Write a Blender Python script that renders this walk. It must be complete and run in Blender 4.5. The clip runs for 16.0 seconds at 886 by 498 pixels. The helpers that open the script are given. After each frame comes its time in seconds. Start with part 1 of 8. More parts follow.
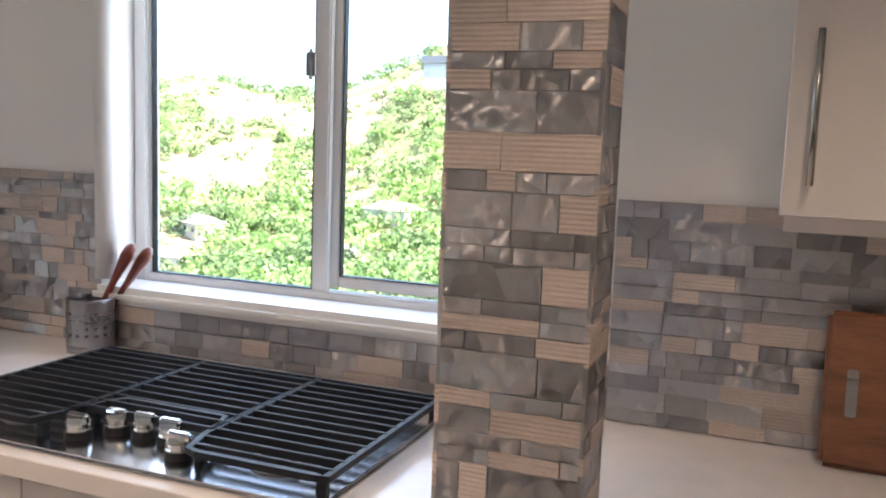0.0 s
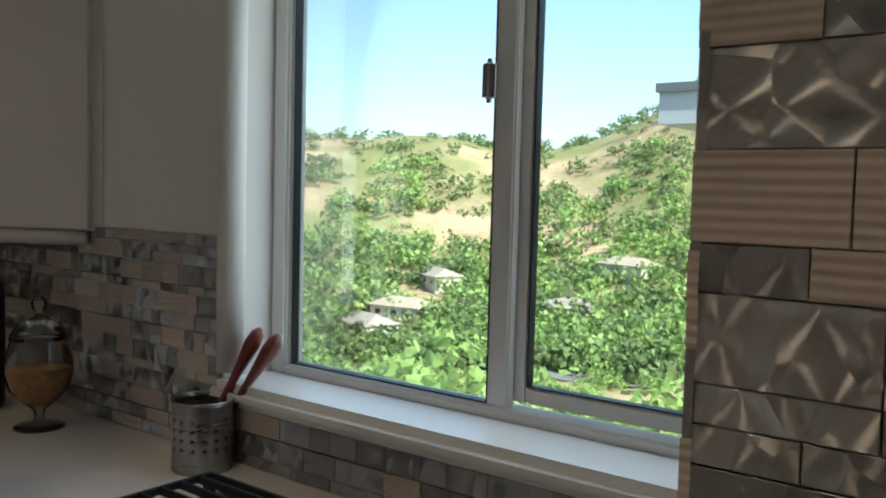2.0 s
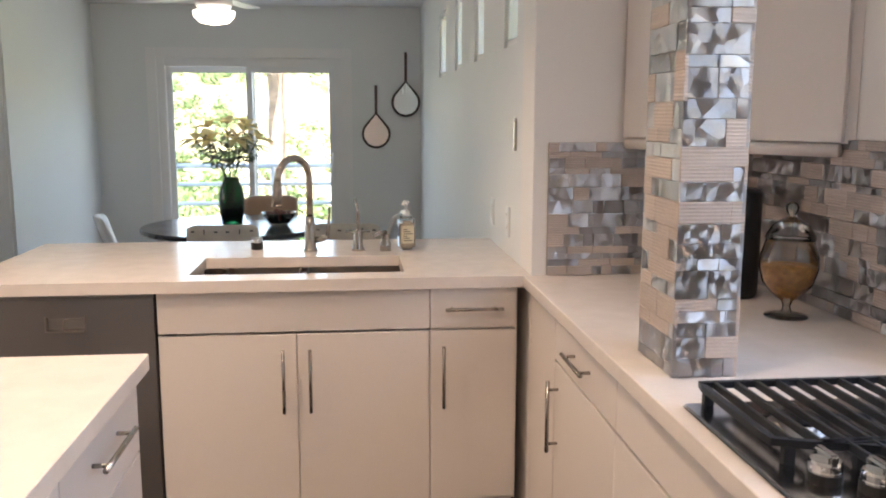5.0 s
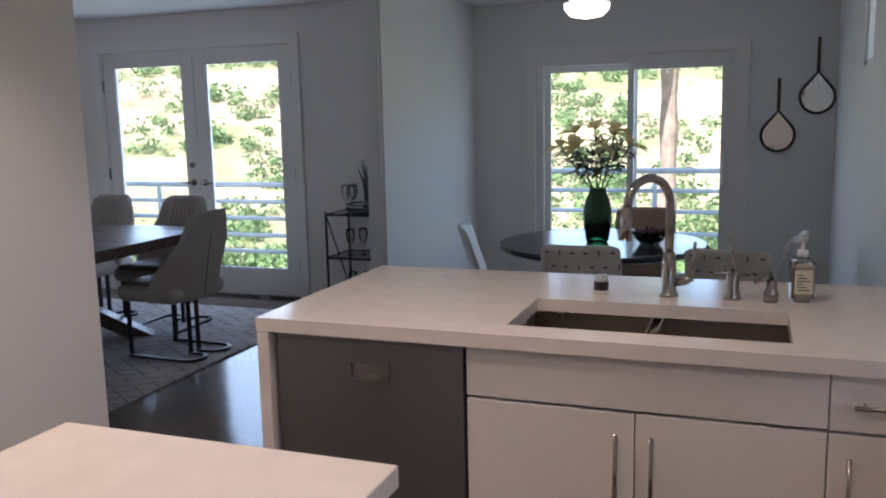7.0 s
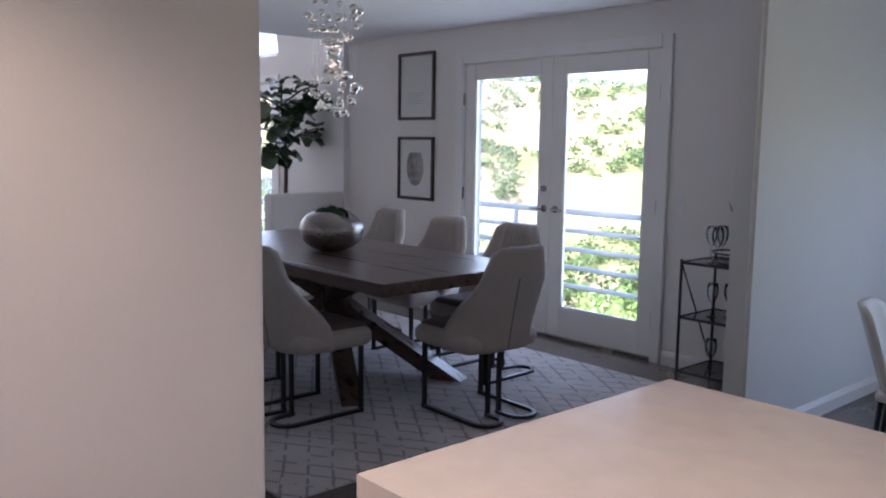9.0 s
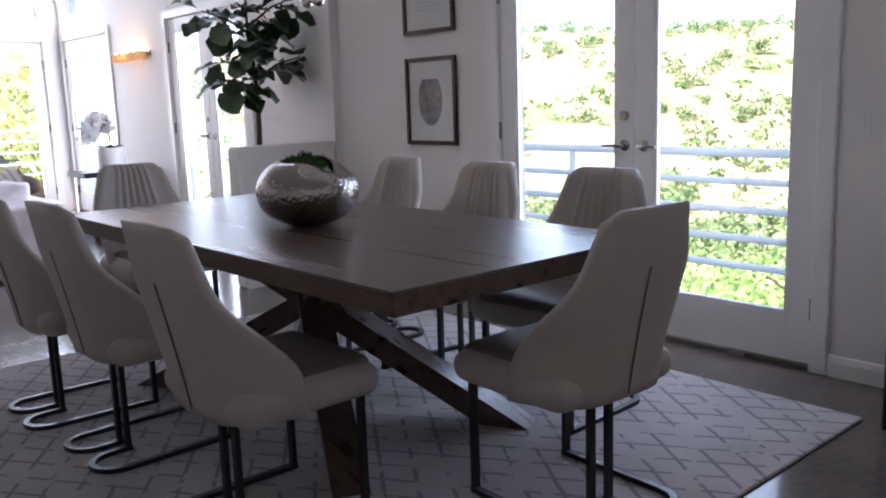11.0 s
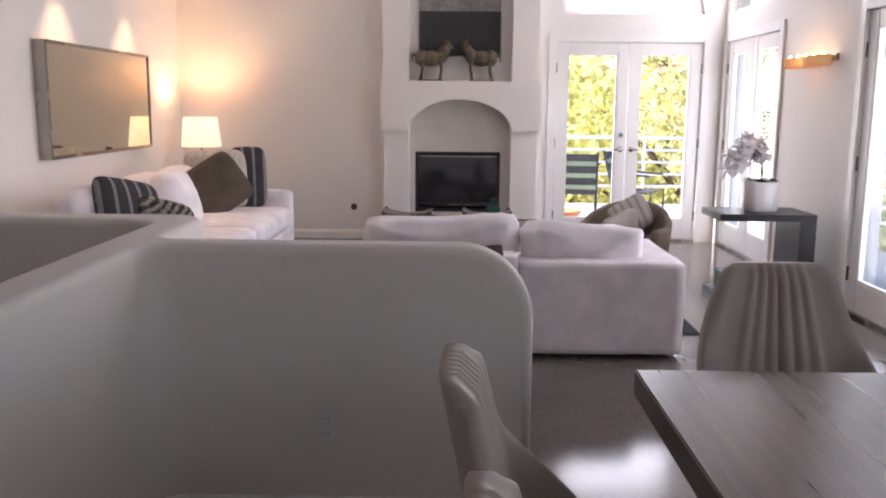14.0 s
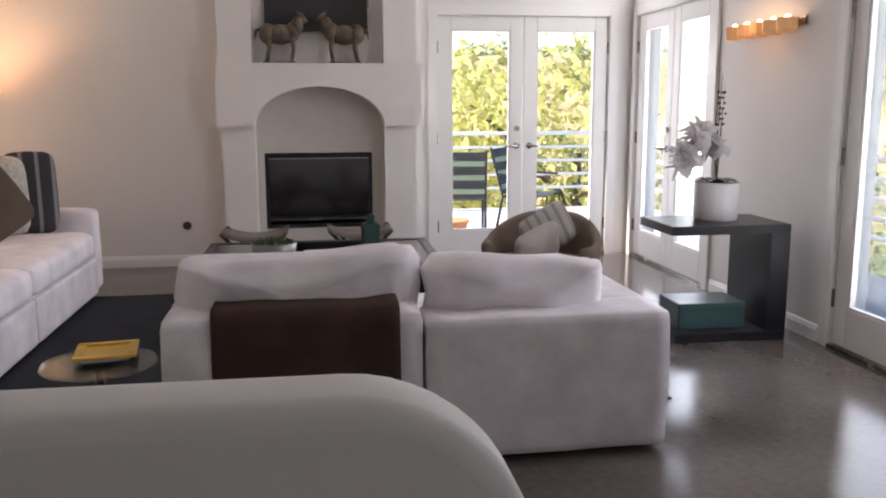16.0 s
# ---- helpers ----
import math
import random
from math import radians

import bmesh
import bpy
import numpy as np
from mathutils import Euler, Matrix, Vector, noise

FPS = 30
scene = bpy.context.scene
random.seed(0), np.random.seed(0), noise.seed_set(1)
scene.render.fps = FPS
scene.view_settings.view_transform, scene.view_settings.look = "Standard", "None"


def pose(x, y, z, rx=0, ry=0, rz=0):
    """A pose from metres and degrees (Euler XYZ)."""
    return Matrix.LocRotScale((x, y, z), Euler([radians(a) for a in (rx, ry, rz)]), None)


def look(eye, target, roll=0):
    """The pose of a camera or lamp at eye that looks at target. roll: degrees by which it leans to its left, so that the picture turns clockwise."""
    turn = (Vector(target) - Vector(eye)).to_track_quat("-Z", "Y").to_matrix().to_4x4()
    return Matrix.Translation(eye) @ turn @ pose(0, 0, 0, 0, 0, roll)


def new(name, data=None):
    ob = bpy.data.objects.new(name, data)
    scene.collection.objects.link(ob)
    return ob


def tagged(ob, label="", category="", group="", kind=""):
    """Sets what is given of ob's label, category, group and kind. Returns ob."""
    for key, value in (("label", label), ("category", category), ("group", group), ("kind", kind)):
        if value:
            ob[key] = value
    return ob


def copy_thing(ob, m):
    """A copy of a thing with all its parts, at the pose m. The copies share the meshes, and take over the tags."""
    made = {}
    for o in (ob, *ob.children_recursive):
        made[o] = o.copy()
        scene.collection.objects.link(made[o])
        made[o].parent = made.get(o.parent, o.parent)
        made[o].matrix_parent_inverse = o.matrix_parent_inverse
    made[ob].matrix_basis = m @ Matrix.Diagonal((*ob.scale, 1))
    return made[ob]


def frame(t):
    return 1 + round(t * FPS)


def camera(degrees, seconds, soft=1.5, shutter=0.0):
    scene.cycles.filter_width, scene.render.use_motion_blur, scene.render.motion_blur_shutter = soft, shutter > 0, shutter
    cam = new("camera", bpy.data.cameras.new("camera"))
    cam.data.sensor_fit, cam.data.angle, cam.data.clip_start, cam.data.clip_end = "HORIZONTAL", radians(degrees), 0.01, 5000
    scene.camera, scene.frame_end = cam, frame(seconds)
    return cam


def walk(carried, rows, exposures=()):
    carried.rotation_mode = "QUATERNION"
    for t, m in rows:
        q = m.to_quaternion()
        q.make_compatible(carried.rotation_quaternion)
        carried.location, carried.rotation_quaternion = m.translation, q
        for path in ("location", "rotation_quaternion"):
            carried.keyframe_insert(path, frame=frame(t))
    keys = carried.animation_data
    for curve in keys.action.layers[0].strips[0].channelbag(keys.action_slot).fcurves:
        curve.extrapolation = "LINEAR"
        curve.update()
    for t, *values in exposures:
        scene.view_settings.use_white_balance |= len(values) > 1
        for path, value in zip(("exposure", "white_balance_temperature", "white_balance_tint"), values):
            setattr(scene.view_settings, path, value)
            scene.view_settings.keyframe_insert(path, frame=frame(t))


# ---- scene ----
cam = camera(55.0, 16.0, soft=2.0)
PATH = [
    (0, (1.303, 1.126, 1.501), (0.574, 2.974, 1.265), 2.1),
    (0.5, (1.255, 1.289, 1.501), (0.323, 3.053, 1.352), 1.0),
    (1, (1.19, 1.493, 1.502), (0.146, 3.196, 1.392), 1.2),
    (1.5, (1.094, 1.704, 1.513), (-0.076, 3.319, 1.362), 1.1),
    (2, (1.026, 1.807, 1.495), (-0.186, 3.393, 1.369), 1.5),
    (2.5, (1.011, 1.826, 1.495), (-0.203, 3.41, 1.362), 1.7),
    (3, (1.004, 1.83, 1.487), (-0.271, 3.361, 1.312), 2.2),
    (3.5, (1.104, 1.834, 1.451), (-0.396, 3.119, 1.137), 2.6),
    (4, (1.201, 1.749, 1.468), (-0.533, 2.676, 1.1), 2.6),
    (4.5, (1.223, 1.666, 1.468), (-0.658, 2.257, 1.132), 1.2),
    (5, (1.21, 1.655, 1.455), (-0.756, 1.859, 1.147), 0.1),
    (5.2, (1.2, 1.66, 1.45), (-0.774, 1.727, 1.14), -0.0),
    (7.3, (0.323, 1.757, 1.494), (-1.465, 0.921, 1.174), -0.9),
    (7.5, (0.2, 1.772, 1.489), (-1.533, 0.83, 1.155), -0.5),
    (8, (-0.113, 1.722, 1.471), (-1.734, 0.6, 1.136), 0.4),
    (8.5, (-0.445, 1.629, 1.485), (-1.964, 0.354, 1.223), 0.2),
    (9, (-0.795, 1.456, 1.47), (-2.116, -0.024, 1.22), 0.8),
    (9.2, (-0.905, 1.317, 1.454), (-2.16, -0.219, 1.2), 1.1),
    (9.7, (-1.2, 0.93, 1.42), (-2.5, -0.58, 1.13), 0.6),
    (10.2, (-1.47, 0.46, 1.36), (-2.8, -1.02, 1.02), -0.4),
    (10.7, (-1.83, 0.05, 1.29), (-3.14, -1.42, 0.94), -1.4),
    (11.3, (-2.253, -0.344, 1.229), (-3.515, -1.859, 0.891), -2.2),
    (11.5, (-2.39, -0.474, 1.245), (-3.572, -2.051, 0.906), -0.5),
    (12, (-2.674, -0.756, 1.256), (-3.485, -2.549, 0.903), 3.0),
    (12.5, (-2.846, -1.062, 1.298), (-3.338, -2.983, 1.039), 3.2),
    (13, (-2.927, -1.427, 1.39), (-3.217, -3.388, 1.123), 2.9),
    (13.5, (-2.934, -1.89, 1.4), (-3.011, -3.851, 1.017), 1.3),
    (14, (-2.866, -2.27, 1.424), (-2.838, -4.242, 1.091), 0.5),
    (14.5, (-2.747, -2.69, 1.422), (-2.712, -4.668, 1.125), -0.3),
    (15, (-2.677, -3.153, 1.418), (-2.578, -5.131, 1.143), 1.0),
    (15.5, (-2.703, -3.604, 1.357), (-2.665, -5.587, 1.099), 1.3),
    (16, (-2.852, -4.026, 1.32), (-3.144, -5.977, 0.99), -0.2),
]
EXPOSURES = [  # seconds, stops, kelvin, tint
    (0.0, 2.6, 5850, 10), (1.0, 1.6, 5950, 5), (1.5, 1.35, 6000, 2), (2.0, 1.05, 6000, -3), (3.0, 1.1, 6000, -2), (3.5, 1.8, 6050, 4), (4.0, 2.25, 6100, 9), (5.0, 2.85, 6150, 12), (7.3, 1.8, 5450, 16),
    (9.0, 2.15, 5550, 21), (11.5, 2.35, 5900, 21), (12.0, 2.1, 6100, 22), (12.5, 2.55, 6700, 31), (13.0, 2.15, 6600, 27), (13.5, 2.1, 6450, 25), (14.5, 1.75, 7000, 25), (15.0, 1.8, 7100, 27), (16.0, 1.55, 6700, 21)]
walk(cam, [(t, look(eye, target, roll)) for t, eye, target, roll in PATH], EXPOSURES)

# ---- world, sun and large lights ----
SUN_DIR = Vector((0.66, -0.12, 0.74)).normalized()
world = bpy.data.worlds.new("sky")
scene.world = world
world.use_nodes = True
wn = world.node_tree
sky = wn.nodes.new("ShaderNodeTexSky")
sky.sky_type = "NISHITA"
sky.sun_disc = False
sky.sun_elevation = math.asin(SUN_DIR.z)
sky.sun_rotation = math.atan2(SUN_DIR.x, SUN_DIR.y)
sky.air_density = 1.0
sky.dust_density = 1.5
bg = wn.nodes["Background"]
bg.inputs["Strength"].default_value = 0.15
wn.links.new(sky.outputs[0], bg.inputs["Color"])


def lamp(name, kind, m, energy, colour=(1, 1, 1), size=0.1, size_y=None, spot=None):
    data = bpy.data.lights.new(name, kind)
    data.energy, data.color = energy, colour
    if kind == "AREA":
        data.shape = "RECTANGLE" if size_y else "DISK"
        data.size = size
        if size_y:
            data.size_y = size_y
    elif kind == "SUN":
        data.angle = radians(0.5)
    else:
        data.shadow_soft_size = size
        if spot:
            data.spot_size, data.spot_blend = radians(spot), 0.6
    ob = new(name, data)
    ob.matrix_world = m
    return ob


lamp("sun", "SUN", look((0, 0, 30), Vector((0, 0, 30)) - SUN_DIR), 5.0, (1.0, 0.95, 0.86))
DAY = (0.93, 0.97, 1.0)
SILL_LIGHTS = [  # centre, inward direction, width, height, watts
    ((0.18, 3.10, 1.62), (0, -1, 0), 1.15, 0.95, 1.4),
    ((-5.70, -2.785, 1.15), (1, 0, 0), 1.65, 1.65, 5.5),
    ((-6.56, 0.76, 1.05), (1, 0, 0), 1.4, 1.7, 1.5),
    ((-4.66, -11.42, 1.12), (0, 1, 0), 1.3, 1.65, 10),
    ((-4.68, -11.42, 2.66), (0, 1, 0), 1.2, 0.5, 5),
    ((-5.71, -10.48, 1.12), (1, 0, 0), 1.2, 1.65, 9.5),
    ((-5.71, -10.55, 2.62), (1, 0, 0), 1.1, 0.5, 5),
    ((-5.71, -7.46, 1.12), (1, 0, 0), 1.3, 1.65, 10),
    ((-5.71, -7.42, 2.66), (1, 0, 0), 1.3, 0.55, 5.5),
]
for c, d, w, hgt, watts in SILL_LIGHTS:
    lamp("window_daylight", "AREA", look(c, Vector(c) + Vector(d)), watts, DAY, w, hgt)

# ---- materials ----


def nodes_of(name):
    m = bpy.data.materials.new(name)
    m.use_nodes = True
    return m, m.node_tree, m.node_tree.nodes["Principled BSDF"]


def surf(name, colour, rough=0.6, metal=0.0, var=0.12, scale=4.0, grain=60.0, bump=0.05, tint=None, stretch=(1, 1, 1), random=0.0, coat=0.0, spec=0.5, rvar=0.12):
    """A painted, woven, stone or metal surface: colour varies at two scales, with fine relief and uneven gloss."""
    m, nt, p = nodes_of(name)
    n, link = nt.nodes, nt.links
    co = n.new("ShaderNodeTexCoord")
    mp = n.new("ShaderNodeMapping")
    mp.inputs["Scale"].default_value = stretch
    link.new(co.outputs["Object"], mp.inputs[0])
    big, fine = n.new("ShaderNodeTexNoise"), n.new("ShaderNodeTexNoise")
    big.inputs["Scale"].default_value, fine.inputs["Scale"].default_value = scale, grain
    big.inputs["Detail"].default_value, fine.inputs["Detail"].default_value = 4, 3
    for t in (big, fine):
        link.new(mp.outputs[0], t.inputs["Vector"])
    both = n.new("ShaderNodeMath")
    both.operation = "ADD"
    half = n.new("ShaderNodeMath")
    half.operation = "MULTIPLY"
    half.inputs[1].default_value = 0.5
    link.new(fine.outputs["Fac"], half.inputs[0])
    link.new(big.outputs["Fac"], both.inputs[0])
    link.new(half.outputs[0], both.inputs[1])
    ramp = n.new("ShaderNodeValToRGB")
    c2 = tint or colour
    ramp.color_ramp.elements[0].position, ramp.color_ramp.elements[1].position = 0.45, 1.05
    ramp.color_ramp.elements[0].color = (*[c * (1 - var) for c in colour], 1)
    ramp.color_ramp.elements[1].color = (*[min(1, c * (1 + var)) for c in c2], 1)
    link.new(both.outputs[0], ramp.inputs[0])
    out = ramp.outputs[0]
    if random:
        info = n.new("ShaderNodeObjectInfo")
        hsv = n.new("ShaderNodeHueSaturation")
        rng = n.new("ShaderNodeMapRange")
        rng.inputs["To Min"].default_value, rng.inputs["To Max"].default_value = 1 - random, 1 + random
        link.new(info.outputs["Random"], rng.inputs["Value"])
        link.new(rng.outputs[0], hsv.inputs["Value"])
        link.new(out, hsv.inputs["Color"])
        out = hsv.outputs[0]
    link.new(out, p.inputs["Base Color"])
    rr = n.new("ShaderNodeMapRange")
    rr.inputs["To Min"].default_value, rr.inputs["To Max"].default_value = max(0.02, rough - rvar), min(1, rough + rvar)
    link.new(big.outputs["Fac"], rr.inputs["Value"])
    link.new(rr.outputs[0], p.inputs["Roughness"])
    p.inputs["Metallic"].default_value = metal
    p.inputs["Specular IOR Level"].default_value = spec
    p.inputs["Coat Weight"].default_value = coat
    if bump:
        b = n.new("ShaderNodeBump")
        b.inputs["Strength"].default_value = bump
        b.inputs["Distance"].default_value = 0.004
        link.new(fine.outputs["Fac"], b.inputs["Height"])
        link.new(b.outputs[0], p.inputs["Normal"])
    return m


def glass_pane(name, tint=(0.96, 0.98, 0.98), gloss=1.0):
    m = bpy.data.materials.new(name)
    m.use_nodes = True
    n, link = m.node_tree.nodes, m.node_tree.links
    n.clear()
    out, mix, tr, gl, fr = (n.new("ShaderNode" + k) for k in ("OutputMaterial", "MixShader", "BsdfTransparent", "BsdfGlossy", "Fresnel"))
    tr.inputs[0].default_value = (*tint, 1)
    gl.inputs["Roughness"].default_value = 0.03
    fr.inputs[0].default_value = 1.45
    sc = n.new("ShaderNodeMath")
    sc.operation = "MULTIPLY"
    sc.inputs[1].default_value = gloss
    link.new(fr.outputs[0], sc.inputs[0])
    link.new(sc.outputs[0], mix.inputs[0])
    link.new(tr.outputs[0], mix.inputs[1])
    link.new(gl.outputs[0], mix.inputs[2])
    link.new(mix.outputs[0], out.inputs[0])
    return m


def glow(name, colour, strength):
    m, nt, p = nodes_of(name)
    p.inputs["Base Color"].default_value = (*colour, 1)
    p.inputs["Emission Color"].default_value = (*colour, 1)
    p.inputs["Emission Strength"].default_value = strength
    return m


def plank_floor(name):
    """Sealed grey-brown boards, 0.18 m wide, laid along y, with a soft gloss."""
    m = surf(name, (0.105, 0.088, 0.078), 0.15, var=0.28, scale=1.3, grain=30, bump=0.012, tint=(0.13, 0.11, 0.098), stretch=(1, 1, 1), rvar=0.06, spec=0.5)
    n, link = m.node_tree.nodes, m.node_tree.links
    p = n["Principled BSDF"]
    brick = n.new("ShaderNodeTexBrick")
    co = n.new("ShaderNodeTexCoord")
    mp = n.new("ShaderNodeMapping")
    mp.inputs["Rotation"].default_value = (0, 0, radians(90))
    link.new(co.outputs["Object"], mp.inputs[0])
    link.new(mp.outputs[0], brick.inputs["Vector"])
    brick.inputs["Scale"].default_value = 1.0
    brick.inputs["Brick Width"].default_value, brick.inputs["Row Height"].default_value = 1.9, 0.18
    brick.inputs["Mortar Size"].default_value = 0.0015
    brick.inputs["Color1"].default_value, brick.inputs["Color2"].default_value = (0.96, 0.96, 0.96, 1), (1, 1, 1, 1)
    brick.inputs["Mortar"].default_value = (0.84, 0.84, 0.84, 1)
    mul = n.new("ShaderNodeMixRGB")
    mul.blend_type = "MULTIPLY"
    mul.inputs[0].default_value = 1
    src = p.inputs["Base Color"].links[0].from_socket
    link.new(src, mul.inputs[1])
    link.new(brick.outputs["Color"], mul.inputs[2])
    link.new(mul.outputs[0], p.inputs["Base Color"])
    return m


def metal_tile(name):
    """Sanded aluminium mosaic: overlapping round brushings, each of which throws a bright fan."""
    m = surf(name, (0.42, 0.41, 0.42), 0.40, 1.0, var=0.12, scale=9, grain=160, bump=0.0, random=0.28, rvar=0.08)
    n, link = m.node_tree.nodes, m.node_tree.links
    p = n["Principled BSDF"]

    def vm(op, a, b=None):
        q = n.new("ShaderNodeVectorMath")
        q.operation = op
        for i, v in enumerate((a, b)):
            if v is None:
                continue
            if isinstance(v, tuple):
                q.inputs[i].default_value = v
            else:
                link.new(v, q.inputs[i])
        return q
    info, co, shift = n.new("ShaderNodeObjectInfo"), n.new("ShaderNodeTexCoord"), n.new("ShaderNodeCombineXYZ")
    mul = n.new("ShaderNodeMath")
    mul.operation = "MULTIPLY"
    mul.inputs[1].default_value = 41.0
    link.new(info.outputs["Random"], mul.inputs[0])
    for k in range(3):
        link.new(mul.outputs[0], shift.inputs[k])
    flat = vm("MULTIPLY", co.outputs["Object"], (1.0, 0.0, 0.75))
    moved = vm("ADD", flat.outputs[0], shift.outputs[0])
    cell = n.new("ShaderNodeTexVoronoi")
    cell.inputs["Scale"].default_value = 22
    link.new(moved.outputs[0], cell.inputs["Vector"])
    away = vm("MULTIPLY", vm("SUBTRACT", moved.outputs[0], cell.outputs["Position"]).outputs[0], (1.0, 0.0, 1.0))
    tw = n.new("ShaderNodeVectorTransform")
    tw.vector_type, tw.convert_from, tw.convert_to = "VECTOR", "OBJECT", "WORLD"
    link.new(away.outputs[0], tw.inputs[0])
    link.new(vm("NORMALIZE", tw.outputs[0]).outputs[0], p.inputs["Tangent"])
    p.inputs["Anisotropic"].default_value = 1.0
    # fine sanding arcs
    arc, arcs, b1 = vm("LENGTH", away.outputs[0]), n.new("ShaderNodeTexNoise"), n.new("ShaderNodeBump")
    arcs.noise_dimensions = "1D"
    arcs.inputs["Scale"].default_value = 900
    link.new(arc.outputs["Value"], arcs.inputs["W"])
    b1.inputs["Strength"].default_value, b1.inputs["Distance"].default_value = 0.12, 0.001
    link.new(arcs.outputs["Fac"], b1.inputs["Height"])
    # each brushing leans a little its own way, so neighbours differ in straight-edged wedges
    lean = vm("MULTIPLY", vm("SUBTRACT", cell.outputs["Color"], (0.5, 0.5, 0.5)).outputs[0], (0.28, 0.0, 0.38))
    lw, geo = n.new("ShaderNodeVectorTransform"), n.new("ShaderNodeNewGeometry")
    lw.vector_type, lw.convert_from, lw.convert_to = "VECTOR", "OBJECT", "WORLD"
    link.new(lean.outputs[0], lw.inputs[0])
    tilt = vm("NORMALIZE", vm("ADD", geo.outputs["Normal"], lw.outputs[0]).outputs[0])
    link.new(tilt.outputs[0], b1.inputs["Normal"])
    link.new(b1.outputs[0], p.inputs["Normal"])
    return m


def ribbed_tile(name):
    """Pale limestone, combed in fine level grooves."""
    m = surf(name, (0.48, 0.405, 0.36), 0.62, 0, var=0.10, scale=25, grain=160, bump=0.0, random=0.12)
    n, link = m.node_tree.nodes, m.node_tree.links
    p = n["Principled BSDF"]
    co, wav, bmp = (n.new("ShaderNode" + k) for k in ("TexCoord", "TexWave", "Bump"))
    link.new(co.outputs["Object"], wav.inputs["Vector"])
    wav.bands_direction = "Z"
    wav.inputs["Scale"].default_value = 42
    wav.inputs["Distortion"].default_value = 0.6
    bmp.inputs["Strength"].default_value = 0.3
    bmp.inputs["Distance"].default_value = 0.003
    link.new(wav.outputs["Fac"], bmp.inputs["Height"])
    link.new(bmp.outputs[0], p.inputs["Normal"])
    return m


def petal_glow_through(m):
    """Thin petals let some light through."""
    n, link = m.node_tree.nodes, m.node_tree.links
    p = n["Principled BSDF"]
    t, mx = n.new("ShaderNodeBsdfTranslucent"), n.new("ShaderNodeMixShader")
    mx.inputs[0].default_value = 0.5
    link.new(p.inputs["Base Color"].links[0].from_socket, t.inputs["Color"])
    link.new(p.outputs[0], mx.inputs[1])
    link.new(t.outputs[0], mx.inputs[2])
    link.new(mx.outputs[0], n["Material Output"].inputs["Surface"])
    return m


def wood_top(name, dark, light, along=(1, 0.12, 1), rough=0.3):
    m = surf(name, dark, rough, var=0.25, scale=5, grain=45, bump=0.12, tint=light, stretch=(along[0] * 5, along[1] * 5, 5), rvar=0.1)
    return m


def woven(name, colour, tint, scale=260, bump=0.4):
    return surf(name, colour, 0.95, var=0.14, scale=6, grain=scale, bump=bump, tint=tint, spec=0.2)


WALL = surf("warm_white_paint", (0.80, 0.765, 0.735), 0.75, var=0.03, scale=1.2, grain=140, bump=0.06)
NOOKWALL = surf("cool_white_paint", (0.76, 0.765, 0.755), 0.75, var=0.03, scale=1.2, grain=140, bump=0.06)
TRIM = surf("white_gloss_paint", (0.82, 0.80, 0.78), 0.35, var=0.03, scale=3, grain=90, bump=0.03)
CEIL = surf("ceiling_paint", (0.82, 0.81, 0.80), 0.85, var=0.03, scale=1.5, grain=160, bump=0.08)
FLOOR = plank_floor("sealed_boards")
QUARTZ = surf("white_quartz", (0.76, 0.70, 0.66), 0.16, var=0.05, scale=14, grain=240, bump=0.01, rvar=0.05)
LACQUER = surf("cream_lacquer", (0.74, 0.685, 0.65), 0.38, var=0.03, scale=3, grain=120, bump=0.02)
STEEL = surf("brushed_steel", (0.34, 0.33, 0.33), 0.3, 1.0, var=0.1, scale=6, grain=180, bump=0.03, stretch=(1, 1, 12))
DARKSTEEL = surf("dark_stainless", (0.24, 0.23, 0.235), 0.36, 0.9, var=0.05, scale=3, grain=420, bump=0.01, stretch=(1, 1, 0.15), rvar=0.05)
CHROME = surf("polished_chrome", (0.82, 0.82, 0.82), 0.08, 1.0, var=0.04, bump=0.0, rvar=0.04)
NICKEL = surf("satin_nickel", (0.36, 0.335, 0.31), 0.25, 1.0, var=0.06, bump=0.0)
IRON = surf("cast_iron", (0.014, 0.016, 0.021), 0.5, 0.0, var=0.25, scale=30, grain=260, bump=0.2, spec=0.3)
BLACK = surf("black_powder_coat", (0.02, 0.02, 0.022), 0.38, 0.2, var=0.2, scale=20, grain=200, bump=0.04)
VINYL = surf("white_vinyl", (0.80, 0.79, 0.78), 0.42, var=0.03, grain=100, bump=0.02)
GLASS = glass_pane("window_glass", gloss=0.35)
SLOTGLASS = glass_pane("high_window_glass", gloss=0.12)
METALTILE = metal_tile("brushed_metal_tile")
STONETILE = ribbed_tile("combed_stone_tile")
GROUT = surf("tile_grout", (0.42, 0.37, 0.34), 0.9, var=0.1, grain=200, bump=0.1)
TABLEWOOD = surf("dark_stained_oak", (0.058, 0.036, 0.028), 0.30, var=0.4, scale=4, grain=26, bump=0.10, tint=(0.098, 0.064, 0.049), stretch=(7, 0.28, 5), rvar=0.1)
HIDE = surf("taupe_leather", (0.40, 0.355, 0.32), 0.55, var=0.06, scale=8, grain=240, bump=0.1)
# dark leather for seams and slings; on chair seats it paints in shade over taupe
HIDE_DARK_SHADED = surf("dark_and_shaded_leather", (0.13, 0.105, 0.092), 0.45, var=0.1, scale=8, grain=240, bump=0.1)
LINEN = woven("white_linen", (0.83, 0.78, 0.805), (0.86, 0.81, 0.835))

# ---- mesh helpers ----


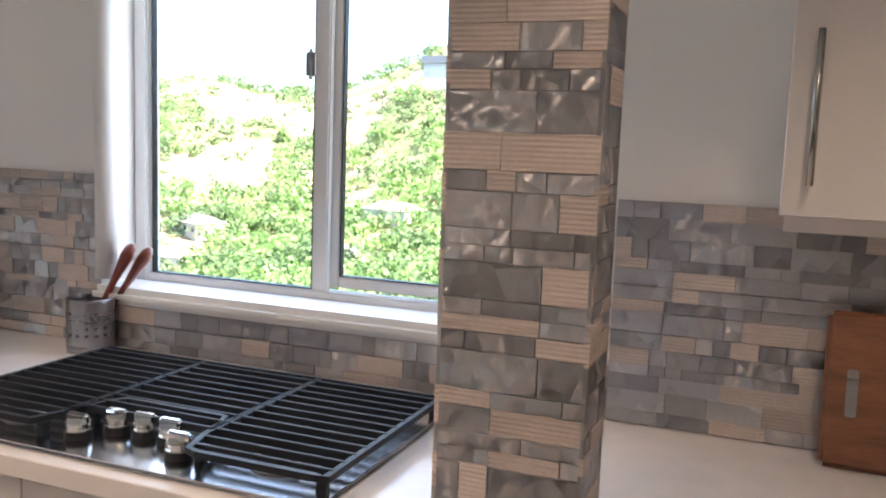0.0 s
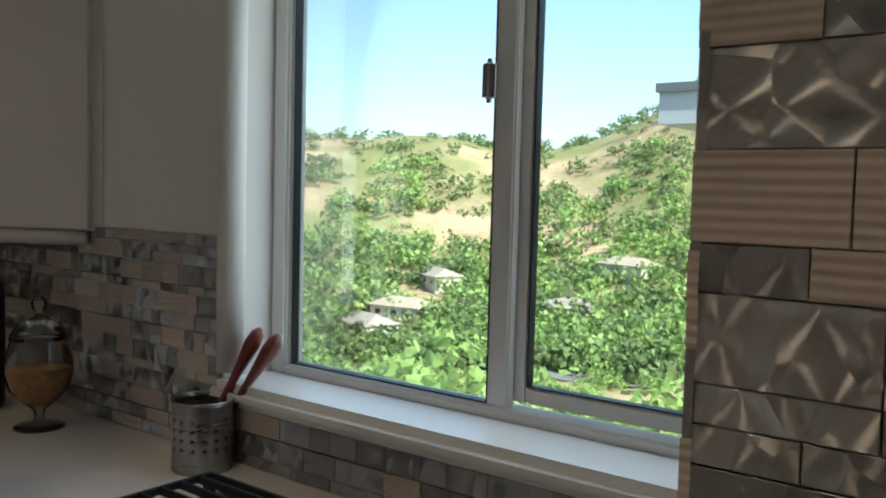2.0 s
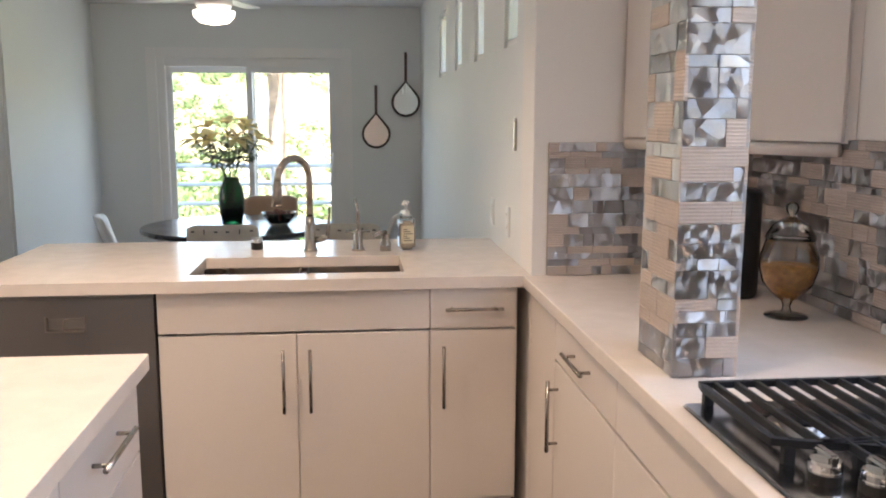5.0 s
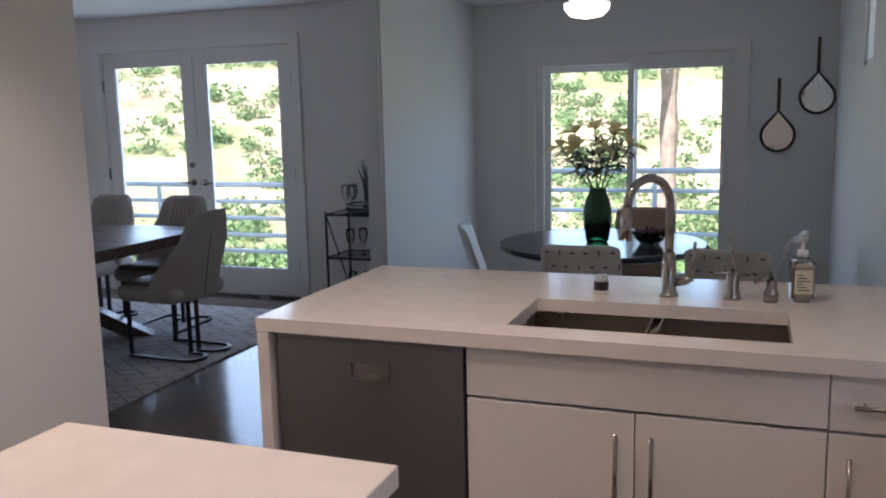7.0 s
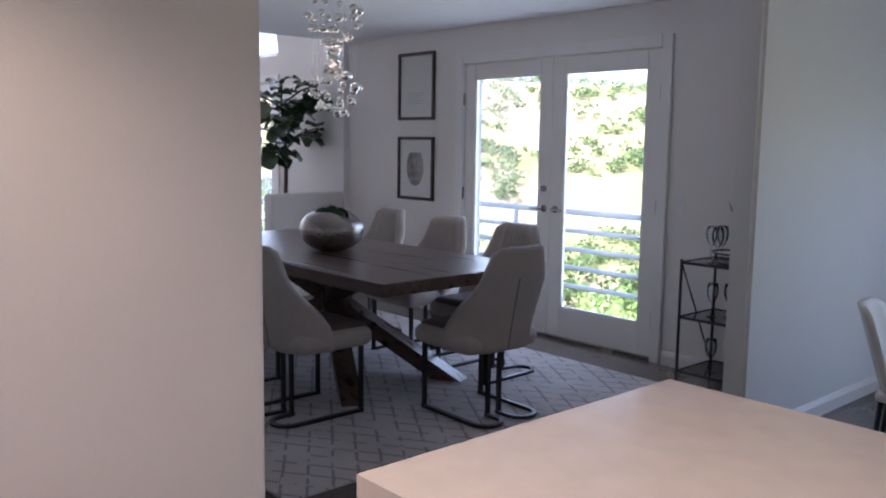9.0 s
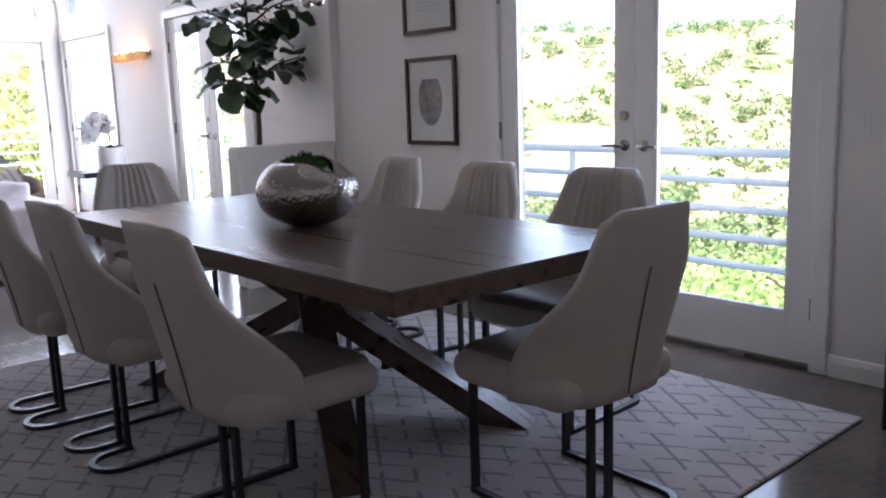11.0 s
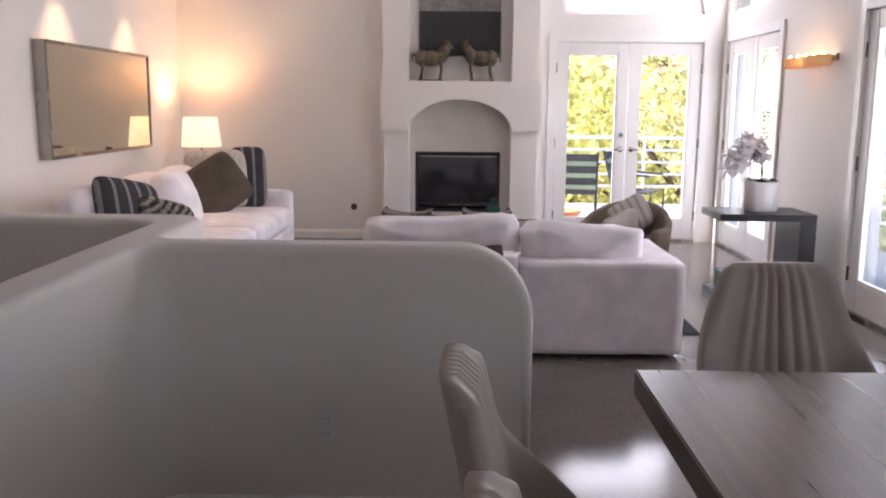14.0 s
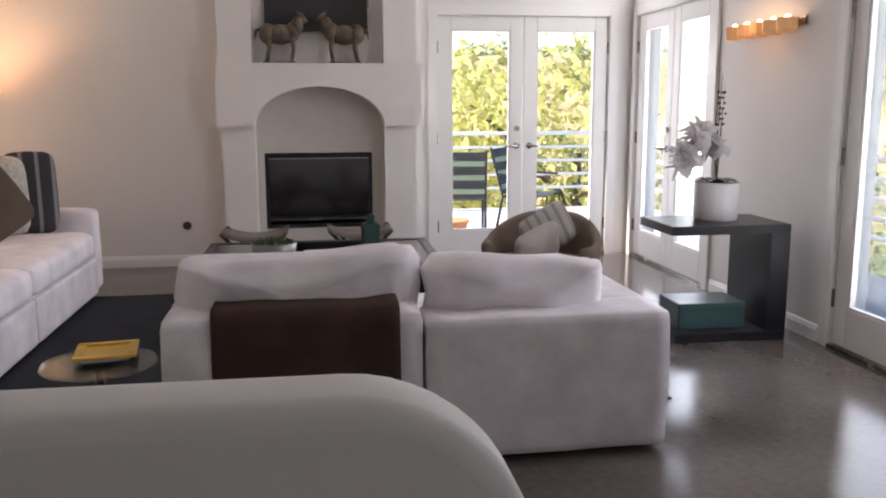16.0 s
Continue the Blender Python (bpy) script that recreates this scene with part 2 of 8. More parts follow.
def part(name, bm, material, parent=None, label="", smooth=False):
    """Link a bmesh as one mesh object under a thing or a part."""
    me = bpy.data.meshes.new(name)
    bmesh.ops.recalc_face_normals(bm, faces=bm.faces)
    if smooth:
        for f in bm.faces:
            f.smooth = True
    bm.to_mesh(me)
    bm.free()
    me.materials.append(material)
    ob = new(name, me)
    if parent:
        ob.parent = parent
    if label:
        ob["label"] = label
    return ob


def thing(name, label, category, m=None, group="", kind=""):
    ob = new(name)
    ob.empty_display_size = 0.1
    tagged(ob, label, category, group, kind)
    if m:
        ob.matrix_world = m
    return ob


def solid(name, bm, material, label, category, group="", kind="", smooth=False, m=None):
    ob = part(name, bm, material, None, "", smooth)
    tagged(ob, label, category, group, kind)
    if m:
        ob.matrix_world = m
    return ob


def box(bm, x0, x1, y0, y1, z0, z1, bevel=0.0, seg=2):
    made = bmesh.ops.create_cube(bm, size=1, matrix=Matrix.LocRotScale(((x0 + x1) / 2, (y0 + y1) / 2, (z0 + z1) / 2), None, (abs(x1 - x0), abs(y1 - y0), abs(z1 - z0))))
    if bevel:
        edges = {e for v in made["verts"] for e in v.link_edges}
        bmesh.ops.bevel(bm, geom=list(edges), offset=bevel, segments=seg, affect="EDGES", clamp_overlap=True)
    return bm


def bx(*a, **k):
    return box(bmesh.new(), *a, **k)


def sweep(bm, pts, r, n=8, closed=False, flat=1.0):
    """A tube of radius r (a number or one for each point) along pts."""
    pts = [Vector(p) for p in pts]
    count = len(pts)
    rad = [r] * count if isinstance(r, (int, float)) else r
    rings, up = [], None
    for i, p in enumerate(pts):
        a = pts[i - 1] if (i or closed) else p
        b = pts[(i + 1) % count] if (i < count - 1 or closed) else p
        d = (b - a).normalized()
        if up is None:
            up = Vector((0, 0, 1)) if abs(d.z) < 0.9 else Vector((1, 0, 0))
        side = d.cross(up)
        if side.length < 1e-4:
            side = d.orthogonal()
        side.normalize()
        up = side.cross(d).normalized()
        rings.append([bm.verts.new(p + (side * math.cos(2 * math.pi * (k + 0.5) / n) + up * flat * math.sin(2 * math.pi * (k + 0.5) / n)) * rad[i]) for k in range(n)])
    for i in range(count if closed else count - 1):
        a, b = rings[i], rings[(i + 1) % count]
        for k in range(n):
            bm.faces.new((a[k], a[(k + 1) % n], b[(k + 1) % n], b[k]))
    if not closed:
        bm.faces.new(rings[0][::-1])
        bm.faces.new(rings[-1])
    return bm


def lathe(bm, profile, n=24, cx=0, cy=0):
    """Turn (radius, z) pairs round an upright axis."""
    rings = []
    for r, z in profile:
        rings.append([bm.verts.new((cx + r * math.cos(2 * math.pi * k / n), cy + r * math.sin(2 * math.pi * k / n), z)) for k in range(n)])
    for a, b in zip(rings, rings[1:]):
        for k in range(n):
            bm.faces.new((a[k], a[(k + 1) % n], b[(k + 1) % n], b[k]))
    if profile[0][0] > 1e-4:
        bm.faces.new(rings[0][::-1])
    if profile[-1][0] > 1e-4:
        bm.faces.new(rings[-1])
    return bm


def cyl(bm, x, y, z0, z1, r, n=20, r2=None):
    return lathe(bm, [(r, z0), (r2 or r, z1)], n, x, y)


def prism(bm, outline, axis, a, b):
    """Extrude a closed outline of (u, v) along axis from a to b: u, v are the other two axes in order."""
    def at(u, v, w):
        return {"x": (w, u, v), "y": (u, w, v), "z": (u, v, w)}[axis]
    lo = [bm.verts.new(at(u, v, a)) for u, v in outline]
    hi = [bm.verts.new(at(u, v, b)) for u, v in outline]
    bm.faces.new(lo)
    bm.faces.new(hi[::-1])
    for i in range(len(outline)):
        j = (i + 1) % len(outline)
        bm.faces.new((lo[i], hi[i], hi[j], lo[j]))
    return bm


def pillow_mesh(bm, w, h, d, n=14, sq=0.45, wrinkle=0.006, seed=0, flat=0.0):
    """A stuffed cushion: w across (x), d thick (y), h high (z), round its own centre."""
    def sp(c, e):
        return math.copysign(abs(c) ** e, c)
    off = Vector((seed * 3.7, seed * 1.3, seed * 2.1))
    rows = []
    for i in range(n + 1):
        v = -math.pi / 2 + math.pi * i / n
        rows.append([])
        for k in range(2 * n):
            u = 2 * math.pi * k / (2 * n)
            # the thin axis is y: the rim lies in the x-z plane
            x = sp(math.cos(u), sq) * sp(math.cos(v), 0.75)
            z = sp(math.sin(u), sq) * sp(math.cos(v), 0.75)
            y = sp(math.sin(v), 1.0 - flat)
            pnt = Vector((x * w / 2, y * d / 2, z * h / 2))
            pnt += noise.noise_vector((pnt + off) * 7) * wrinkle + noise.noise_vector((pnt + off) * 22) * wrinkle * 0.5
            rows[-1].append(bm.verts.new(pnt))
    for a, b in zip(rows, rows[1:]):
        for k in range(2 * n):
            bm.faces.new((a[k], a[(k + 1) % (2 * n)], b[(k + 1) % (2 * n)], b[k]))
    bmesh.ops.remove_doubles(bm, verts=bm.verts, dist=0.0008)
    return bm


def softbox(bm, x0, x1, y0, y1, z0, z1, r=0.05, n=10, wrinkle=0.004, puff=0.0, seed=0):
    """An upholstered block with rounded edges and slightly uneven cloth."""
    old = set(bm.verts)
    made = bmesh.ops.create_cube(bm, size=1)
    bmesh.ops.subdivide_edges(bm, edges=list({e for v in made["verts"] for e in v.link_edges}), cuts=n, use_grid_fill=True)
    verts = [v for v in bm.verts if v not in old]
    sx, sy, sz = x1 - x0, y1 - y0, z1 - z0
    c = Vector(((x0 + x1) / 2, (y0 + y1) / 2, (z0 + z1) / 2))
    rr = min(r, sx / 2.01, sy / 2.01, sz / 2.01)
    for v in verts:
        q = [math.copysign(abs(2 * a) ** 0.7 / 2, a) for a in v.co]
        pnt = Vector((q[0] * sx, q[1] * sy, q[2] * sz))
        inner = Vector([max(-s / 2 + rr, min(s / 2 - rr, a)) for a, s in zip(pnt, (sx, sy, sz))])
        d = pnt - inner
        if d.length > 1e-6:
            pnt = inner + d.normalized() * min(d.length, rr) if d.length > rr else pnt
        if puff:
            pnt.z += puff * (1 - (2 * pnt.x / sx) ** 2) * (1 - (2 * pnt.y / sy) ** 2) * (1 if pnt.z > 0 else 0)
        w = c + pnt
        v.co = w + noise.noise_vector(w * 5 + Vector((seed, seed, 0))) * wrinkle
    return bm


def cells(bm, axis, a, b, u0, u1, z0, z1, holes):
    """A wall slab between a and b on its axis, with rectangular openings (u0, u1, z0, z1) right through."""
    us = sorted({u0, u1, *[h[0] for h in holes], *[h[1] for h in holes]})
    zs = sorted({z0, z1, *[h[2] for h in holes], *[h[3] for h in holes]})
    us, zs = [u for u in us if u0 <= u <= u1], [z for z in zs if z0 <= z <= z1]
    for ua, ub in zip(us, us[1:]):
        run = None
        for za, zb in list(zip(zs, zs[1:])) + [(None, None)]:
            free = za is not None and not any(h[0] - 1e-6 <= ua and ub <= h[1] + 1e-6 and h[2] - 1e-6 <= za and zb <= h[3] + 1e-6 for h in holes)
            if free:
                run = (run[0], zb) if run else (za, zb)
            elif run:
                if axis == "x":
                    box(bm, a, b, ua, ub, *run)
                else:
                    box(bm, ua, ub, a, b, *run)
                run = None
    return bm


def spandrel(bm, axis, a, b, u0, u1, z0, z1, n=20):
    """Fill the corners of a rectangular opening above a half-ellipse arch."""
    c, rx, rz = (u0 + u1) / 2, (u1 - u0) / 2, z1 - z0
    arc = [(c + rx * math.cos(math.pi * k / n), z0 + rz * math.sin(math.pi * k / n)) for k in range(n + 1)]
    for p, q in zip(arc, arc[1:]):
        if abs(p[0] - q[0]) < 1e-5:
            continue
        prism(bm, [p, q, (q[0], z1 + 0.002), (p[0], z1 + 0.002)], axis, a, b)
    return bm


# ---- structure ----
H1, H2 = 2.40, 4.30          # lower and living-room ceilings
XW, XN = -5.64, -6.50        # outer walls of dining/living and of the breakfast corner
YB, YS = 2.965, -11.35       # kitchen window wall, fireplace wall
T = 0.20


def structure(name, bm, material, label, smooth=False):
    return solid(name, bm, material, label, "wall" if name.startswith("wall") else name.split("_")[0], kind="structure", smooth=smooth)


bm = bmesh.new()
for x0, x1, y0, y1 in ((XN - T, 2.8, -0.68, 3.2), (XW - T, -1.69, -5.36, -0.68), (XW - T, -1.69, YS - T, -5.36), (-1.69, 0.25, YS - T, -5.62), (-1.69, 0.25, -1.5, -0.68)):
    box(bm, x0, x1, y0, y1, -0.2, 0)
structure("floor", bm, FLOOR, "sealed grey-brown plank floor with a soft gloss")
bm = bx(-1.9, 0.3, -5.7, -1.4, -2.6, -2.4)
structure("floor_stairwell", bm, FLOOR, "dark plank floor at the foot of the stairwell")
bm = bmesh.new()
for x0, x1, y0, y1 in ((XN - T, 2.8, -0.68, 3.2), (XW - T, 0.25, -5.36, -0.68)):
    box(bm, x0, x1, y0, y1, H1, H1 + 0.2)
structure("ceiling", bm, CEIL, "flat white ceiling over kitchen and dining space")
structure("ceiling_living", bx(XW - T, 0.25, YS - T, -5.36, H2, H2 + 0.2), CEIL, "high white ceiling over the living room")

# kitchen window wall, with the window opening
WX0, WX1, WZ0, WZ1 = -0.445, 0.80, 1.085, 2.16
bm = cells(bmesh.new(), "y", YB, YB + T, -1.6, 2.8, 0, H1, [(WX0, WX1, WZ0, WZ1)])
structure("wall_kitchen_window", bm, WALL, "warm white plaster wall with a window opening")
# plaster return beside the corner cabinet, and the long outer wall of the breakfast corner
bm = cells(bmesh.new(), "x", -1.8, -1.6, 2.45, YB + T, 0, H1, [])
box(bm, -1.8, -1.6, 2.25, 2.45, 0, H1)
structure("wall_kitchen_corner", bm, WALL, "warm white plaster return wall beside the counter")
slots = [(-4.79, -4.36, 1.72, 2.14), (-3.86, -3.54, 1.72, 2.14), (-3.05, -2.74, 1.72, 2.14), (-2.20, -1.92, 1.72, 2.14)]
bm = cells(bmesh.new(), "y", 2.25, 2.335, XN - T, -1.8, 0, H1, slots)
structure("wall_breakfast_north", bm, NOOKWALL, "white plaster wall with four small high windows")
bm = cells(bmesh.new(), "x", XN - T, XN, -0.556, 2.25, 0, H1, [(-0.04, 1.56, 0.06, 1.96)])
structure("wall_breakfast_west", bm, NOOKWALL, "cool white plaster wall with a sliding door opening")
bm = bx(XN - T, -4.555, -0.68, -0.556, 0, H1, bevel=0.018)
structure("wall_partition", bm, NOOKWALL, "white plaster partition with rounded edges")
bm = cells(bmesh.new(), "x", XW - T, XW, -5.36, -0.68, 0, H1, [(-3.75, -1.82, 0.0, 2.11)])
structure("wall_dining_west", bm, WALL, "warm white plaster wall with a french door opening")
# wall that the walk passes beside, kitchen south
bm = bx(-1.93, 2.8, -0.68, -0.525, 0, H1, bevel=0.012)
structure("wall_kitchen_south", bm, WALL, "warm white plaster wall with a rounded end")
structure("wall_kitchen_east", bx(2.8, 3.0, -0.68, YB + T, 0, H1), WALL, "plain plaster wall behind the kitchen")
# between dining and living room: nib, low wall, header
bm = bmesh.new()
box(bm, XW - T, -5.575, -5.52, -5.36, 0, H1)
structure("wall_dining_nib", bm, WALL, "narrow plaster nib at the outer wall")
structure("wall_low_plant", bx(-5.575, -4.79, -5.52, -5.37, 0, 0.97, bevel=0.012), WALL, "low white plaster wall in front of the plant")
structure("wall_header", bx(XW - T, 0.25, -5.56, -5.36, H1 + 0.2, H2), WALL, "plaster header above the dining ceiling edge")
# living room
ARCH_S = (-5.42, -3.945, 2.37, 3.06)
ARCH_W1 = (-11.25, -9.90, 2.36, 3.0)
ARCH_W2 = (-8.15, -6.66, 2.36, 3.08)
bm = cells(bmesh.new(), "x", XW - T, XW, YS - T, -5.52, 0, H2, [(-11.24, -9.76, 0, 2.09), (-8.24, -6.70, 0, 2.09), ARCH_W1, ARCH_W2])
spandrel(bm, "x", XW - T, XW, *ARCH_W1)
spandrel(bm, "x", XW - T, XW, *ARCH_W2)
structure("wall_living_west", bm, WALL, "tall warm white wall with two french doors and arched windows")
bm = cells(bmesh.new(), "y", YS - T, YS, XW, 0.05, 0, H2, [(-5.435, -3.885, 0, 2.09), ARCH_S, (-3.335, -2.435, 0.30, 0.94)])
spandrel(bm, "y", YS - T, YS, *ARCH_S)
structure("wall_living_south", bm, WALL, "tall warm white wall with a french door and an arched window")
structure("wall_living_east", bx(0.05, 0.25, YS - T, -0.68, 0, H2), WALL, "long warm white plaster wall")
structure("soffit", bx(-0.52, 0.05, YS, -6.2, 2.50, H2, bevel=0.01), WALL, "white plaster soffit with recessed downlights")
# stairwell walls below the floor
bm = bmesh.new()
box(bm, -1.80, -1.69, -5.62, -1.5, -2.4, -0.201)
box(bm, 0.05, 0.25, -5.7, -1.4, -2.4, -0.001)
box(bm, -1.69, 0.05, -5.72, -5.62, -2.4, -0.201)
box(bm, -1.69, 0.05, -1.5, -1.4, -2.4, -0.201)
structure("wall_stairwell", bm, WALL, "plaster walls of the stairwell going down")


def low_wall(name, pts, height, th, label, round_end=None):
    """A plaster parapet with a soft rounded top along x or y; round_end: radius by which its free end drops."""
    bm = bmesh.new()
    (x0, y0), (x1, y1) = pts
    length = math.hypot(x1 - x0, y1 - y0)
    d = Vector(((x1 - x0) / length, (y1 - y0) / length, 0))
    s = Vector((-d.y, d.x, 0))
    re = 0.035
    stations = [(0.0, height)]
    if round_end:
        stations += [(length - round_end, height)]
        stations += [(length - round_end + round_end * math.sin(a), height - round_end * (1 - math.cos(a))) for a in [math.pi / 2 * k / 12 for k in range(1, 13)]]
        stations += [(length, 0.002)]
    else:
        stations += [(length, height)]
    rings = []
    count = len(stations)
    for i, (u, z) in enumerate(stations):
        a, b = stations[max(0, i - 1)], stations[min(count - 1, i + 1)]
        t = Vector((b[0] - a[0], 0, b[1] - a[1])).normalized()
        nx, nz = -t.z, t.x
        base = Vector((x0, y0, 0)) + d * u
        ring = []
        prof = [(-th / 2, -re)] + [(-th / 2 + re - re * math.cos(q), -re + re * math.sin(q)) for q in (0.4, 0.8, 1.2, 1.57)] + [(th / 2 - re + re * math.sin(q), -re + re * math.cos(q)) for q in (0, 0.4, 0.8, 1.2)] + [(th / 2, -re)]
        for w, o in prof:
            ring.append(bm.verts.new(base + s * w + d * (nx * o) + Vector((0, 0, z + nz * o))))
        rings.append(ring)
    for a, b in zip(rings, rings[1:]):
        for k in range(len(a) - 1):
            bm.faces.new((a[k], a[k + 1], b[k + 1], b[k]))
    for side in (0, -1):
        col = [r[side] for r in rings]
        lo = bm.verts.new((col[0].co.x, col[0].co.y, 0))
        hi = bm.verts.new((col[-1].co.x, col[-1].co.y, 0))
        bm.faces.new([lo, *col, hi])
    bm.faces.new(rings[-1] + [bm.verts.new((rings[-1][-1].co.x, rings[-1][-1].co.y, 0)), bm.verts.new((rings[-1][0].co.x, rings[-1][0].co.y, 0))])
    bmesh.ops.remove_doubles(bm, verts=bm.verts, dist=0.0005)
    ob = structure(name, bm, WALL, label)
    for f in ob.data.polygons:
        f.use_smooth = abs(f.normal.z) > 0.05 or len(f.vertices) == 4 and f.area < 0.2
    return ob


PH = 0.968   # parapet height
low_wall("wall_parapet", ((-2.30, -5.085), (-3.13, -5.085)), PH, 0.15, "curved white plaster parapet with a rounded end", 0.25)


def fillet(p, q, r, radius, n=8):
    """Round the corner q of the outline p-q-r."""
    p, q, r = Vector(p), Vector(q), Vector(r)
    a, b = (p - q).normalized(), (r - q).normalized()
    c = q + (a + b) * radius
    return [c - b * radius * math.cos(t) - a * radius * math.sin(t) for t in [math.pi / 2 * k / n for k in range(n + 1)]]


OUT = [((-2.30, -5.01), 0), ((-1.85, -5.01), 0.12), ((-1.85, -0.67), 0), ((-1.68, -0.67), 0), ((-1.68, -5.61), 0.13), ((0.055, -5.61), 0),
       ((0.055, -5.79), 0), ((-1.85, -5.79), 0.16), ((-1.85, -5.16), 0.07), ((-2.30, -5.16), 0)]
plan = []
for k, (q, radius) in enumerate(OUT):
    plan += fillet(OUT[k - 1][0], q, OUT[(k + 1) % len(OUT)][0], radius) if radius else [Vector(q)]
bm = bmesh.new()
loops = []
for off, z in [(0, 0.0)] + [(0.035 * (1 - math.cos(a)), PH - 0.035 + 0.035 * math.sin(a)) for a in (0, 0.4, 0.8, 1.2, 1.57)]:
    loop = []
    for k, v in enumerate(plan):
        a, b = (v - plan[k - 1]).normalized(), (plan[(k + 1) % len(plan)] - v).normalized()
        na, nb = Vector((a.y, -a.x)), Vector((b.y, -b.x))
        m = (na + nb).normalized()
        w = v + m * (off / max(0.5, m.dot(na)))
        if abs(v.x + 2.30) < 0.001:
            w.x = -2.30
        loop.append(bm.verts.new((w.x, w.y, z)))
    loops.append(loop)
for p, q in zip(loops, loops[1:]):
    for k in range(len(plan) - 1):
        bm.faces.new((p[k], p[k + 1], q[k + 1], q[k]))
top = bm.faces.new(loops[-1])
bmesh.ops.triangulate(bm, faces=[top])
ob = structure("wall_parapet_stair", bm, WALL, "white plaster parapet with rounded corners round the stairwell")
for f in ob.data.polygons:
    f.use_smooth = f.normal.z < 0.98
part("floor_strip", bx(-1.85, -1.68, -5.79, -0.67, -0.21, -0.001), WALL, ob)

# baseboards, each a stepped strip
BASE = [(0, 0), (0.016, 0), (0.016, 0.065), (0.010, 0.08), (0.006, 0.09), (0, 0.095)]


def baseboard(axis, at, side, u0, u1):
    bm = prism(bmesh.new(), [(at + side * a, z) for a, z in BASE], "y" if axis == "x" else "x", u0, u1)
    structure("baseboard", bm, TRIM, "white painted stepped baseboard")


for a in (("x", XW, 1, -5.36, -3.825), ("x", XW, 1, -1.745, -0.68), ("x", XW, 1, -6.61, -5.52), ("x", XW, 1, -9.67, -8.33), ("x", XN, 1, -0.55, -0.14), ("x", XN, 1, 1.65, 2.25),
          ("y", YS, 1, -2.02, 0.05), ("x", 0.05, -1, YS, -5.37), ("x", -1.85, -1, -4.89, -0.68), ("y", -5.01, 1, -3.09, -1.97), ("y", -5.37, 1, -5.57, -4.79), ("y", -0.556, 1, XN, -4.57), ("y", 2.25, -1, XN, -2.52)):
    baseboard(*a)

bm = bmesh.new()
rows = []
for k in range(11):
    a = math.pi / 2 * k / 10
    rows.append([bm.verts.new((-1.97 + (0.12 - o) * math.cos(a), -4.89 - (0.12 - o) * math.sin(a), z)) for o, z in BASE])
for p, q in zip(rows, rows[1:]):
    for k in range(len(BASE) - 1):
        bm.faces.new((p[k], p[k + 1], q[k + 1], q[k]))
structure("baseboard", bm, TRIM, "white painted baseboard bent round the inner corner")

# ---- doors and windows ----
door_count = [0]


def french_door(m, width, height, handle_side=1):
    """A pair of glazed leaves in a cased opening; local x along the wall, y into the room, z up."""
    door_count[0] += 1
    d = thing("door_%d" % door_count[0], "closed white glazed french doors with metal levers", "door", m, kind="structure")
    w2 = width / 2
    bm = bmesh.new()
    for x0, x1, z0, z1 in ((-w2 - 0.075, -w2 + 0.005, 0, height + 0.085), (w2 - 0.005, w2 + 0.075, 0, height + 0.085), (-w2 + 0.005, w2 - 0.005, height + 0.005, height + 0.085)):
        box(bm, x0, x1, 0.001, 0.022, z0, z1, bevel=0.005)
    for x0, x1, z0, z1 in ((-w2 - 0.005, -w2 + 0.012, 0, height + 0.02), (w2 - 0.012, w2 + 0.005, 0, height + 0.02), (-w2, w2, height + 0.004, height + 0.02)):
        box(bm, x0, x1, -0.20, 0.0, z0, z1)
    part("casing", bm, TRIM, d)
    part("threshold", bx(-w2, w2, -0.16, 0.02, 0.0, 0.022, bevel=0.006), NICKEL, d)
    for s in (-1, 1):
        xa, xb = (-w2 + 0.014, -0.003) if s < 0 else (0.003, w2 - 0.014)
        lf = bmesh.new()
        st, top, bot = 0.115, 0.115, 0.24
        y0, y1 = -0.055, -0.01
        box(lf, xa, xa + st, y0, y1, 0.025, height, bevel=0.004)
        box(lf, xb - st, xb, y0, y1, 0.025, height, bevel=0.004)
        box(lf, xa + st, xb - st, y0, y1, height - top, height, bevel=0.004)
        box(lf, xa + st, xb - st, y0, y1, 0.025, bot, bevel=0.004)
        for x0, x1, z0, z1 in ((xa + st, xa + st + 0.014, bot, height - top), (xb - st - 0.014, xb - st, bot, height - top), (xa + st, xb - st, height - top - 0.014, height - top), (xa + st, xb - st, bot, bot + 0.014)):
            box(lf, x0, x1, y0 + 0.012, y1 - 0.004, z0, z1, bevel=0.003)
        leaf = part("leaf", lf, TRIM, d)
        pane = part("pane", bx(xa + st, xb - st, -0.036, -0.030, bot, height - top), GLASS, leaf)
        pane.visible_shadow = False
        for hz in (0.28, 1.05, 1.82):
            hx = xa - 0.004 if s < 0 else xb + 0.004
            part("hinge", cyl(bmesh.new(), hx, -0.002, hz - 0.05, hz + 0.05, 0.009, 10), NICKEL, leaf)
        lx = (xb - 0.055) if s < 0 else (xa + 0.055)
        hb = bmesh.new()
        sweep(hb, [(lx, -0.01, 0.98), (lx, 0.045, 0.98)], 0.011, 10)
        sweep(hb, [(lx, 0.042, 0.98), (lx - s * -0.05, 0.046, 0.982), (lx + s * 0.105, 0.044, 0.978)][::2], [0.011, 0.008], 10)
        sweep(hb, [(lx, -0.012, 0.98), (lx, -0.002, 0.98)], 0.028, 16)
        part("lever", hb, NICKEL, leaf, "satin nickel lever", smooth=True)
        if s == handle_side:
            part("deadbolt", sweep(bmesh.new(), [(lx, -0.012, 1.13), (lx, 0.012, 1.13)], 0.024, 16), NICKEL, leaf)
    return d


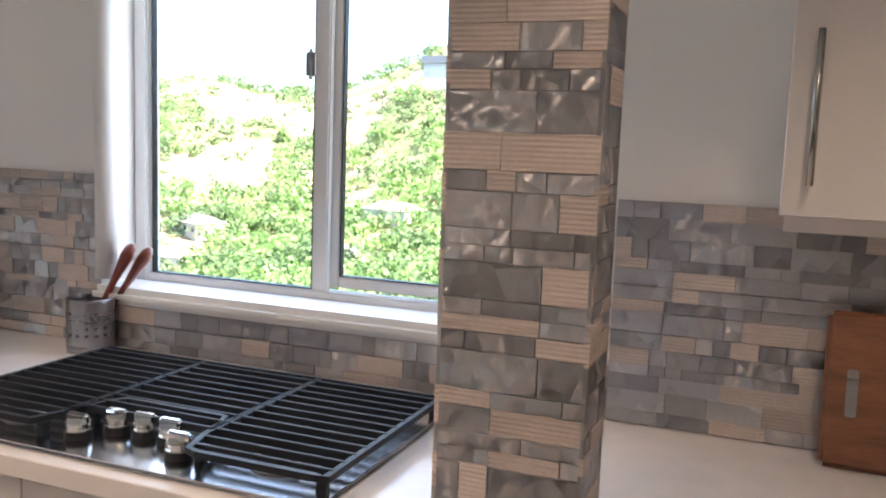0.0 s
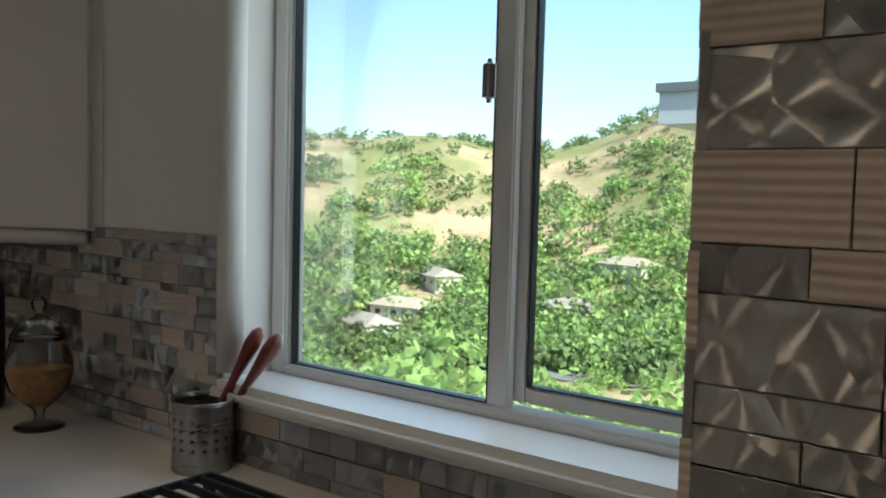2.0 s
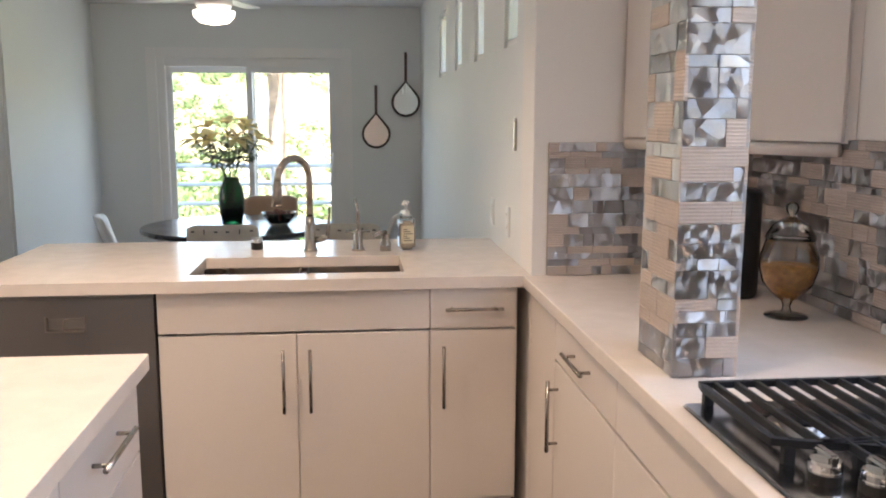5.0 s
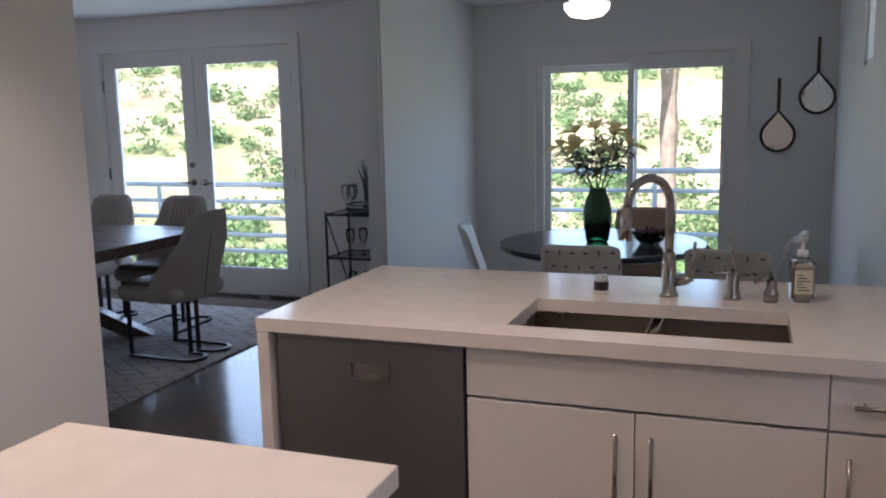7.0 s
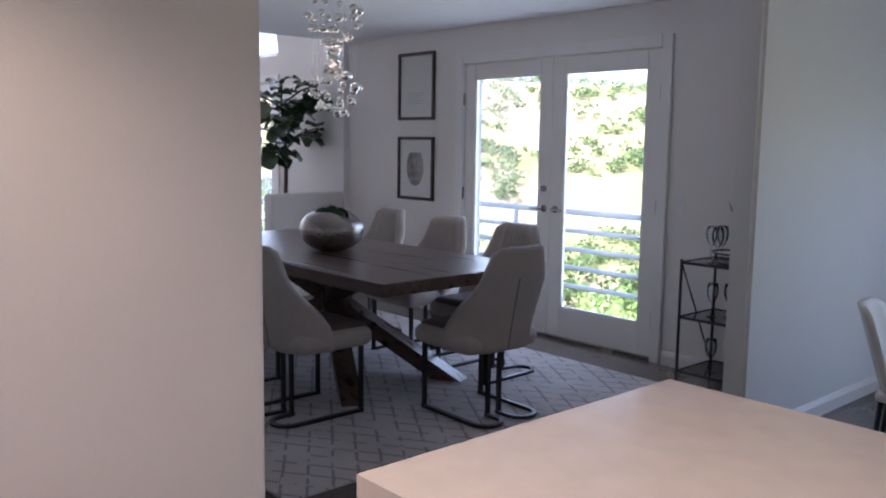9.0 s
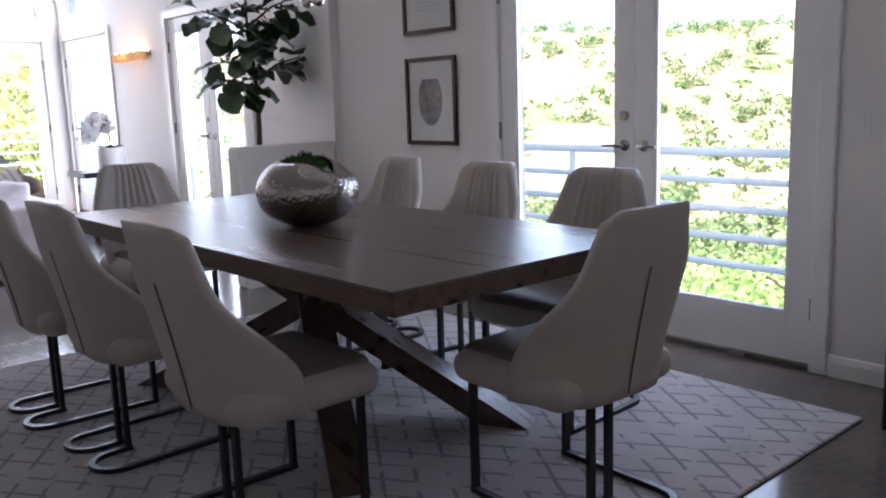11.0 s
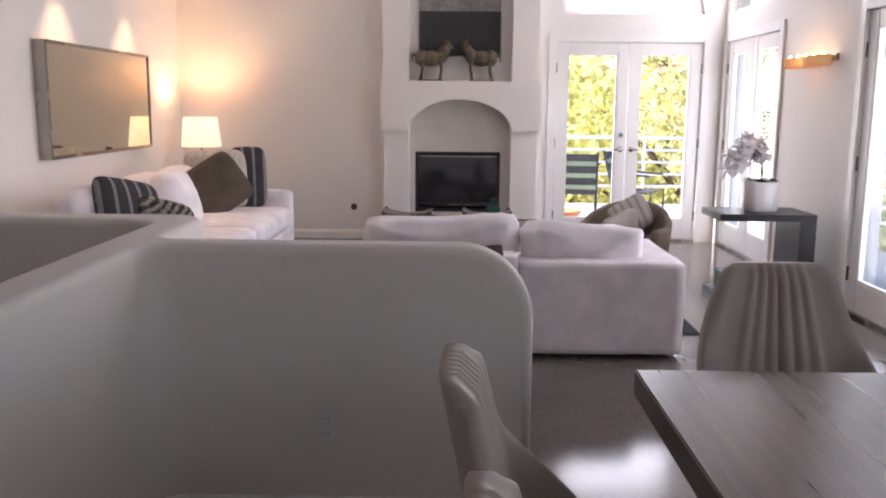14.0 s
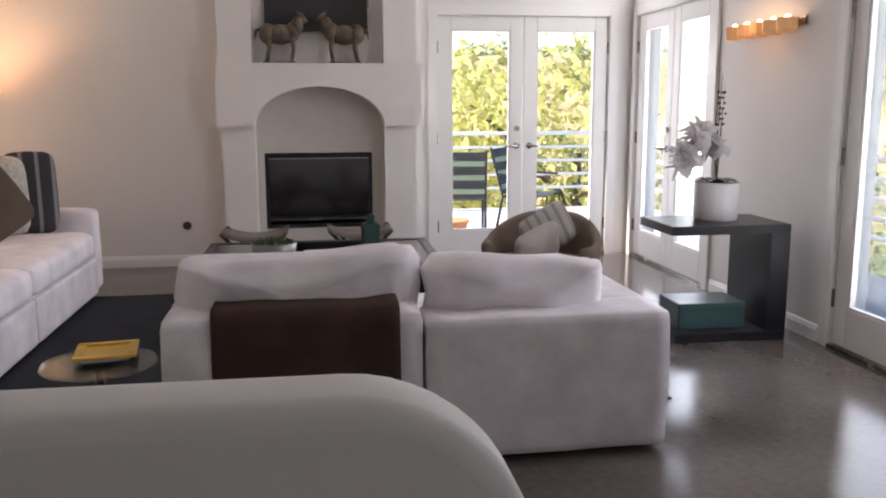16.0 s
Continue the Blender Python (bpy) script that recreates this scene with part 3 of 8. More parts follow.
def facing(x, y, yaw):
    return pose(x, y, 0, 0, 0, yaw)


# local y points into the room
french_door(facing(XW, -2.785, -90), 1.92, 2.10)
french_door(facing(XW, -10.50, -90), 1.46, 2.08)
french_door(facing(XW, -7.47, -90), 1.52, 2.08)
french_door(facing(-4.66, YS, 0), 1.53, 2.08)


def arch_window(n, axis, at, u0, u1, z0, z1):
    """A half-round fixed light: a bowed frame with a pane."""
    w = thing("window_%d" % n, "arched fixed window in a white frame", "window", kind="structure")
    c, rx, rz = (u0 + u1) / 2, (u1 - u0) / 2, z1 - z0
    bm = bmesh.new()
    arc = [(c + rx * math.cos(math.pi * k / 24), z0 + rz * math.sin(math.pi * k / 24)) for k in range(25)]
    inner = [(c + (rx - 0.05) * math.cos(math.pi * k / 24), z0 + 0.045 + (rz - 0.09) * math.sin(math.pi * k / 24)) for k in range(25)]
    for k in range(24):
        prism(bm, [arc[k], arc[k + 1], inner[k + 1], inner[k]], axis, at - 0.03, at + 0.03)
    prism(bm, [(u0, z0), (u1, z0), (u1, z0 + 0.045), (u0, z0 + 0.045)], axis, at - 0.03, at + 0.03)
    part("frame", bm, TRIM, w)
    p = part("pane", prism(bmesh.new(), inner, axis, at - 0.004, at + 0.004), GLASS, w)
    p.visible_shadow = False


arch_window(2, "y", YS - 0.10, *ARCH_S)
arch_window(3, "x", XW - 0.10, *ARCH_W1)
arch_window(4, "x", XW - 0.10, *ARCH_W2)
for i, s in enumerate(slots):
    w = thing("window_%d" % (5 + i), "small high fixed window in a white frame", "window", kind="structure")
    bm = bmesh.new()
    for x0, x1, z0, z1 in ((s[0], s[0] + 0.015, s[2], s[3]), (s[1] - 0.015, s[1], s[2], s[3]), (s[0] + 0.015, s[1] - 0.015, s[2], s[2] + 0.03), (s[0] + 0.015, s[1] - 0.015, s[3] - 0.03, s[3])):
        box(bm, x0, x1, 2.262, 2.30, z0, z1, bevel=0.004)
    part("frame", bm, VINYL, w)
    p = part("pane", bx(s[0] + 0.015, s[1] - 0.015, 2.270, 2.276, s[2] + 0.03, s[3] - 0.03), SLOTGLASS, w)
    p.visible_shadow = False

# kitchen slider window
kw = thing("window_1", "white vinyl sliding window above the cooktop", "window", kind="structure")
bm = bmesh.new()
FY0, FY1 = 3.095, 3.155
for x0, x1, z0, z1 in ((WX0, WX0 + 0.045, WZ0, WZ1), (WX1 - 0.045, WX1, WZ0, WZ1), (WX0 + 0.045, WX1 - 0.045, WZ0, WZ0 + 0.022), (WX0 + 0.045, WX1 - 0.045, WZ1 - 0.045, WZ1)):
    box(bm, x0, x1, FY0, FY1, z0, z1, bevel=0.005)
part("frame", bm, VINYL, kw)


def sash(x0, x1, y0, y1, z0, z1, t, tr=None, name="sash"):
    b = bmesh.new()
    tr = tr or t
    for xa, xb, za, zb in ((x0, x0 + t, z0, z1), (x1 - tr, x1, z0, z1), (x0 + t, x1 - tr, z0, z0 + t * 0.7), (x0 + t, x1 - tr, z1 - t, z1)):
        box(b, xa, xb, y0, y1, za, zb, bevel=0.004)
    ob = part(name, b, VINYL, kw)
    gk = bmesh.new()
    yc = (y0 + y1) / 2
    for xa, xb, za, zb in ((x0 + t, x0 + t + 0.003, z0 + t * 0.7, z1 - t), (x1 - tr - 0.003, x1 - tr, z0 + t * 0.7, z1 - t), (x0 + t + 0.003, x1 - tr - 0.003, z0 + t * 0.7, z0 + t * 0.7 + 0.003)):
        box(gk, xa, xb, yc - 0.010, yc + 0.010, za, zb)
    part("gasket", gk, BLACK, ob)
    p = part("pane", bx(x0 + t, x1 - tr, yc - 0.003, yc + 0.003, z0 + t * 0.7, z1 - t), GLASS, ob)
    p.visible_shadow = False
    return ob


left = sash(WX0 + 0.03, 0.188, 3.108, 3.133, WZ0 + 0.008, WZ1 - 0.03, 0.022, 0.046)
right = sash(0.168, WX1 - 0.03, 3.134, 3.153, WZ0 + 0.03, WZ1 - 0.03, 0.045)
bm = bx(0.122, 0.150, 3.085, 3.110, 1.665, 1.745, bevel=0.010, seg=3)
part("latch", bm, DARKSTEEL, left, "grey metal latch")
# plaster reveal: round nose at the left, and a thick rounded stool below
bm = bmesh.new()
sweep(bm, [(WX0 + 0.006, YB + 0.012, WZ0 + 0.02), (WX0 + 0.006, YB + 0.012, WZ1)], 0.030, 16)
part("reveal_nose", bm, WALL, kw, smooth=True)
bm = bx(WX0 - 0.02, WX1 + 0.02, YB - 0.035, 3.10, WZ0 - 0.045, WZ0 + 0.004, bevel=0.018, seg=4)
part("stool", bm, TRIM, kw, "white rounded window stool")

# sliding patio door in the breakfast corner
sd = thing("door_%d" % (door_count[0] + 1), "white framed sliding glass patio door", "door", kind="structure")
bm = bmesh.new()
for y0, y1, z0, z1 in ((-0.04, 0.03, 0.06, 1.96), (1.49, 1.56, 0.06, 1.96), (0.03, 1.49, 1.88, 1.96), (0.03, 1.49, 0.06, 0.12)):
    box(bm, XN - 0.14, XN - 0.02, y0, y1, z0, z1, bevel=0.005)
for y0, y1, z0, z1 in ((-0.12, -0.035, 0.0, 2.04), (1.555, 1.64, 0.0, 2.04), (-0.035, 1.555, 1.955, 2.04)):
    box(bm, XN, XN + 0.02, y0, y1, z0, z1, bevel=0.005)
part("frame", bm, TRIM, sd)
for y0, y1, xx in ((0.03, 0.79, XN - 0.10), (0.72, 1.49, XN - 0.05)):
    lf = bmesh.new()
    for a, b, c, e in ((y0, y0 + 0.05, 0.12, 1.88), (y1 - 0.05, y1, 0.12, 1.88), (y0 + 0.05, y1 - 0.05, 1.83, 1.88), (y0 + 0.05, y1 - 0.05, 0.12, 0.20)):
        box(lf, xx, xx + 0.035, a, b, c, e, bevel=0.004)
    leaf = part("leaf", lf, VINYL, sd)
    p = part("pane", bx(xx + 0.014, xx + 0.020, y0 + 0.05, y1 - 0.05, 0.20, 1.83), GLASS, leaf)
    p.visible_shadow = False
hb = sweep(bmesh.new(), [(XN - 0.01, 1.465, 0.93), (XN + 0.035, 1.465, 0.95), (XN + 0.035, 1.465, 1.10), (XN - 0.01, 1.465, 1.12)], 0.009, 8)
part("pull", hb, TRIM, sd, "white bow pull handle", smooth=True)

# ---- kitchen ----
rnd = random.Random(7)


def bar_pull(parent, p, along, length, out):
    """A straight bar handle on two posts, centred at p; along and out are unit vectors."""
    p, a, o = Vector(p), Vector(along), Vector(out)
    b = sweep(bmesh.new(), [p - a * length / 2 + o * 0.032, p + a * length / 2 + o * 0.032], 0.006, 10)
    for s in (-1, 1):
        sweep(b, [p + a * s * length * 0.38, p + a * s * length * 0.38 + o * 0.032], 0.0045, 8)
    return part("handle", b, NICKEL, parent, "brushed nickel bar handle", smooth=True)


def cabinet(name, label, axis, face, back, u0, u1, fronts, z0=0.10, z1=0.879, toe=True, body_top=None):
    """A base cabinet. axis: the axis its front faces along; fronts: (u0, u1, z0, z1, handle) with handle 'v-', 'v+', 'h' or ''."""
    c = thing(name, label, "cabinet", group="kitchen base cabinets")
    s = 1 if face > back else -1
    fb = face - s * 0.021

    def bxa(bm, a0, a1, v0, v1, za, zb, **k):
        a0, a1 = min(a0, a1), max(a0, a1)
        return box(bm, a0, a1, v0, v1, za, zb, **k) if axis == "x" else box(bm, v0, v1, a0, a1, za, zb, **k)
    body = bmesh.new()
    bxa(body, fb, back, u0 + 0.001, u1 - 0.001, z0, body_top or z1)
    part("body", body, LACQUER, c)
    if toe:
        part("toe_kick", bxa(bmesh.new(), fb - s * 0.06, back, u0 + 0.001, u1 - 0.001, 0.0, z0), LACQUER, c)
    out = Vector((s, 0, 0)) if axis == "x" else Vector((0, s, 0))
    al = Vector((0, 1, 0)) if axis == "x" else Vector((1, 0, 0))
    for a, b, za, zb, hd in fronts:
        f = part("drawer_front" if hd == "h" else ("door" if hd else "panel"), bxa(bmesh.new(), fb, face, a + 0.0018, b - 0.0018, za + 0.0018, zb - 0.0018, bevel=0.0015, seg=1), LACQUER, c)
        base = Vector((face, 0, 0)) if axis == "x" else Vector((0, face, 0))
        if hd == "h":
            bar_pull(f, base + al * (a + b) / 2 + Vector((0, 0, (za + zb) / 2)), al, min(0.20, (b - a) * 0.66), out)
        elif hd:
            u = a + 0.045 if hd == "v-" else b - 0.045
            bar_pull(f, base + al * u + Vector((0, 0, zb - 0.16)), (0, 0, 1), 0.22, out)
    return c


PX = -1.62
cabinet("sink_cabinet", "cream lacquered sink cabinet with two doors", "x", PX, -2.20, 0.996, 1.904,
        [(0.996, 1.904, 0.735, 0.878, ""), (0.996, 1.452, 0.115, 0.73, "v+"), (1.452, 1.904, 0.115, 0.73, "v-")], body_top=0.66)
cabinet("drawer_cabinet", "cream lacquered narrow cabinet with drawer and door", "x", PX, -2.20, 1.904, 2.212,
        [(1.904, 2.205, 0.735, 0.878, "h"), (1.904, 2.205, 0.115, 0.73, "v-")])
cabinet("corner_filler", "cream lacquered blind corner cabinet", "y", 2.247, 2.90, -1.60, -1.22, [(-1.585, -1.225, 0.115, 0.878, "")])
cabinet("corner_cabinet_base", "cream lacquered base cabinet with drawer and door", "y", 2.247, 2.90, -1.22, -0.62,
        [(-1.22, -0.62, 0.735, 0.878, "h"), (-1.22, -0.62, 0.115, 0.73, "v-")])
cabinet("cooktop_cabinet", "cream lacquered cabinet under the cooktop", "y", 2.247, 2.90, -0.62, 0.70,
        [(-0.62, 0.04, 0.735, 0.878, ""), (0.04, 0.70, 0.735, 0.878, ""), (-0.62, 0.04, 0.115, 0.73, "v+"), (0.04, 0.70, 0.115, 0.73, "v-")])
cabinet("range_side_cabinet", "cream lacquered base cabinet", "y", 2.247, 2.90, 0.70, 2.60, [(0.70, 1.65, 0.115, 0.878, ""), (1.65, 2.60, 0.115, 0.878, "")])

pb = solid("peninsula_back_panel", bx(-2.46, -2.21, 0.40, 2.248, 0.0, 0.879), LACQUER, "cream lacquered panel behind the peninsula", "panel")
# peninsula worktop with the sink cut-out and a waterfall end
SX0, SX1, SY0, SY1 = -2.062, -1.706, 1.088, 1.822
wt = thing("peninsula_worktop", "white quartz worktop with a waterfall end", "worktop")
bm = bmesh.new()
for x0, x1, y0, y1 in ((-2.505, SX0, 0.352, 2.249), (SX1, -1.595, 0.352, 2.249), (SX0, SX1, 0.352, SY0), (SX0, SX1, SY1, 2.249)):
    box(bm, x0, x1, y0, y1, 0.880, 0.920)
part("slab", bm, QUARTZ, wt)
part("waterfall_end", bx(-2.505, -1.5955, 0.3525, 0.392, 0.0, 0.879, bevel=0.002, seg=1), QUARTZ, wt)

wt2 = solid("range_worktop", bx(-1.598, 2.75, 2.222, YB - 0.002, 0.880, 0.9195, bevel=0.002, seg=1), QUARTZ, "white quartz worktop along the window wall", "worktop")

# dishwasher
dw = thing("dishwasher", "dark stainless dishwasher built under the peninsula", "dishwasher")
part("body", bx(-2.18, PX - 0.022, 0.402, 0.990, 0.10, 0.872), BLACK, dw)
bm = cells(bmesh.new(), "x", PX - 0.02, PX, 0.406, 0.988, 0.115, 0.862, [(0.645, 0.765, 0.758, 0.80)])
part("door", bm, DARKSTEEL, dw, "brushed dark stainless front")
bm = bmesh.new()
for y0, y1, z0, z1 in ((0.640, 0.647, 0.752, 0.805), (0.763, 0.770, 0.752, 0.805), (0.647, 0.763, 0.751, 0.759)):
    box(bm, PX - 0.019, PX + 0.004, y0, y1, z0, z1, bevel=0.002)
box(bm, PX - 0.019, PX - 0.012, 0.647, 0.763, 0.759, 0.80)
part("pocket_handle", bm, NICKEL, dw, "recessed pocket handle")
part("control_edge", bx(PX - 0.02, PX + 0.001, 0.406, 0.988, 0.8635, 0.876, bevel=0.002), DARKSTEEL, dw)
part("kick_plate", bx(-1.75, -1.70, 0.402, 0.99, 0.0, 0.10), BLACK, dw)

# double sink, faucet and taps
sink = thing("sink", "brushed steel undermount double sink", "sink")
SINKM = surf("sink_steel", (0.52, 0.47, 0.43), 0.3, 1.0, var=0.15, scale=5, grain=160, bump=0.03, stretch=(8, 1, 1))
for y0, y1 in ((SY0 - 0.012, 1.446), (1.472, SY1 + 0.012)):
    bm = bmesh.new()
    x0, x1, zt, zb, t = SX0 - 0.012, SX1 + 0.012, 0.8795, 0.68, 0.003
    box(bm, x0, x0 + t, y0, y1, zb, zt)
    box(bm, x1 - t, x1, y0, y1, zb, zt)
    box(bm, x0 + t, x1 - t, y0, y0 + t, zb, zt)
    box(bm, x0 + t, x1 - t, y1 - t, y1, zb, zt)
    box(bm, x0, x1, y0, y1, zb - t, zb)
    bowl = part("bowl", bm, SINKM, sink)
    dr = cyl(bmesh.new(), (x0 + x1) / 2, (y0 + y1) / 2, zb + 0.0005, zb + 0.004, 0.045, 20)
    part("drain", dr, CHROME, bowl)
part("divider", bx(SX0 - 0.012, SX1 + 0.012, 1.4465, 1.4715, 0.70, 0.862, bevel=0.004), SINKM, sink)

fx, fy = -2.20, 1.475
fa = thing("faucet", "satin nickel gooseneck pull-down faucet", "faucet", pose(fx, fy, 0.92))
b = lathe(bmesh.new(), [(0.030, 0), (0.030, 0.006), (0.024, 0.012), (0.022, 0.10), (0.017, 0.14)], 20)
part("base", b, NICKEL, fa, smooth=True)
arc = [(0, 0, 0.12), (0, 0, 0.26)] + [(0.075 - 0.075 * math.cos(a), -0.055 + 0.055 * math.cos(a), 0.29 + 0.085 * math.sin(a)) for a in [math.pi * k / 12 for k in range(13)]]
part("spout", sweep(bmesh.new(), arc, 0.0135, 12), NICKEL, fa, smooth=True)
part("spray_head", sweep(bmesh.new(), [(0.150, -0.110, 0.295), (0.152, -0.112, 0.25), (0.155, -0.115, 0.195)], [0.014, 0.018, 0.021], 14), NICKEL, fa, smooth=True)
b = sweep(bmesh.new(), [(0, 0.015, 0.045), (0.005, 0.05, 0.05), (0.01, 0.072, 0.062)], [0.014, 0.013, 0.010], 10)
sweep(b, [(0.01, 0.068, 0.058), (0.012, 0.074, 0.11), (0.016, 0.078, 0.175)], [0.008, 0.006, 0.006], 8)
part("lever", b, NICKEL, fa, smooth=True)

sf = thing("water_tap", "small chrome filtered-water tap", "tap", pose(-2.20, 1.665, 0.92))
b = lathe(bmesh.new(), [(0.028, 0), (0.024, 0.01), (0.019, 0.03), (0.019, 0.07), (0.010, 0.085)], 16)
part("base", b, NICKEL, sf, smooth=True)
part("spout", sweep(bmesh.new(), [(0, 0, 0.08), (0, 0, 0.16)] + [(0.035 - 0.035 * math.cos(a), -0.01 * math.sin(a), 0.17 + 0.04 * math.sin(a)) for a in [math.pi * k / 8 for k in range(9)]] + [(0.07, 0, 0.14)], 0.006, 8), NICKEL, sf, smooth=True)
part("lever", sweep(bmesh.new(), [(0, -0.05, 0.077), (0, 0.05, 0.077)], 0.005, 8), NICKEL, sf, smooth=True)

sp = thing("soap_pump", "satin nickel counter soap pump", "soap pump", pose(-2.19, 1.775, 0.92))
part("base", lathe(bmesh.new(), [(0.022, 0), (0.022, 0.03), (0.016, 0.04), (0.016, 0.065), (0.008, 0.07)], 16), NICKEL, sp, smooth=True)
part("nozzle", sweep(bmesh.new(), [(0, 0, 0.072), (0.02, -0.02, 0.075), (0.045, -0.045, 0.066)], [0.012, 0.010, 0.006], 8), NICKEL, sp, smooth=True)

ag = thing("air_gap", "polished chrome air gap cap with a dark window", "air gap", pose(-2.19, 1.265, 0.92))
part("cap", lathe(bmesh.new(), [(0.023, 0), (0.023, 0.052), (0.020, 0.060), (0, 0.062)], 20), CHROME, ag, smooth=True)
part("window", lathe(bmesh.new(), [(0.0236, 0.012), (0.0238, 0.040)], 20), BLACK, ag)

AMBER = surf("pale_amber_soap", (0.58, 0.46, 0.33), 0.15, var=0.1, bump=0)
CLEAR = glass_pane("clear_glass", (0.93, 0.95, 0.95), 1.6)
PAPER = surf("cream_paper", (0.66, 0.60, 0.45), 0.8, var=0.06, grain=200, bump=0.05)
INK = surf("black_ink", (0.03, 0.03, 0.03), 0.7, var=0.1, bump=0)
WHITEPL = surf("white_plastic", (0.78, 0.78, 0.78), 0.35, var=0.03, bump=0.01)
sb = thing("soap_bottle", "clear hand soap bottle with a cream label and white pump", "soap bottle", pose(-2.22, 1.86, 0.92, 0, 0, 8))
b = bx(-0.033, 0.033, -0.033, 0.033, 0.001, 0.135, bevel=0.012, seg=3)
part("bottle", b, CLEAR, sb)
part("soap", bx(-0.029, 0.029, -0.029, 0.029, 0.003, 0.115, bevel=0.010, seg=2), AMBER, sb)
lb = part("label_sheet", bx(0.0335, 0.0345, -0.026, 0.026, 0.028, 0.10), PAPER, sb, "cream printed label")
for k in range(6):
    part("print", bx(0.0346, 0.0350, -0.018, 0.018 - 0.01 * (k % 3), 0.038 + k * 0.009, 0.041 + k * 0.009), INK, lb)
b = lathe(bmesh.new(), [(0.015, 0.135), (0.015, 0.155), (0.005, 0.157), (0.005, 0.185), (0.012, 0.188), (0.012, 0.196)], 14)
sweep(b, [(0, 0, 0.192), (0.02, -0.012, 0.192), (0.04, -0.026, 0.184)], [0.007, 0.006, 0.004], 8)
part("pump", b, WHITEPL, sb, smooth=True)

# island
isl = thing("island", "white island cabinet with bar handles", "cabinet")
part("body", bx(-0.70, 0.33, 0.50, 1.139, 0.10, 0.879), LACQUER, isl)
part("toe_kick", bx(-0.64, 0.30, 0.55, 1.08, 0.0, 0.10), LACQUER, isl)
for x0, x1 in ((-0.70, -0.185), (-0.185, 0.33)):
    for z0, z1 in ((0.70, 0.875), (0.41, 0.70), (0.115, 0.41)):
        f = part("drawer_front", bx(x0 + 0.002, x1 - 0.002, 1.139, 1.159, z0 + 0.002, z1 - 0.002, bevel=0.0015, seg=1), LACQUER, isl)
        bar_pull(f, ((x0 + x1) / 2, 1.159, (z0 + z1) / 2 + 0.02), (1, 0, 0), 0.22, (0, 1, 0))
solid("island_worktop", bx(-0.73, 0.36, 0.478, 1.182, 0.880, 0.920, bevel=0.002, seg=1), QUARTZ, "white quartz worktop on the island", "worktop")

# ---- cooktop ----
TRAYM = surf("polished_stainless", (0.58, 0.58, 0.60), 0.16, 1.0, var=0.08, scale=4, grain=260, bump=0.01, stretch=(1, 8, 1), rvar=0.05)
ck = thing("cooktop", "stainless gas cooktop with black cast-iron grates", "cooktop")
CX0, CX1, CY0, CY1 = -0.257, 0.664, 2.254, 2.81
part("tray", bx(CX0, CX1, CY0, CY1, 0.9195, 0.929, bevel=0.006, seg=2), TRAYM, ck, "dark polished stainless tray")
BURN = [(-0.11, 2.40, 0.045), (-0.11, 2.66, 0.05), (0.205, 2.62, 0.07), (0.51, 2.40, 0.055), (0.51, 2.66, 0.045)]
for x, y, r in BURN:
    bb = part("burner", lathe(bmesh.new(), [(r * 1.25, 0.9292), (r * 1.2, 0.934), (r, 0.936), (r * 0.95, 0.944), (r * 0.55, 0.945)], 24, x, y), STEEL, ck, smooth=True)
    part("burner_cap", lathe(bmesh.new(), [(r * 0.78, 0.945), (r * 0.80, 0.950), (r * 0.70, 0.954), (0, 0.955)], 24, x, y), IRON, bb, smooth=True)
KNOBS = [(0.094, 2.333), (0.138, 2.388), (0.202, 2.393), (0.266, 2.388), (0.328, 2.335)]
for x, y in KNOBS:
    b = lathe(bmesh.new(), [(0.025, 0.929), (0.025, 0.947), (0.0245, 0.949), (0.024, 0.958), (0.022, 0.962), (0, 0.963)], 24, x, y)
    box(b, x - 0.024, x + 0.024, y - 0.008, y + 0.008, 0.955, 0.976, bevel=0.004)
    kn = part("knob", b, CHROME, ck, "polished steel knob", smooth=False)
    part("skirt", lathe(bmesh.new(), [(0.0258, 0.9292), (0.0258, 0.944)], 24, x, y), BLACK, kn, "black knob skirt")


def front_edge(x):
    """Where the grates end towards the cook: they step back round the knobs."""
    if x < 0.03 or x > 0.385:
        return 2.285
    if 0.08 < x < 0.335:
        return 2.465
    return 2.285 + 0.18 * ((x - 0.03) / 0.05 if x < 0.2 else (0.385 - x) / 0.05)


for g0, g1 in ((CX0 + 0.006, 0.045), (0.049, 0.358), (0.362, CX1 - 0.006)):
    bm = bmesh.new()
    zt, zb = 0.972, 0.957
    yb = 2.785
    # rim
    rim = [(g0, yb), (g1, yb)]
    xs = [g1 - (g1 - g0) * k / 14 for k in range(15)]
    rim += [(x, front_edge(x)) for x in xs]
    sweep(bm, [(x, y, (zt + zb) / 2) for x, y in rim], 0.0085, 4, closed=True)
    for k in range(12):
        y = 2.312 + k * 0.0405
        run = [x for x in [g0 + (g1 - g0) * j / 60 for j in range(61)] if front_edge(x) < y - 0.004]
        if len(run) > 2:
            box(bm, run[0], run[-1], y - 0.004, y + 0.004, zb, zt, bevel=0.0015, seg=1)
    for x, y in ((g0 + 0.012, yb - 0.012), (g1 - 0.012, yb - 0.012), (g0 + 0.012, front_edge(g0 + 0.012) + 0.012), (g1 - 0.012, front_edge(g1 - 0.012) + 0.012)):
        box(bm, x - 0.009, x + 0.009, y - 0.009, y + 0.009, 0.9285, 0.960, bevel=0.002)
    part("grate", bm, IRON, ck, "black cast-iron grate")

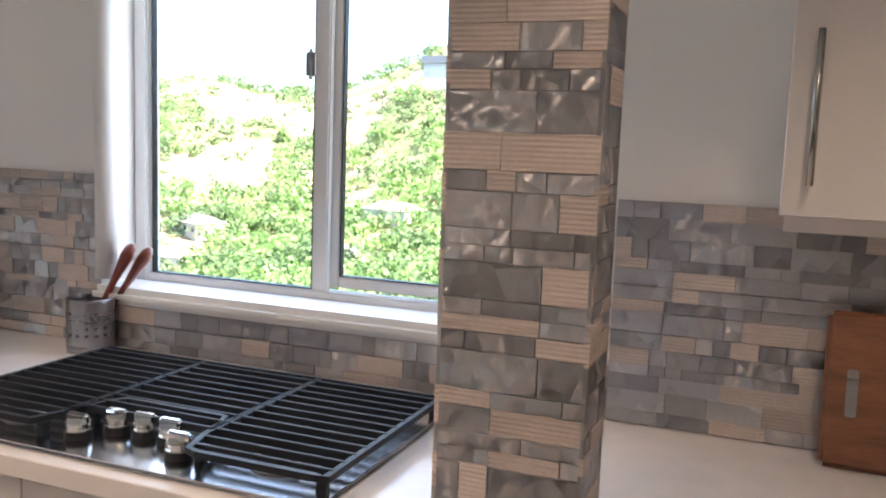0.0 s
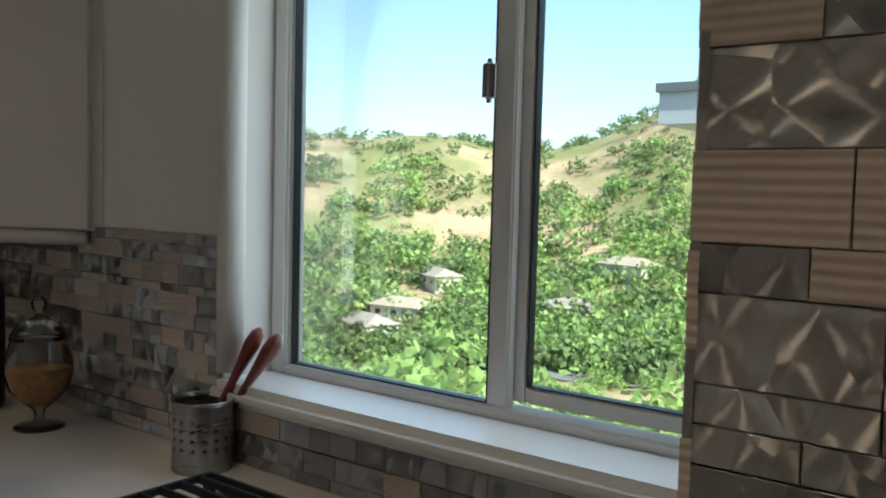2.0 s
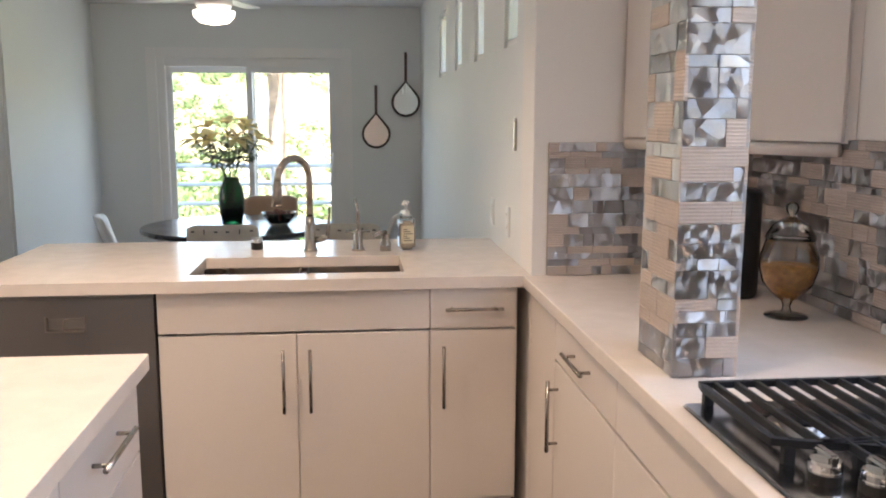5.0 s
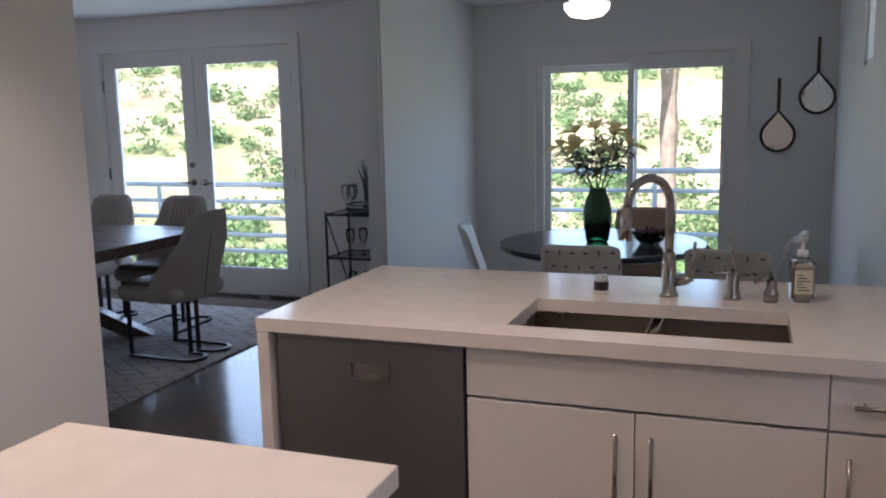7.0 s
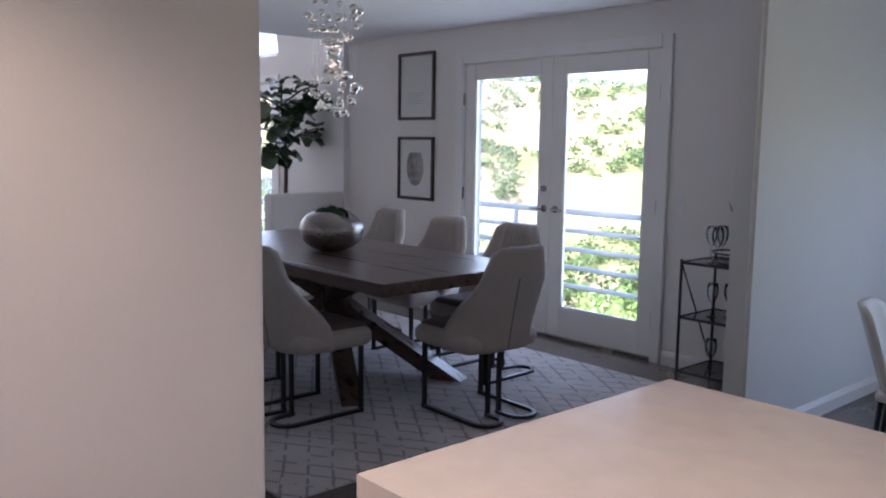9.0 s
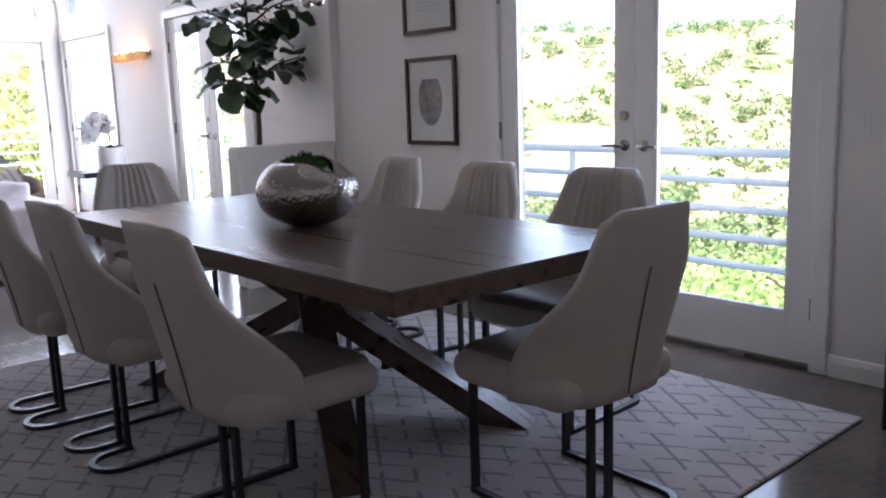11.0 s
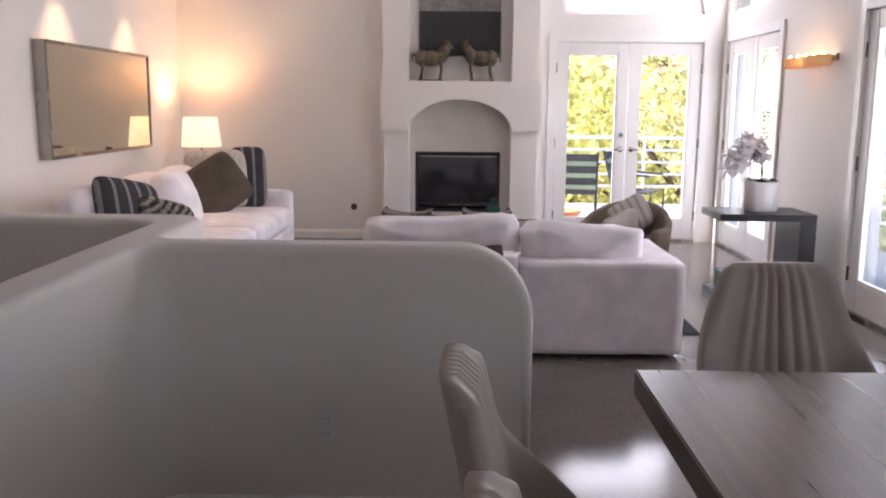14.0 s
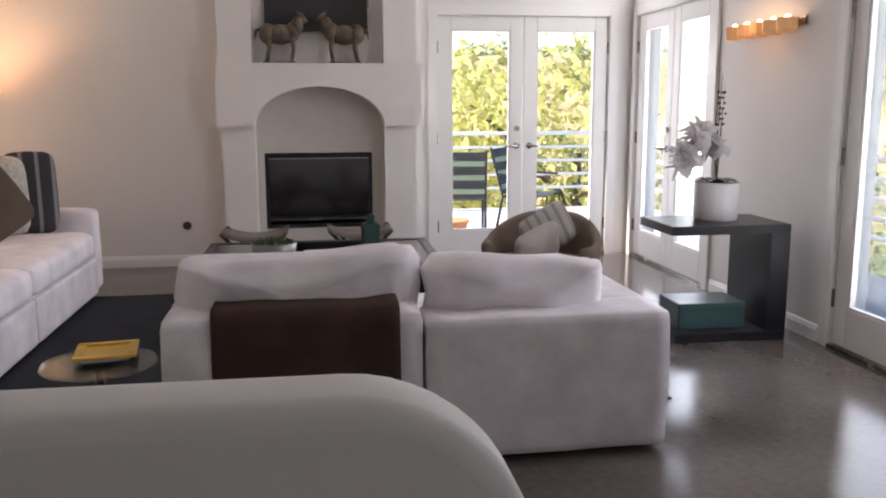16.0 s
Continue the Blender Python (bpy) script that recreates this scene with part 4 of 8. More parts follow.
# ---- wall cabinets ----
cc = thing("corner_wall_cabinet", "cream diagonal corner wall cabinet with a rounded light rail", "cabinet")
A, B = Vector((-1.598, 2.555)), Vector((-0.915, YB - 0.002))
bm = prism(bmesh.new(), [(A.x, A.y), (B.x, B.y), (-1.598, YB - 0.002)], "z", 1.385, 2.395)
part("body", bm, LACQUER, cc)
dn = (B - A).normalized()
nrm = Vector((dn.y, -dn.x))
bm = prism(bmesh.new(), [tuple(A + dn * 0.02 + nrm * 0.001), tuple(B - dn * 0.03 + nrm * 0.001), tuple(B - dn * 0.03 + nrm * 0.019), tuple(A + dn * 0.02 + nrm * 0.019)], "z", 1.39, 2.39)
part("door", bm, LACQUER, cc)
a3, b3 = A + nrm * 0.004, B + nrm * 0.004
part("light_rail", sweep(bmesh.new(), [(a3.x + 0.02, a3.y + 0.012, 1.367), (b3.x - 0.035, b3.y - 0.022, 1.367)], 0.019, 12), LACQUER, cc, smooth=True)
rc = thing("wall_cabinet", "cream wall cabinet with a bar handle", "cabinet")
part("body", bx(1.30, 2.60, 2.742, YB - 0.002, 1.405, 2.395), LACQUER, rc)
for x0, x1, hx in ((1.30, 1.95, 1.345), (1.95, 2.60, 2.555)):
    f = part("door", bx(x0 + 0.0015, x1 - 0.0015, 2.722, 2.7415, 1.405, 2.393, bevel=0.0015, seg=1), LACQUER, rc)
    bar_pull(f, (hx, 2.722, 1.59), (0, 0, 1), 0.26, (0, -1, 0))
part("valance", bx(1.31, 2.59, 2.76, 2.778, 1.375, 1.405), LACQUER, rc)

# ---- utensil cup, jar, speaker, board ----
cup = thing("utensil_cup", "perforated steel utensil cup beside the cooktop", "cup", pose(-0.412, 2.888, 0.9195))
bm = bmesh.new()
R, N, rows = 0.062, 48, 22
ringv = [[bm.verts.new((R * math.cos(2 * math.pi * k / N), R * math.sin(2 * math.pi * k / N), 0.002 + 0.142 * j / rows)) for k in range(N)] for j in range(rows + 1)]
for j in range(rows):
    for k in range(N):
        if 5 <= j <= 16 and j % 3 == 1 and k % 3 == 1:
            continue
        bm.faces.new((ringv[j][k], ringv[j][(k + 1) % N], ringv[j + 1][(k + 1) % N], ringv[j + 1][k]))
sh = part("shell", bm, STEEL, cup, "brushed steel with round perforations", smooth=True)
md = sh.modifiers.new("thick", "SOLIDIFY")
md.thickness = 0.0015
part("rim", sweep(bmesh.new(), [(R * math.cos(2 * math.pi * k / 32), R * math.sin(2 * math.pi * k / 32), 0.144) for k in range(32)], 0.003, 8, closed=True), STEEL, cup, smooth=True)
part("floor_disc", cyl(bmesh.new(), 0, 0, 0.0, 0.003, R, 32), STEEL, cup)
REDWOOD = surf("red_brown_wood", (0.16, 0.032, 0.022), 0.35, var=0.3, scale=12, grain=80, bump=0.08, stretch=(1, 1, 0.2))
for i, (dx, dy, hh) in enumerate(((0.052, 0.105, 0.285), (0.118, 0.100, 0.280))):
    u = thing("wooden_spoon", "dark red-brown wooden utensil standing in the cup", "utensil", pose(-0.412, 2.888, 0.9195), group="utensils in the cup")
    p0, p1 = Vector((-0.03, -0.01 + 0.02 * i, 0.006)), Vector((dx, dy, hh))
    q = [p0.lerp(p1, s) for s in (0, 0.4, 0.62, 0.78, 0.88, 0.96, 1.0)]
    part("handle", sweep(bmesh.new(), q, [0.011, 0.012, 0.015, 0.023, 0.029, 0.024, 0.009], 10, flat=0.6), REDWOOD, u, smooth=True)

CANDY = surf("amber_sweets", (0.50, 0.23, 0.06), 0.45, var=0.35, scale=60, grain=220, bump=0.8, tint=(0.62, 0.32, 0.10))
jar = thing("apothecary_jar", "clear footed glass jar half full of amber sweets", "jar", pose(-0.94, 2.815, 0.9195))
prof = [(0.058, 0.0), (0.056, 0.004), (0.014, 0.010), (0.010, 0.03), (0.016, 0.045), (0.038, 0.060), (0.066, 0.092), (0.077, 0.135), (0.076, 0.165), (0.066, 0.198), (0.062, 0.212)]
part("bowl", lathe(bmesh.new(), prof, 32), CLEAR, jar, "clear blown glass", smooth=True)
part("lid", lathe(bmesh.new(), [(0.066, 0.213), (0.064, 0.222), (0.048, 0.25), (0.020, 0.268), (0.009, 0.276), (0.016, 0.288), (0.018, 0.300), (0.010, 0.312), (0, 0.314)], 32), CLEAR, jar, "glass lid with a ball knob", smooth=True)
bm = lathe(bmesh.new(), [(0.0, 0.048), (0.034, 0.063), (0.061, 0.094), (0.072, 0.134), (0.071, 0.141), (0.03, 0.146), (0, 0.144)], 24)
part("sweets", bm, CANDY, jar, smooth=True)
spk = thing("speaker", "black cylindrical speaker standing on the counter", "speaker", pose(-1.22, 2.79, 0.9195))
part("body", lathe(bmesh.new(), [(0.062, 0), (0.070, 0.008), (0.072, 0.02), (0.072, 0.31), (0.066, 0.325), (0, 0.327)], 32), BLACK, spk, smooth=True)
BOARDW = surf("cutting_board_wood", (0.17, 0.065, 0.03), 0.42, var=0.3, scale=4, grain=40, bump=0.1, tint=(0.22, 0.09, 0.045), stretch=(1, 1, 6))
cb = thing("cutting_board", "red-brown wooden cutting board leaning on the backsplash", "cutting board", pose(1.56, 2.865, 0.922, -9, 0, 0))
bm = bx(-0.155, 0.155, -0.012, 0.012, 0.0, 0.30, bevel=0.010, seg=3)
part("board", bm, BOARDW, cb)
part("handle_strap", bx(-0.115, -0.095, -0.017, -0.0125, 0.10, 0.19, bevel=0.002), STEEL, cb)


def wall_plate(x, y, z, yaw, slots_=True, w=0.075, hgt=0.118):
    o = thing("wall_outlet" if slots_ else "light_switch", "white plastic %s plate on the wall" % ("outlet" if slots_ else "switch"), "outlet" if slots_ else "switch", pose(x, y, z, 0, 0, yaw), group="wall plates")
    part("plate", bx(-w / 2, w / 2, 0, 0.005, -hgt / 2, hgt / 2, bevel=0.002), WHITEPL, o)
    for s in (-1, 1):
        if slots_:
            f = part("socket", bx(-0.017, 0.017, 0.005, 0.0075, s * 0.025 - 0.015, s * 0.025 + 0.015, bevel=0.002), WHITEPL, o)
            for u in (-0.006, 0.006):
                part("slot", bx(u - 0.0012, u + 0.0012, 0.0074, 0.0079, s * 0.025 - 0.003, s * 0.025 + 0.006), INK, f)
    if not slots_:
        part("rocker", bx(-0.016, 0.016, 0.005, 0.009, -0.033, 0.033, bevel=0.002), WHITEPL, o)
    return o


wall_plate(-2.05, 2.249, 1.05, 180)
wall_plate(-2.42, 2.249, 1.05, 180, False)
wall_plate(XW + 0.001, -1.655, 1.09, -90, False)
wall_plate(-2.44, -5.0095, 0.35, 0)
wall_plate(0.049, -7.62, 0.95, 90)
wall_plate(-3.83, YS + 0.001, 1.10, 0, False)
solid("wall_slot", bx(-1.915, -1.895, 2.240, 2.2495, 1.33, 1.45, bevel=0.002), NICKEL, "narrow metal door contact on the wall", "contact")
for x, y, watts in ((0.0, 1.5, 10.5), (-1.35, 1.2, 9.0), (0.9, 0.2, 10.0), (-0.9, 0.25, 16.0), (1.55, 1.75, 7.0)):
    lamp("kitchen_downlight", "SPOT", look((x, y, 2.385), (x, y, 0)), watts, (1.0, 0.73, 0.50), 0.07, spot=125)

# ---- dining space ----


def rug_material():
    m = surf("patterned_wool", (0.46, 0.43, 0.43), 0.97, var=0.16, scale=3, grain=300, bump=0.5, spec=0.1)
    n, link = m.node_tree.nodes, m.node_tree.links
    p = n["Principled BSDF"]
    src = p.inputs["Base Color"].links[0].from_socket
    co, sep = n.new("ShaderNodeTexCoord"), n.new("ShaderNodeSeparateXYZ")
    ns = n.new("ShaderNodeTexNoise")
    ns.inputs["Scale"].default_value = 9
    ns.inputs["Detail"].default_value = 5
    link.new(co.outputs["Object"], sep.inputs[0])
    link.new(co.outputs["Object"], ns.inputs["Vector"])

    def mt(op, a, b=None):
        q = n.new("ShaderNodeMath")
        q.operation = op
        for i, s in enumerate((a, b)):
            if s is None:
                continue
            if isinstance(s, (int, float)):
                q.inputs[i].default_value = s
            else:
                link.new(s, q.inputs[i])
        return q.outputs[0]
    wob = mt("MULTIPLY", ns.outputs["Fac"], 0.035)
    lines = None
    for sgn in (1, -1):
        u = mt("ADD", mt("ADD", mt("MULTIPLY", sep.outputs["X"], 1.5), mt("MULTIPLY", sep.outputs["Y"], sgn)), wob)
        f = mt("ABSOLUTE", mt("SUBTRACT", mt("FRACT", mt("MULTIPLY", u, 5.0)), 0.5))
        ln = mt("LESS_THAN", f, 0.065)
        lines = ln if lines is None else mt("MAXIMUM", lines, ln)
    worn = mt("GREATER_THAN", ns.outputs["Fac"], 0.46)
    mask = mt("MULTIPLY", lines, worn)
    mix = n.new("ShaderNodeMixRGB")
    link.new(mt("MULTIPLY", mask, 0.62), mix.inputs[0])
    link.new(src, mix.inputs[1])
    mix.inputs[2].default_value = (0.14, 0.13, 0.15, 1)
    link.new(mix.outputs[0], p.inputs["Base Color"])
    return m


RUG = rug_material()
rug = solid("dining_rug", bx(-5.22, -2.53, -4.65, -1.42, 0.0005, 0.012, bevel=0.004), RUG, "pale wool rug with a worn dark lattice under the table", "rug")

tb = thing("dining_table", "dark stained oak dining table with a crossed beam base", "table", pose(-3.89, -3.09, 0))
bm = bx(-0.565, 0.565, -1.265, 1.265, 0.70, 0.768, bevel=0.004, seg=2)
part("tabletop", bm, TABLEWOOD, tb)
for sx in (-1, 1):
    for sy in (-1, 1):
        a, b = Vector((sx * 0.42, sy * 0.82, 0.012)), Vector((-sx * 0.24, -sy * 0.50, 0.70))
        d = (b - a)
        side = Vector((-sy * 0.82, sx * 0.42, 0)).normalized() * 0.062
        up = Vector((0, 0, 0.075))
        bm = bmesh.new()
        lo = [bm.verts.new(a + side), bm.verts.new(a - side), bm.verts.new(a - side + Vector((-sx * 0.09, -sy * 0.17, 0))), bm.verts.new(a + side + Vector((-sx * 0.09, -sy * 0.17, 0)))]
        hi = [bm.verts.new(b + side + Vector((sx * 0.09, sy * 0.17, 0))), bm.verts.new(b - side + Vector((sx * 0.09, sy * 0.17, 0))), bm.verts.new(b - side), bm.verts.new(b + side)]
        bm.faces.new(lo)
        bm.faces.new(hi)
        for k in range(4):
            j = (k + 1) % 4
            bm.faces.new((lo[k], lo[j], hi[j], hi[k]))
        part("leg_beam", bm, TABLEWOOD, tb)


def flat_bar(pts, w=0.024, t=0.018):
    """A flat steel bar bent along pts, its broad side level where it lies on the floor."""
    pts = [Vector(p) for p in pts]
    bm = bmesh.new()
    rings = []
    for i, p in enumerate(pts):
        d = (pts[min(i + 1, len(pts) - 1)] - pts[max(i - 1, 0)]).normalized()
        up = Vector((0, 0, 1)) if abs(d.z) < 0.8 else Vector((0, 1, 0))
        side = d.cross(up).normalized()
        up = side.cross(d).normalized()
        rings.append([bm.verts.new(p + side * a * w / 2 + up * c * t / 2) for a, c in ((-1, -1), (1, -1), (1, 1), (-1, 1))])
    for p, q in zip(rings, rings[1:]):
        for k in range(4):
            bm.faces.new((p[k], p[(k + 1) % 4], q[(k + 1) % 4], q[k]))
    bm.faces.new(rings[0])
    bm.faces.new(rings[-1][::-1])
    return bm


def dining_chair():
    c = thing("dining_chair", "taupe leather dining chair with channelled back and black sled base", "chair", group="chairs round the dining table")
    # local: faces +y, origin on the floor under the seat
    # same leather as the shell, its shading painted in as a darker brown
    bm = softbox(bmesh.new(), -0.220, 0.220, -0.11, 0.262, 0.43, 0.490, r=0.03, n=9, wrinkle=0.002, puff=0.008)
    part("seat", bm, HIDE_DARK_SHADED, c, "leather seat with its shade put into a darker colour", smooth=True)
    bm = softbox(bmesh.new(), -0.262, 0.262, -0.205, 0.275, 0.366, 0.474, r=0.052, n=13, wrinkle=0.001)
    part("seat_shell", bm, HIDE, c, smooth=True)
    nu, nv = 60, 18
    outer, inner = [], []
    for j in range(nv + 1):
        v = j / nv
        half = 0.272 - 0.006 * (1 - min(1, v / 0.15)) ** 2
        if v > 0.46:
            half -= 0.105 * (v - 0.46) / 0.54
        z = 0.375 + 0.56 * v
        yb = -0.215 - 0.115 * v ** 1.15
        q = min(1, max(0, (v - 0.16) / 0.56))
        wrap = 0.035 + 0.185 * (1 - q * q * (3 - 2 * q))
        ro, ri = [], []
        for i in range(nu + 1):
            u = -1 + 2 * i / nu
            x = half * u
            y = yb + wrap * abs(u) ** 5
            zz = z - (0.028 * (max(0, abs(u) - 0.72) / 0.28) ** 2 if j == nv else 0)
            th = 0.055 * (1 - 0.6 * max(0, (abs(u) - 0.8) / 0.2) ** 2) * (1 - 0.55 * max(0, (v - 0.92) / 0.08) ** 2)
            ch = 0.0
            if abs(u) < 0.52 and v > 0.16:
                ch = 0.020 * abs(math.sin(u / 0.52 * math.pi * 3)) ** 0.6 - 0.009
            ro.append(bm_v(x, y - 0.004, zz))
            edge = max(0, (abs(u) - 0.7) / 0.3) ** 2 * (0.006 + 0.14 * (wrap - 0.035))
            ri.append(bm_v(x - math.copysign(edge, u), y + th + ch, zz))
        outer.append(ro)
        inner.append(ri)
    bm = bmesh.new()
    O = [[bm.verts.new(p) for p in r] for r in outer]
    I = [[bm.verts.new(p) for p in r] for r in inner]
    for j in range(nv):
        for i in range(nu):
            bm.faces.new((O[j][i], O[j][i + 1], O[j + 1][i + 1], O[j + 1][i]))
            bm.faces.new((I[j][i + 1], I[j][i], I[j + 1][i], I[j + 1][i + 1]))
        bm.faces.new((O[j][0], O[j + 1][0], I[j + 1][0], I[j][0]))
        bm.faces.new((O[j][nu], I[j][nu], I[j + 1][nu], O[j + 1][nu]))
    for i in range(nu):
        bm.faces.new((O[nv][i], O[nv][i + 1], I[nv][i + 1], I[nv][i]))
        bm.faces.new((O[0][i], I[0][i], I[0][i + 1], O[0][i + 1]))
    bk = part("backrest", bm, HIDE, c, smooth=True)
    part("seam", sweep(bmesh.new(), [(0, -0.2205 - 0.115 * v ** 1.15, 0.375 + 0.56 * v) for v in (0.02, 0.2, 0.4, 0.6, 0.7)], 0.003, 6), HIDE_DARK_SHADED, bk)
    # each side is one bent bar: front leg, floor runner, a turn at the back, and an inner post
    for s in (-1, 1):
        turn = [(s * (0.125 + 0.085 * math.cos(a)), -0.19 - 0.085 * math.sin(a), 0.009) for a in [math.pi * k / 10 for k in range(11)]]
        part("front_leg", flat_bar([(s * 0.21, 0.215, 0.372), (s * 0.21, 0.215, 0.002)]), BLACK, c)
        part("sled_rail", flat_bar([(s * 0.21, 0.227, 0.009)] + turn + [(s * 0.04, -0.102, 0.009)]), BLACK, c)
        part("inner_post", flat_bar([(s * 0.04, -0.115, 0.370), (s * 0.04, -0.115, 0.002)]), BLACK, c)
    return c


def bm_v(x, y, z):
    return Vector((x, y, z))


chair = dining_chair()
chair.matrix_world = pose(-3.235, -2.38, 0.012, 0, 0, 90)
for x, y, rz in ((-3.215, -3.21, 91), (-3.175, -3.81, 88), (-4.54, -2.32, -88), (-4.55, -3.02, -91), (-4.60, -3.76, -94), (-3.97, -1.79, 178), (-3.865, -4.59, 0)):
    copy_thing(chair, pose(x, y, 0.012 if y > -4.4 else 0.0125, 0, 0, rz))

# hammered bowl with moss
HAMMER = surf("hammered_nickel", (0.30, 0.27, 0.25), 0.2, 1.0, var=0.1, bump=0.0, rvar=0.05)
nt = HAMMER.node_tree
vo, hb, co = nt.nodes.new("ShaderNodeTexVoronoi"), nt.nodes.new("ShaderNodeBump"), nt.nodes.new("ShaderNodeTexCoord")
vo.inputs["Scale"].default_value = 70
hb.inputs["Strength"].default_value, hb.inputs["Distance"].default_value = 0.5, 0.005
nt.links.new(co.outputs["Object"], vo.inputs["Vector"])
nt.links.new(vo.outputs["Distance"], hb.inputs["Height"])
nt.links.new(hb.outputs[0], nt.nodes["Principled BSDF"].inputs["Normal"])
MOSS = surf("green_moss", (0.045, 0.085, 0.03), 0.95, var=0.4, scale=20, grain=150, bump=0.6)
bw = thing("hammered_bowl", "round hammered metal vessel filled with green moss", "bowl", pose(-3.87, -3.06, 0.768, 0, 0, 112))
bm = bmesh.new()
prof = []
for k in range(19):
    a = -math.pi / 2 + 0.18 + (math.pi * 0.80) * k / 18
    prof.append((0.205 * math.cos(a) ** 0.8 if math.cos(a) > 0 else 0, 0.138 + 0.138 * math.sin(a)))
prof = [(0.0, 0.001), (0.07, 0.001)] + prof[2:]
prof += [(prof[-1][0] - 0.004, prof[-1][1] - 0.006)] + [(r * 0.97, z - 0.004) for r, z in prof[-2:6:-1]]
lathe(bm, prof, 40)
for v in bm.verts:
    a = math.atan2(v.co.y, v.co.x)
    dip = max(0, math.cos(a - 0.2)) ** 3 * max(0, (v.co.z - 0.14) / 0.13)
    v.co.z -= 0.055 * dip
    v.co.x *= 1 + 0.05 * dip
    v.co.z *= 1 + 0.03 * math.sin(a)
part("vessel", bm, HAMMER, bw, smooth=True)
bm = bmesh.new()
for k in range(420):
    a, r = rnd.uniform(0, 6.28), 0.10 * math.sqrt(rnd.random())
    base = Vector((r * math.cos(a) - 0.015, r * math.sin(a), 0.222 + 0.04 * (1 - (r / 0.10) ** 2) + rnd.uniform(-0.01, 0.01)))
    d = Vector((rnd.uniform(-1, 1), rnd.uniform(-1, 1), rnd.uniform(0.3, 1.2))).normalized() * rnd.uniform(0.015, 0.04)
    w = d.orthogonal().normalized() * 0.005
    bm.faces.new([bm.verts.new(base + w), bm.verts.new(base - w), bm.verts.new(base + d)])
lathe(bm, [(0.0, 0.15), (0.11, 0.17), (0.105, 0.205), (0.08, 0.232), (0, 0.242)], 20)
part("moss", bm, MOSS, bw, "tufted green moss")

# chandelier of glass balls
cl = thing("chandelier", "ceiling chandelier of clear glass balls on fine wires", "chandelier", pose(-3.86, -3.02, 0))
part("canopy", lathe(bmesh.new(), [(0.20, H1 - 0.001), (0.20, H1 - 0.02), (0.18, H1 - 0.03), (0, H1 - 0.03)], 32), CHROME, cl)
BALL = surf("mirrored_glass_ball", (0.80, 0.78, 0.74), 0.05, 1.0, var=0.08, bump=0, rvar=0.03)
bm = bmesh.new()
bmesh.ops.create_icosphere(bm, subdivisions=2, radius=0.026)
for f in bm.faces:
    f.smooth = True
ball = bpy.data.meshes.new("ball")
bm.to_mesh(ball)
bm.free()
ball.materials.append(BALL)
wires = bmesh.new()
for k in range(88):
    s = k / 87
    a = k * 0.62
    r = 0.17 * (0.55 + 0.45 * math.sin(s * 9.0 + 0.6)) * (1.0 if s < 0.8 else 0.75)
    x, y, z = r * math.cos(a), r * math.sin(a), 2.30 - 0.68 * s + rnd.uniform(-0.015, 0.015)
    o = new("ball", ball)
    o.parent = cl
    o.location = (x, y, z)
    o.scale = [rnd.uniform(0.7, 1.15)] * 3
    sweep(wires, [(x, y, z + 0.02), (x, y, H1 - 0.03)], 0.0006, 3)
part("wires", wires, CHROME, cl)

FRAMEW = surf("dark_walnut_frame", (0.035, 0.018, 0.013), 0.35, var=0.3, scale=10, grain=60, bump=0.06)
MATBOARD = surf("white_mat_board", (0.72, 0.71, 0.69), 0.9, var=0.03, grain=220, bump=0.03)
GREYINK = surf("grey_wash", (0.13, 0.115, 0.11), 0.85, var=0.5, scale=9, grain=50, bump=0, tint=(0.32, 0.30, 0.29))
FAINT = surf("faint_grey_print", (0.55, 0.55, 0.54), 0.85, var=0.1, bump=0)
for i, (z0, z1) in enumerate(((1.655, 2.235), (0.957, 1.51))):
    f = thing("framed_print", "dark framed %s print with a wide white mat" % ("grey oval" if i else "faint landscape"), "picture", group="prints beside the french door")
    y0, y1 = -4.58, -4.095
    bm = bmesh.new()
    t = 0.026
    for a, b, c, d in ((y0, y0 + t, z0, z1), (y1 - t, y1, z0, z1), (y0 + t, y1 - t, z0, z0 + t), (y0 + t, y1 - t, z1 - t, z1)):
        box(bm, XW + 0.001, XW + 0.026, a, b, c, d, bevel=0.003)
    part("frame", bm, FRAMEW, f)
    part("mat", bx(XW + 0.001, XW + 0.010, y0 + t, y1 - t, z0 + t, z1 - t), MATBOARD, f)
    yc, zc = (y0 + y1) / 2, (z0 + z1) / 2
    if i:
        bm = prism(bmesh.new(), [(yc + 0.115 * math.cos(a) - 0.01, zc + 0.01 + 0.165 * math.sin(a)) for a in [2 * math.pi * k / 28 for k in range(28)] if math.sin(a) < 0.80], "x", XW + 0.0102, XW + 0.0112)
        part("print", bm, GREYINK, f, "mottled grey oval")
    else:
        b2 = bmesh.new()
        for k in range(5):
            box(b2, XW + 0.0102, XW + 0.0110, yc - 0.11, yc + 0.11 - 0.03 * (k % 3), zc - 0.06 - k * 0.022, zc - 0.054 - k * 0.022)
        part("print", b2, FAINT, f)

# bar cart with glasses, bottles and an aloe
cart = thing("bar_cart", "slim dark metal bar cart with glass shelves", "cart", pose(-5.37, -1.03, 0))
hw, hd, ht = 0.19, 0.30, 0.80
for sx in (-1, 1):
    for sy in (-1, 1):
        part("post", sweep(bmesh.new(), [(sx * hw, sy * hd, 0.0), (sx * hw, sy * hd, ht)], 0.009, 6), BLACK, cart)
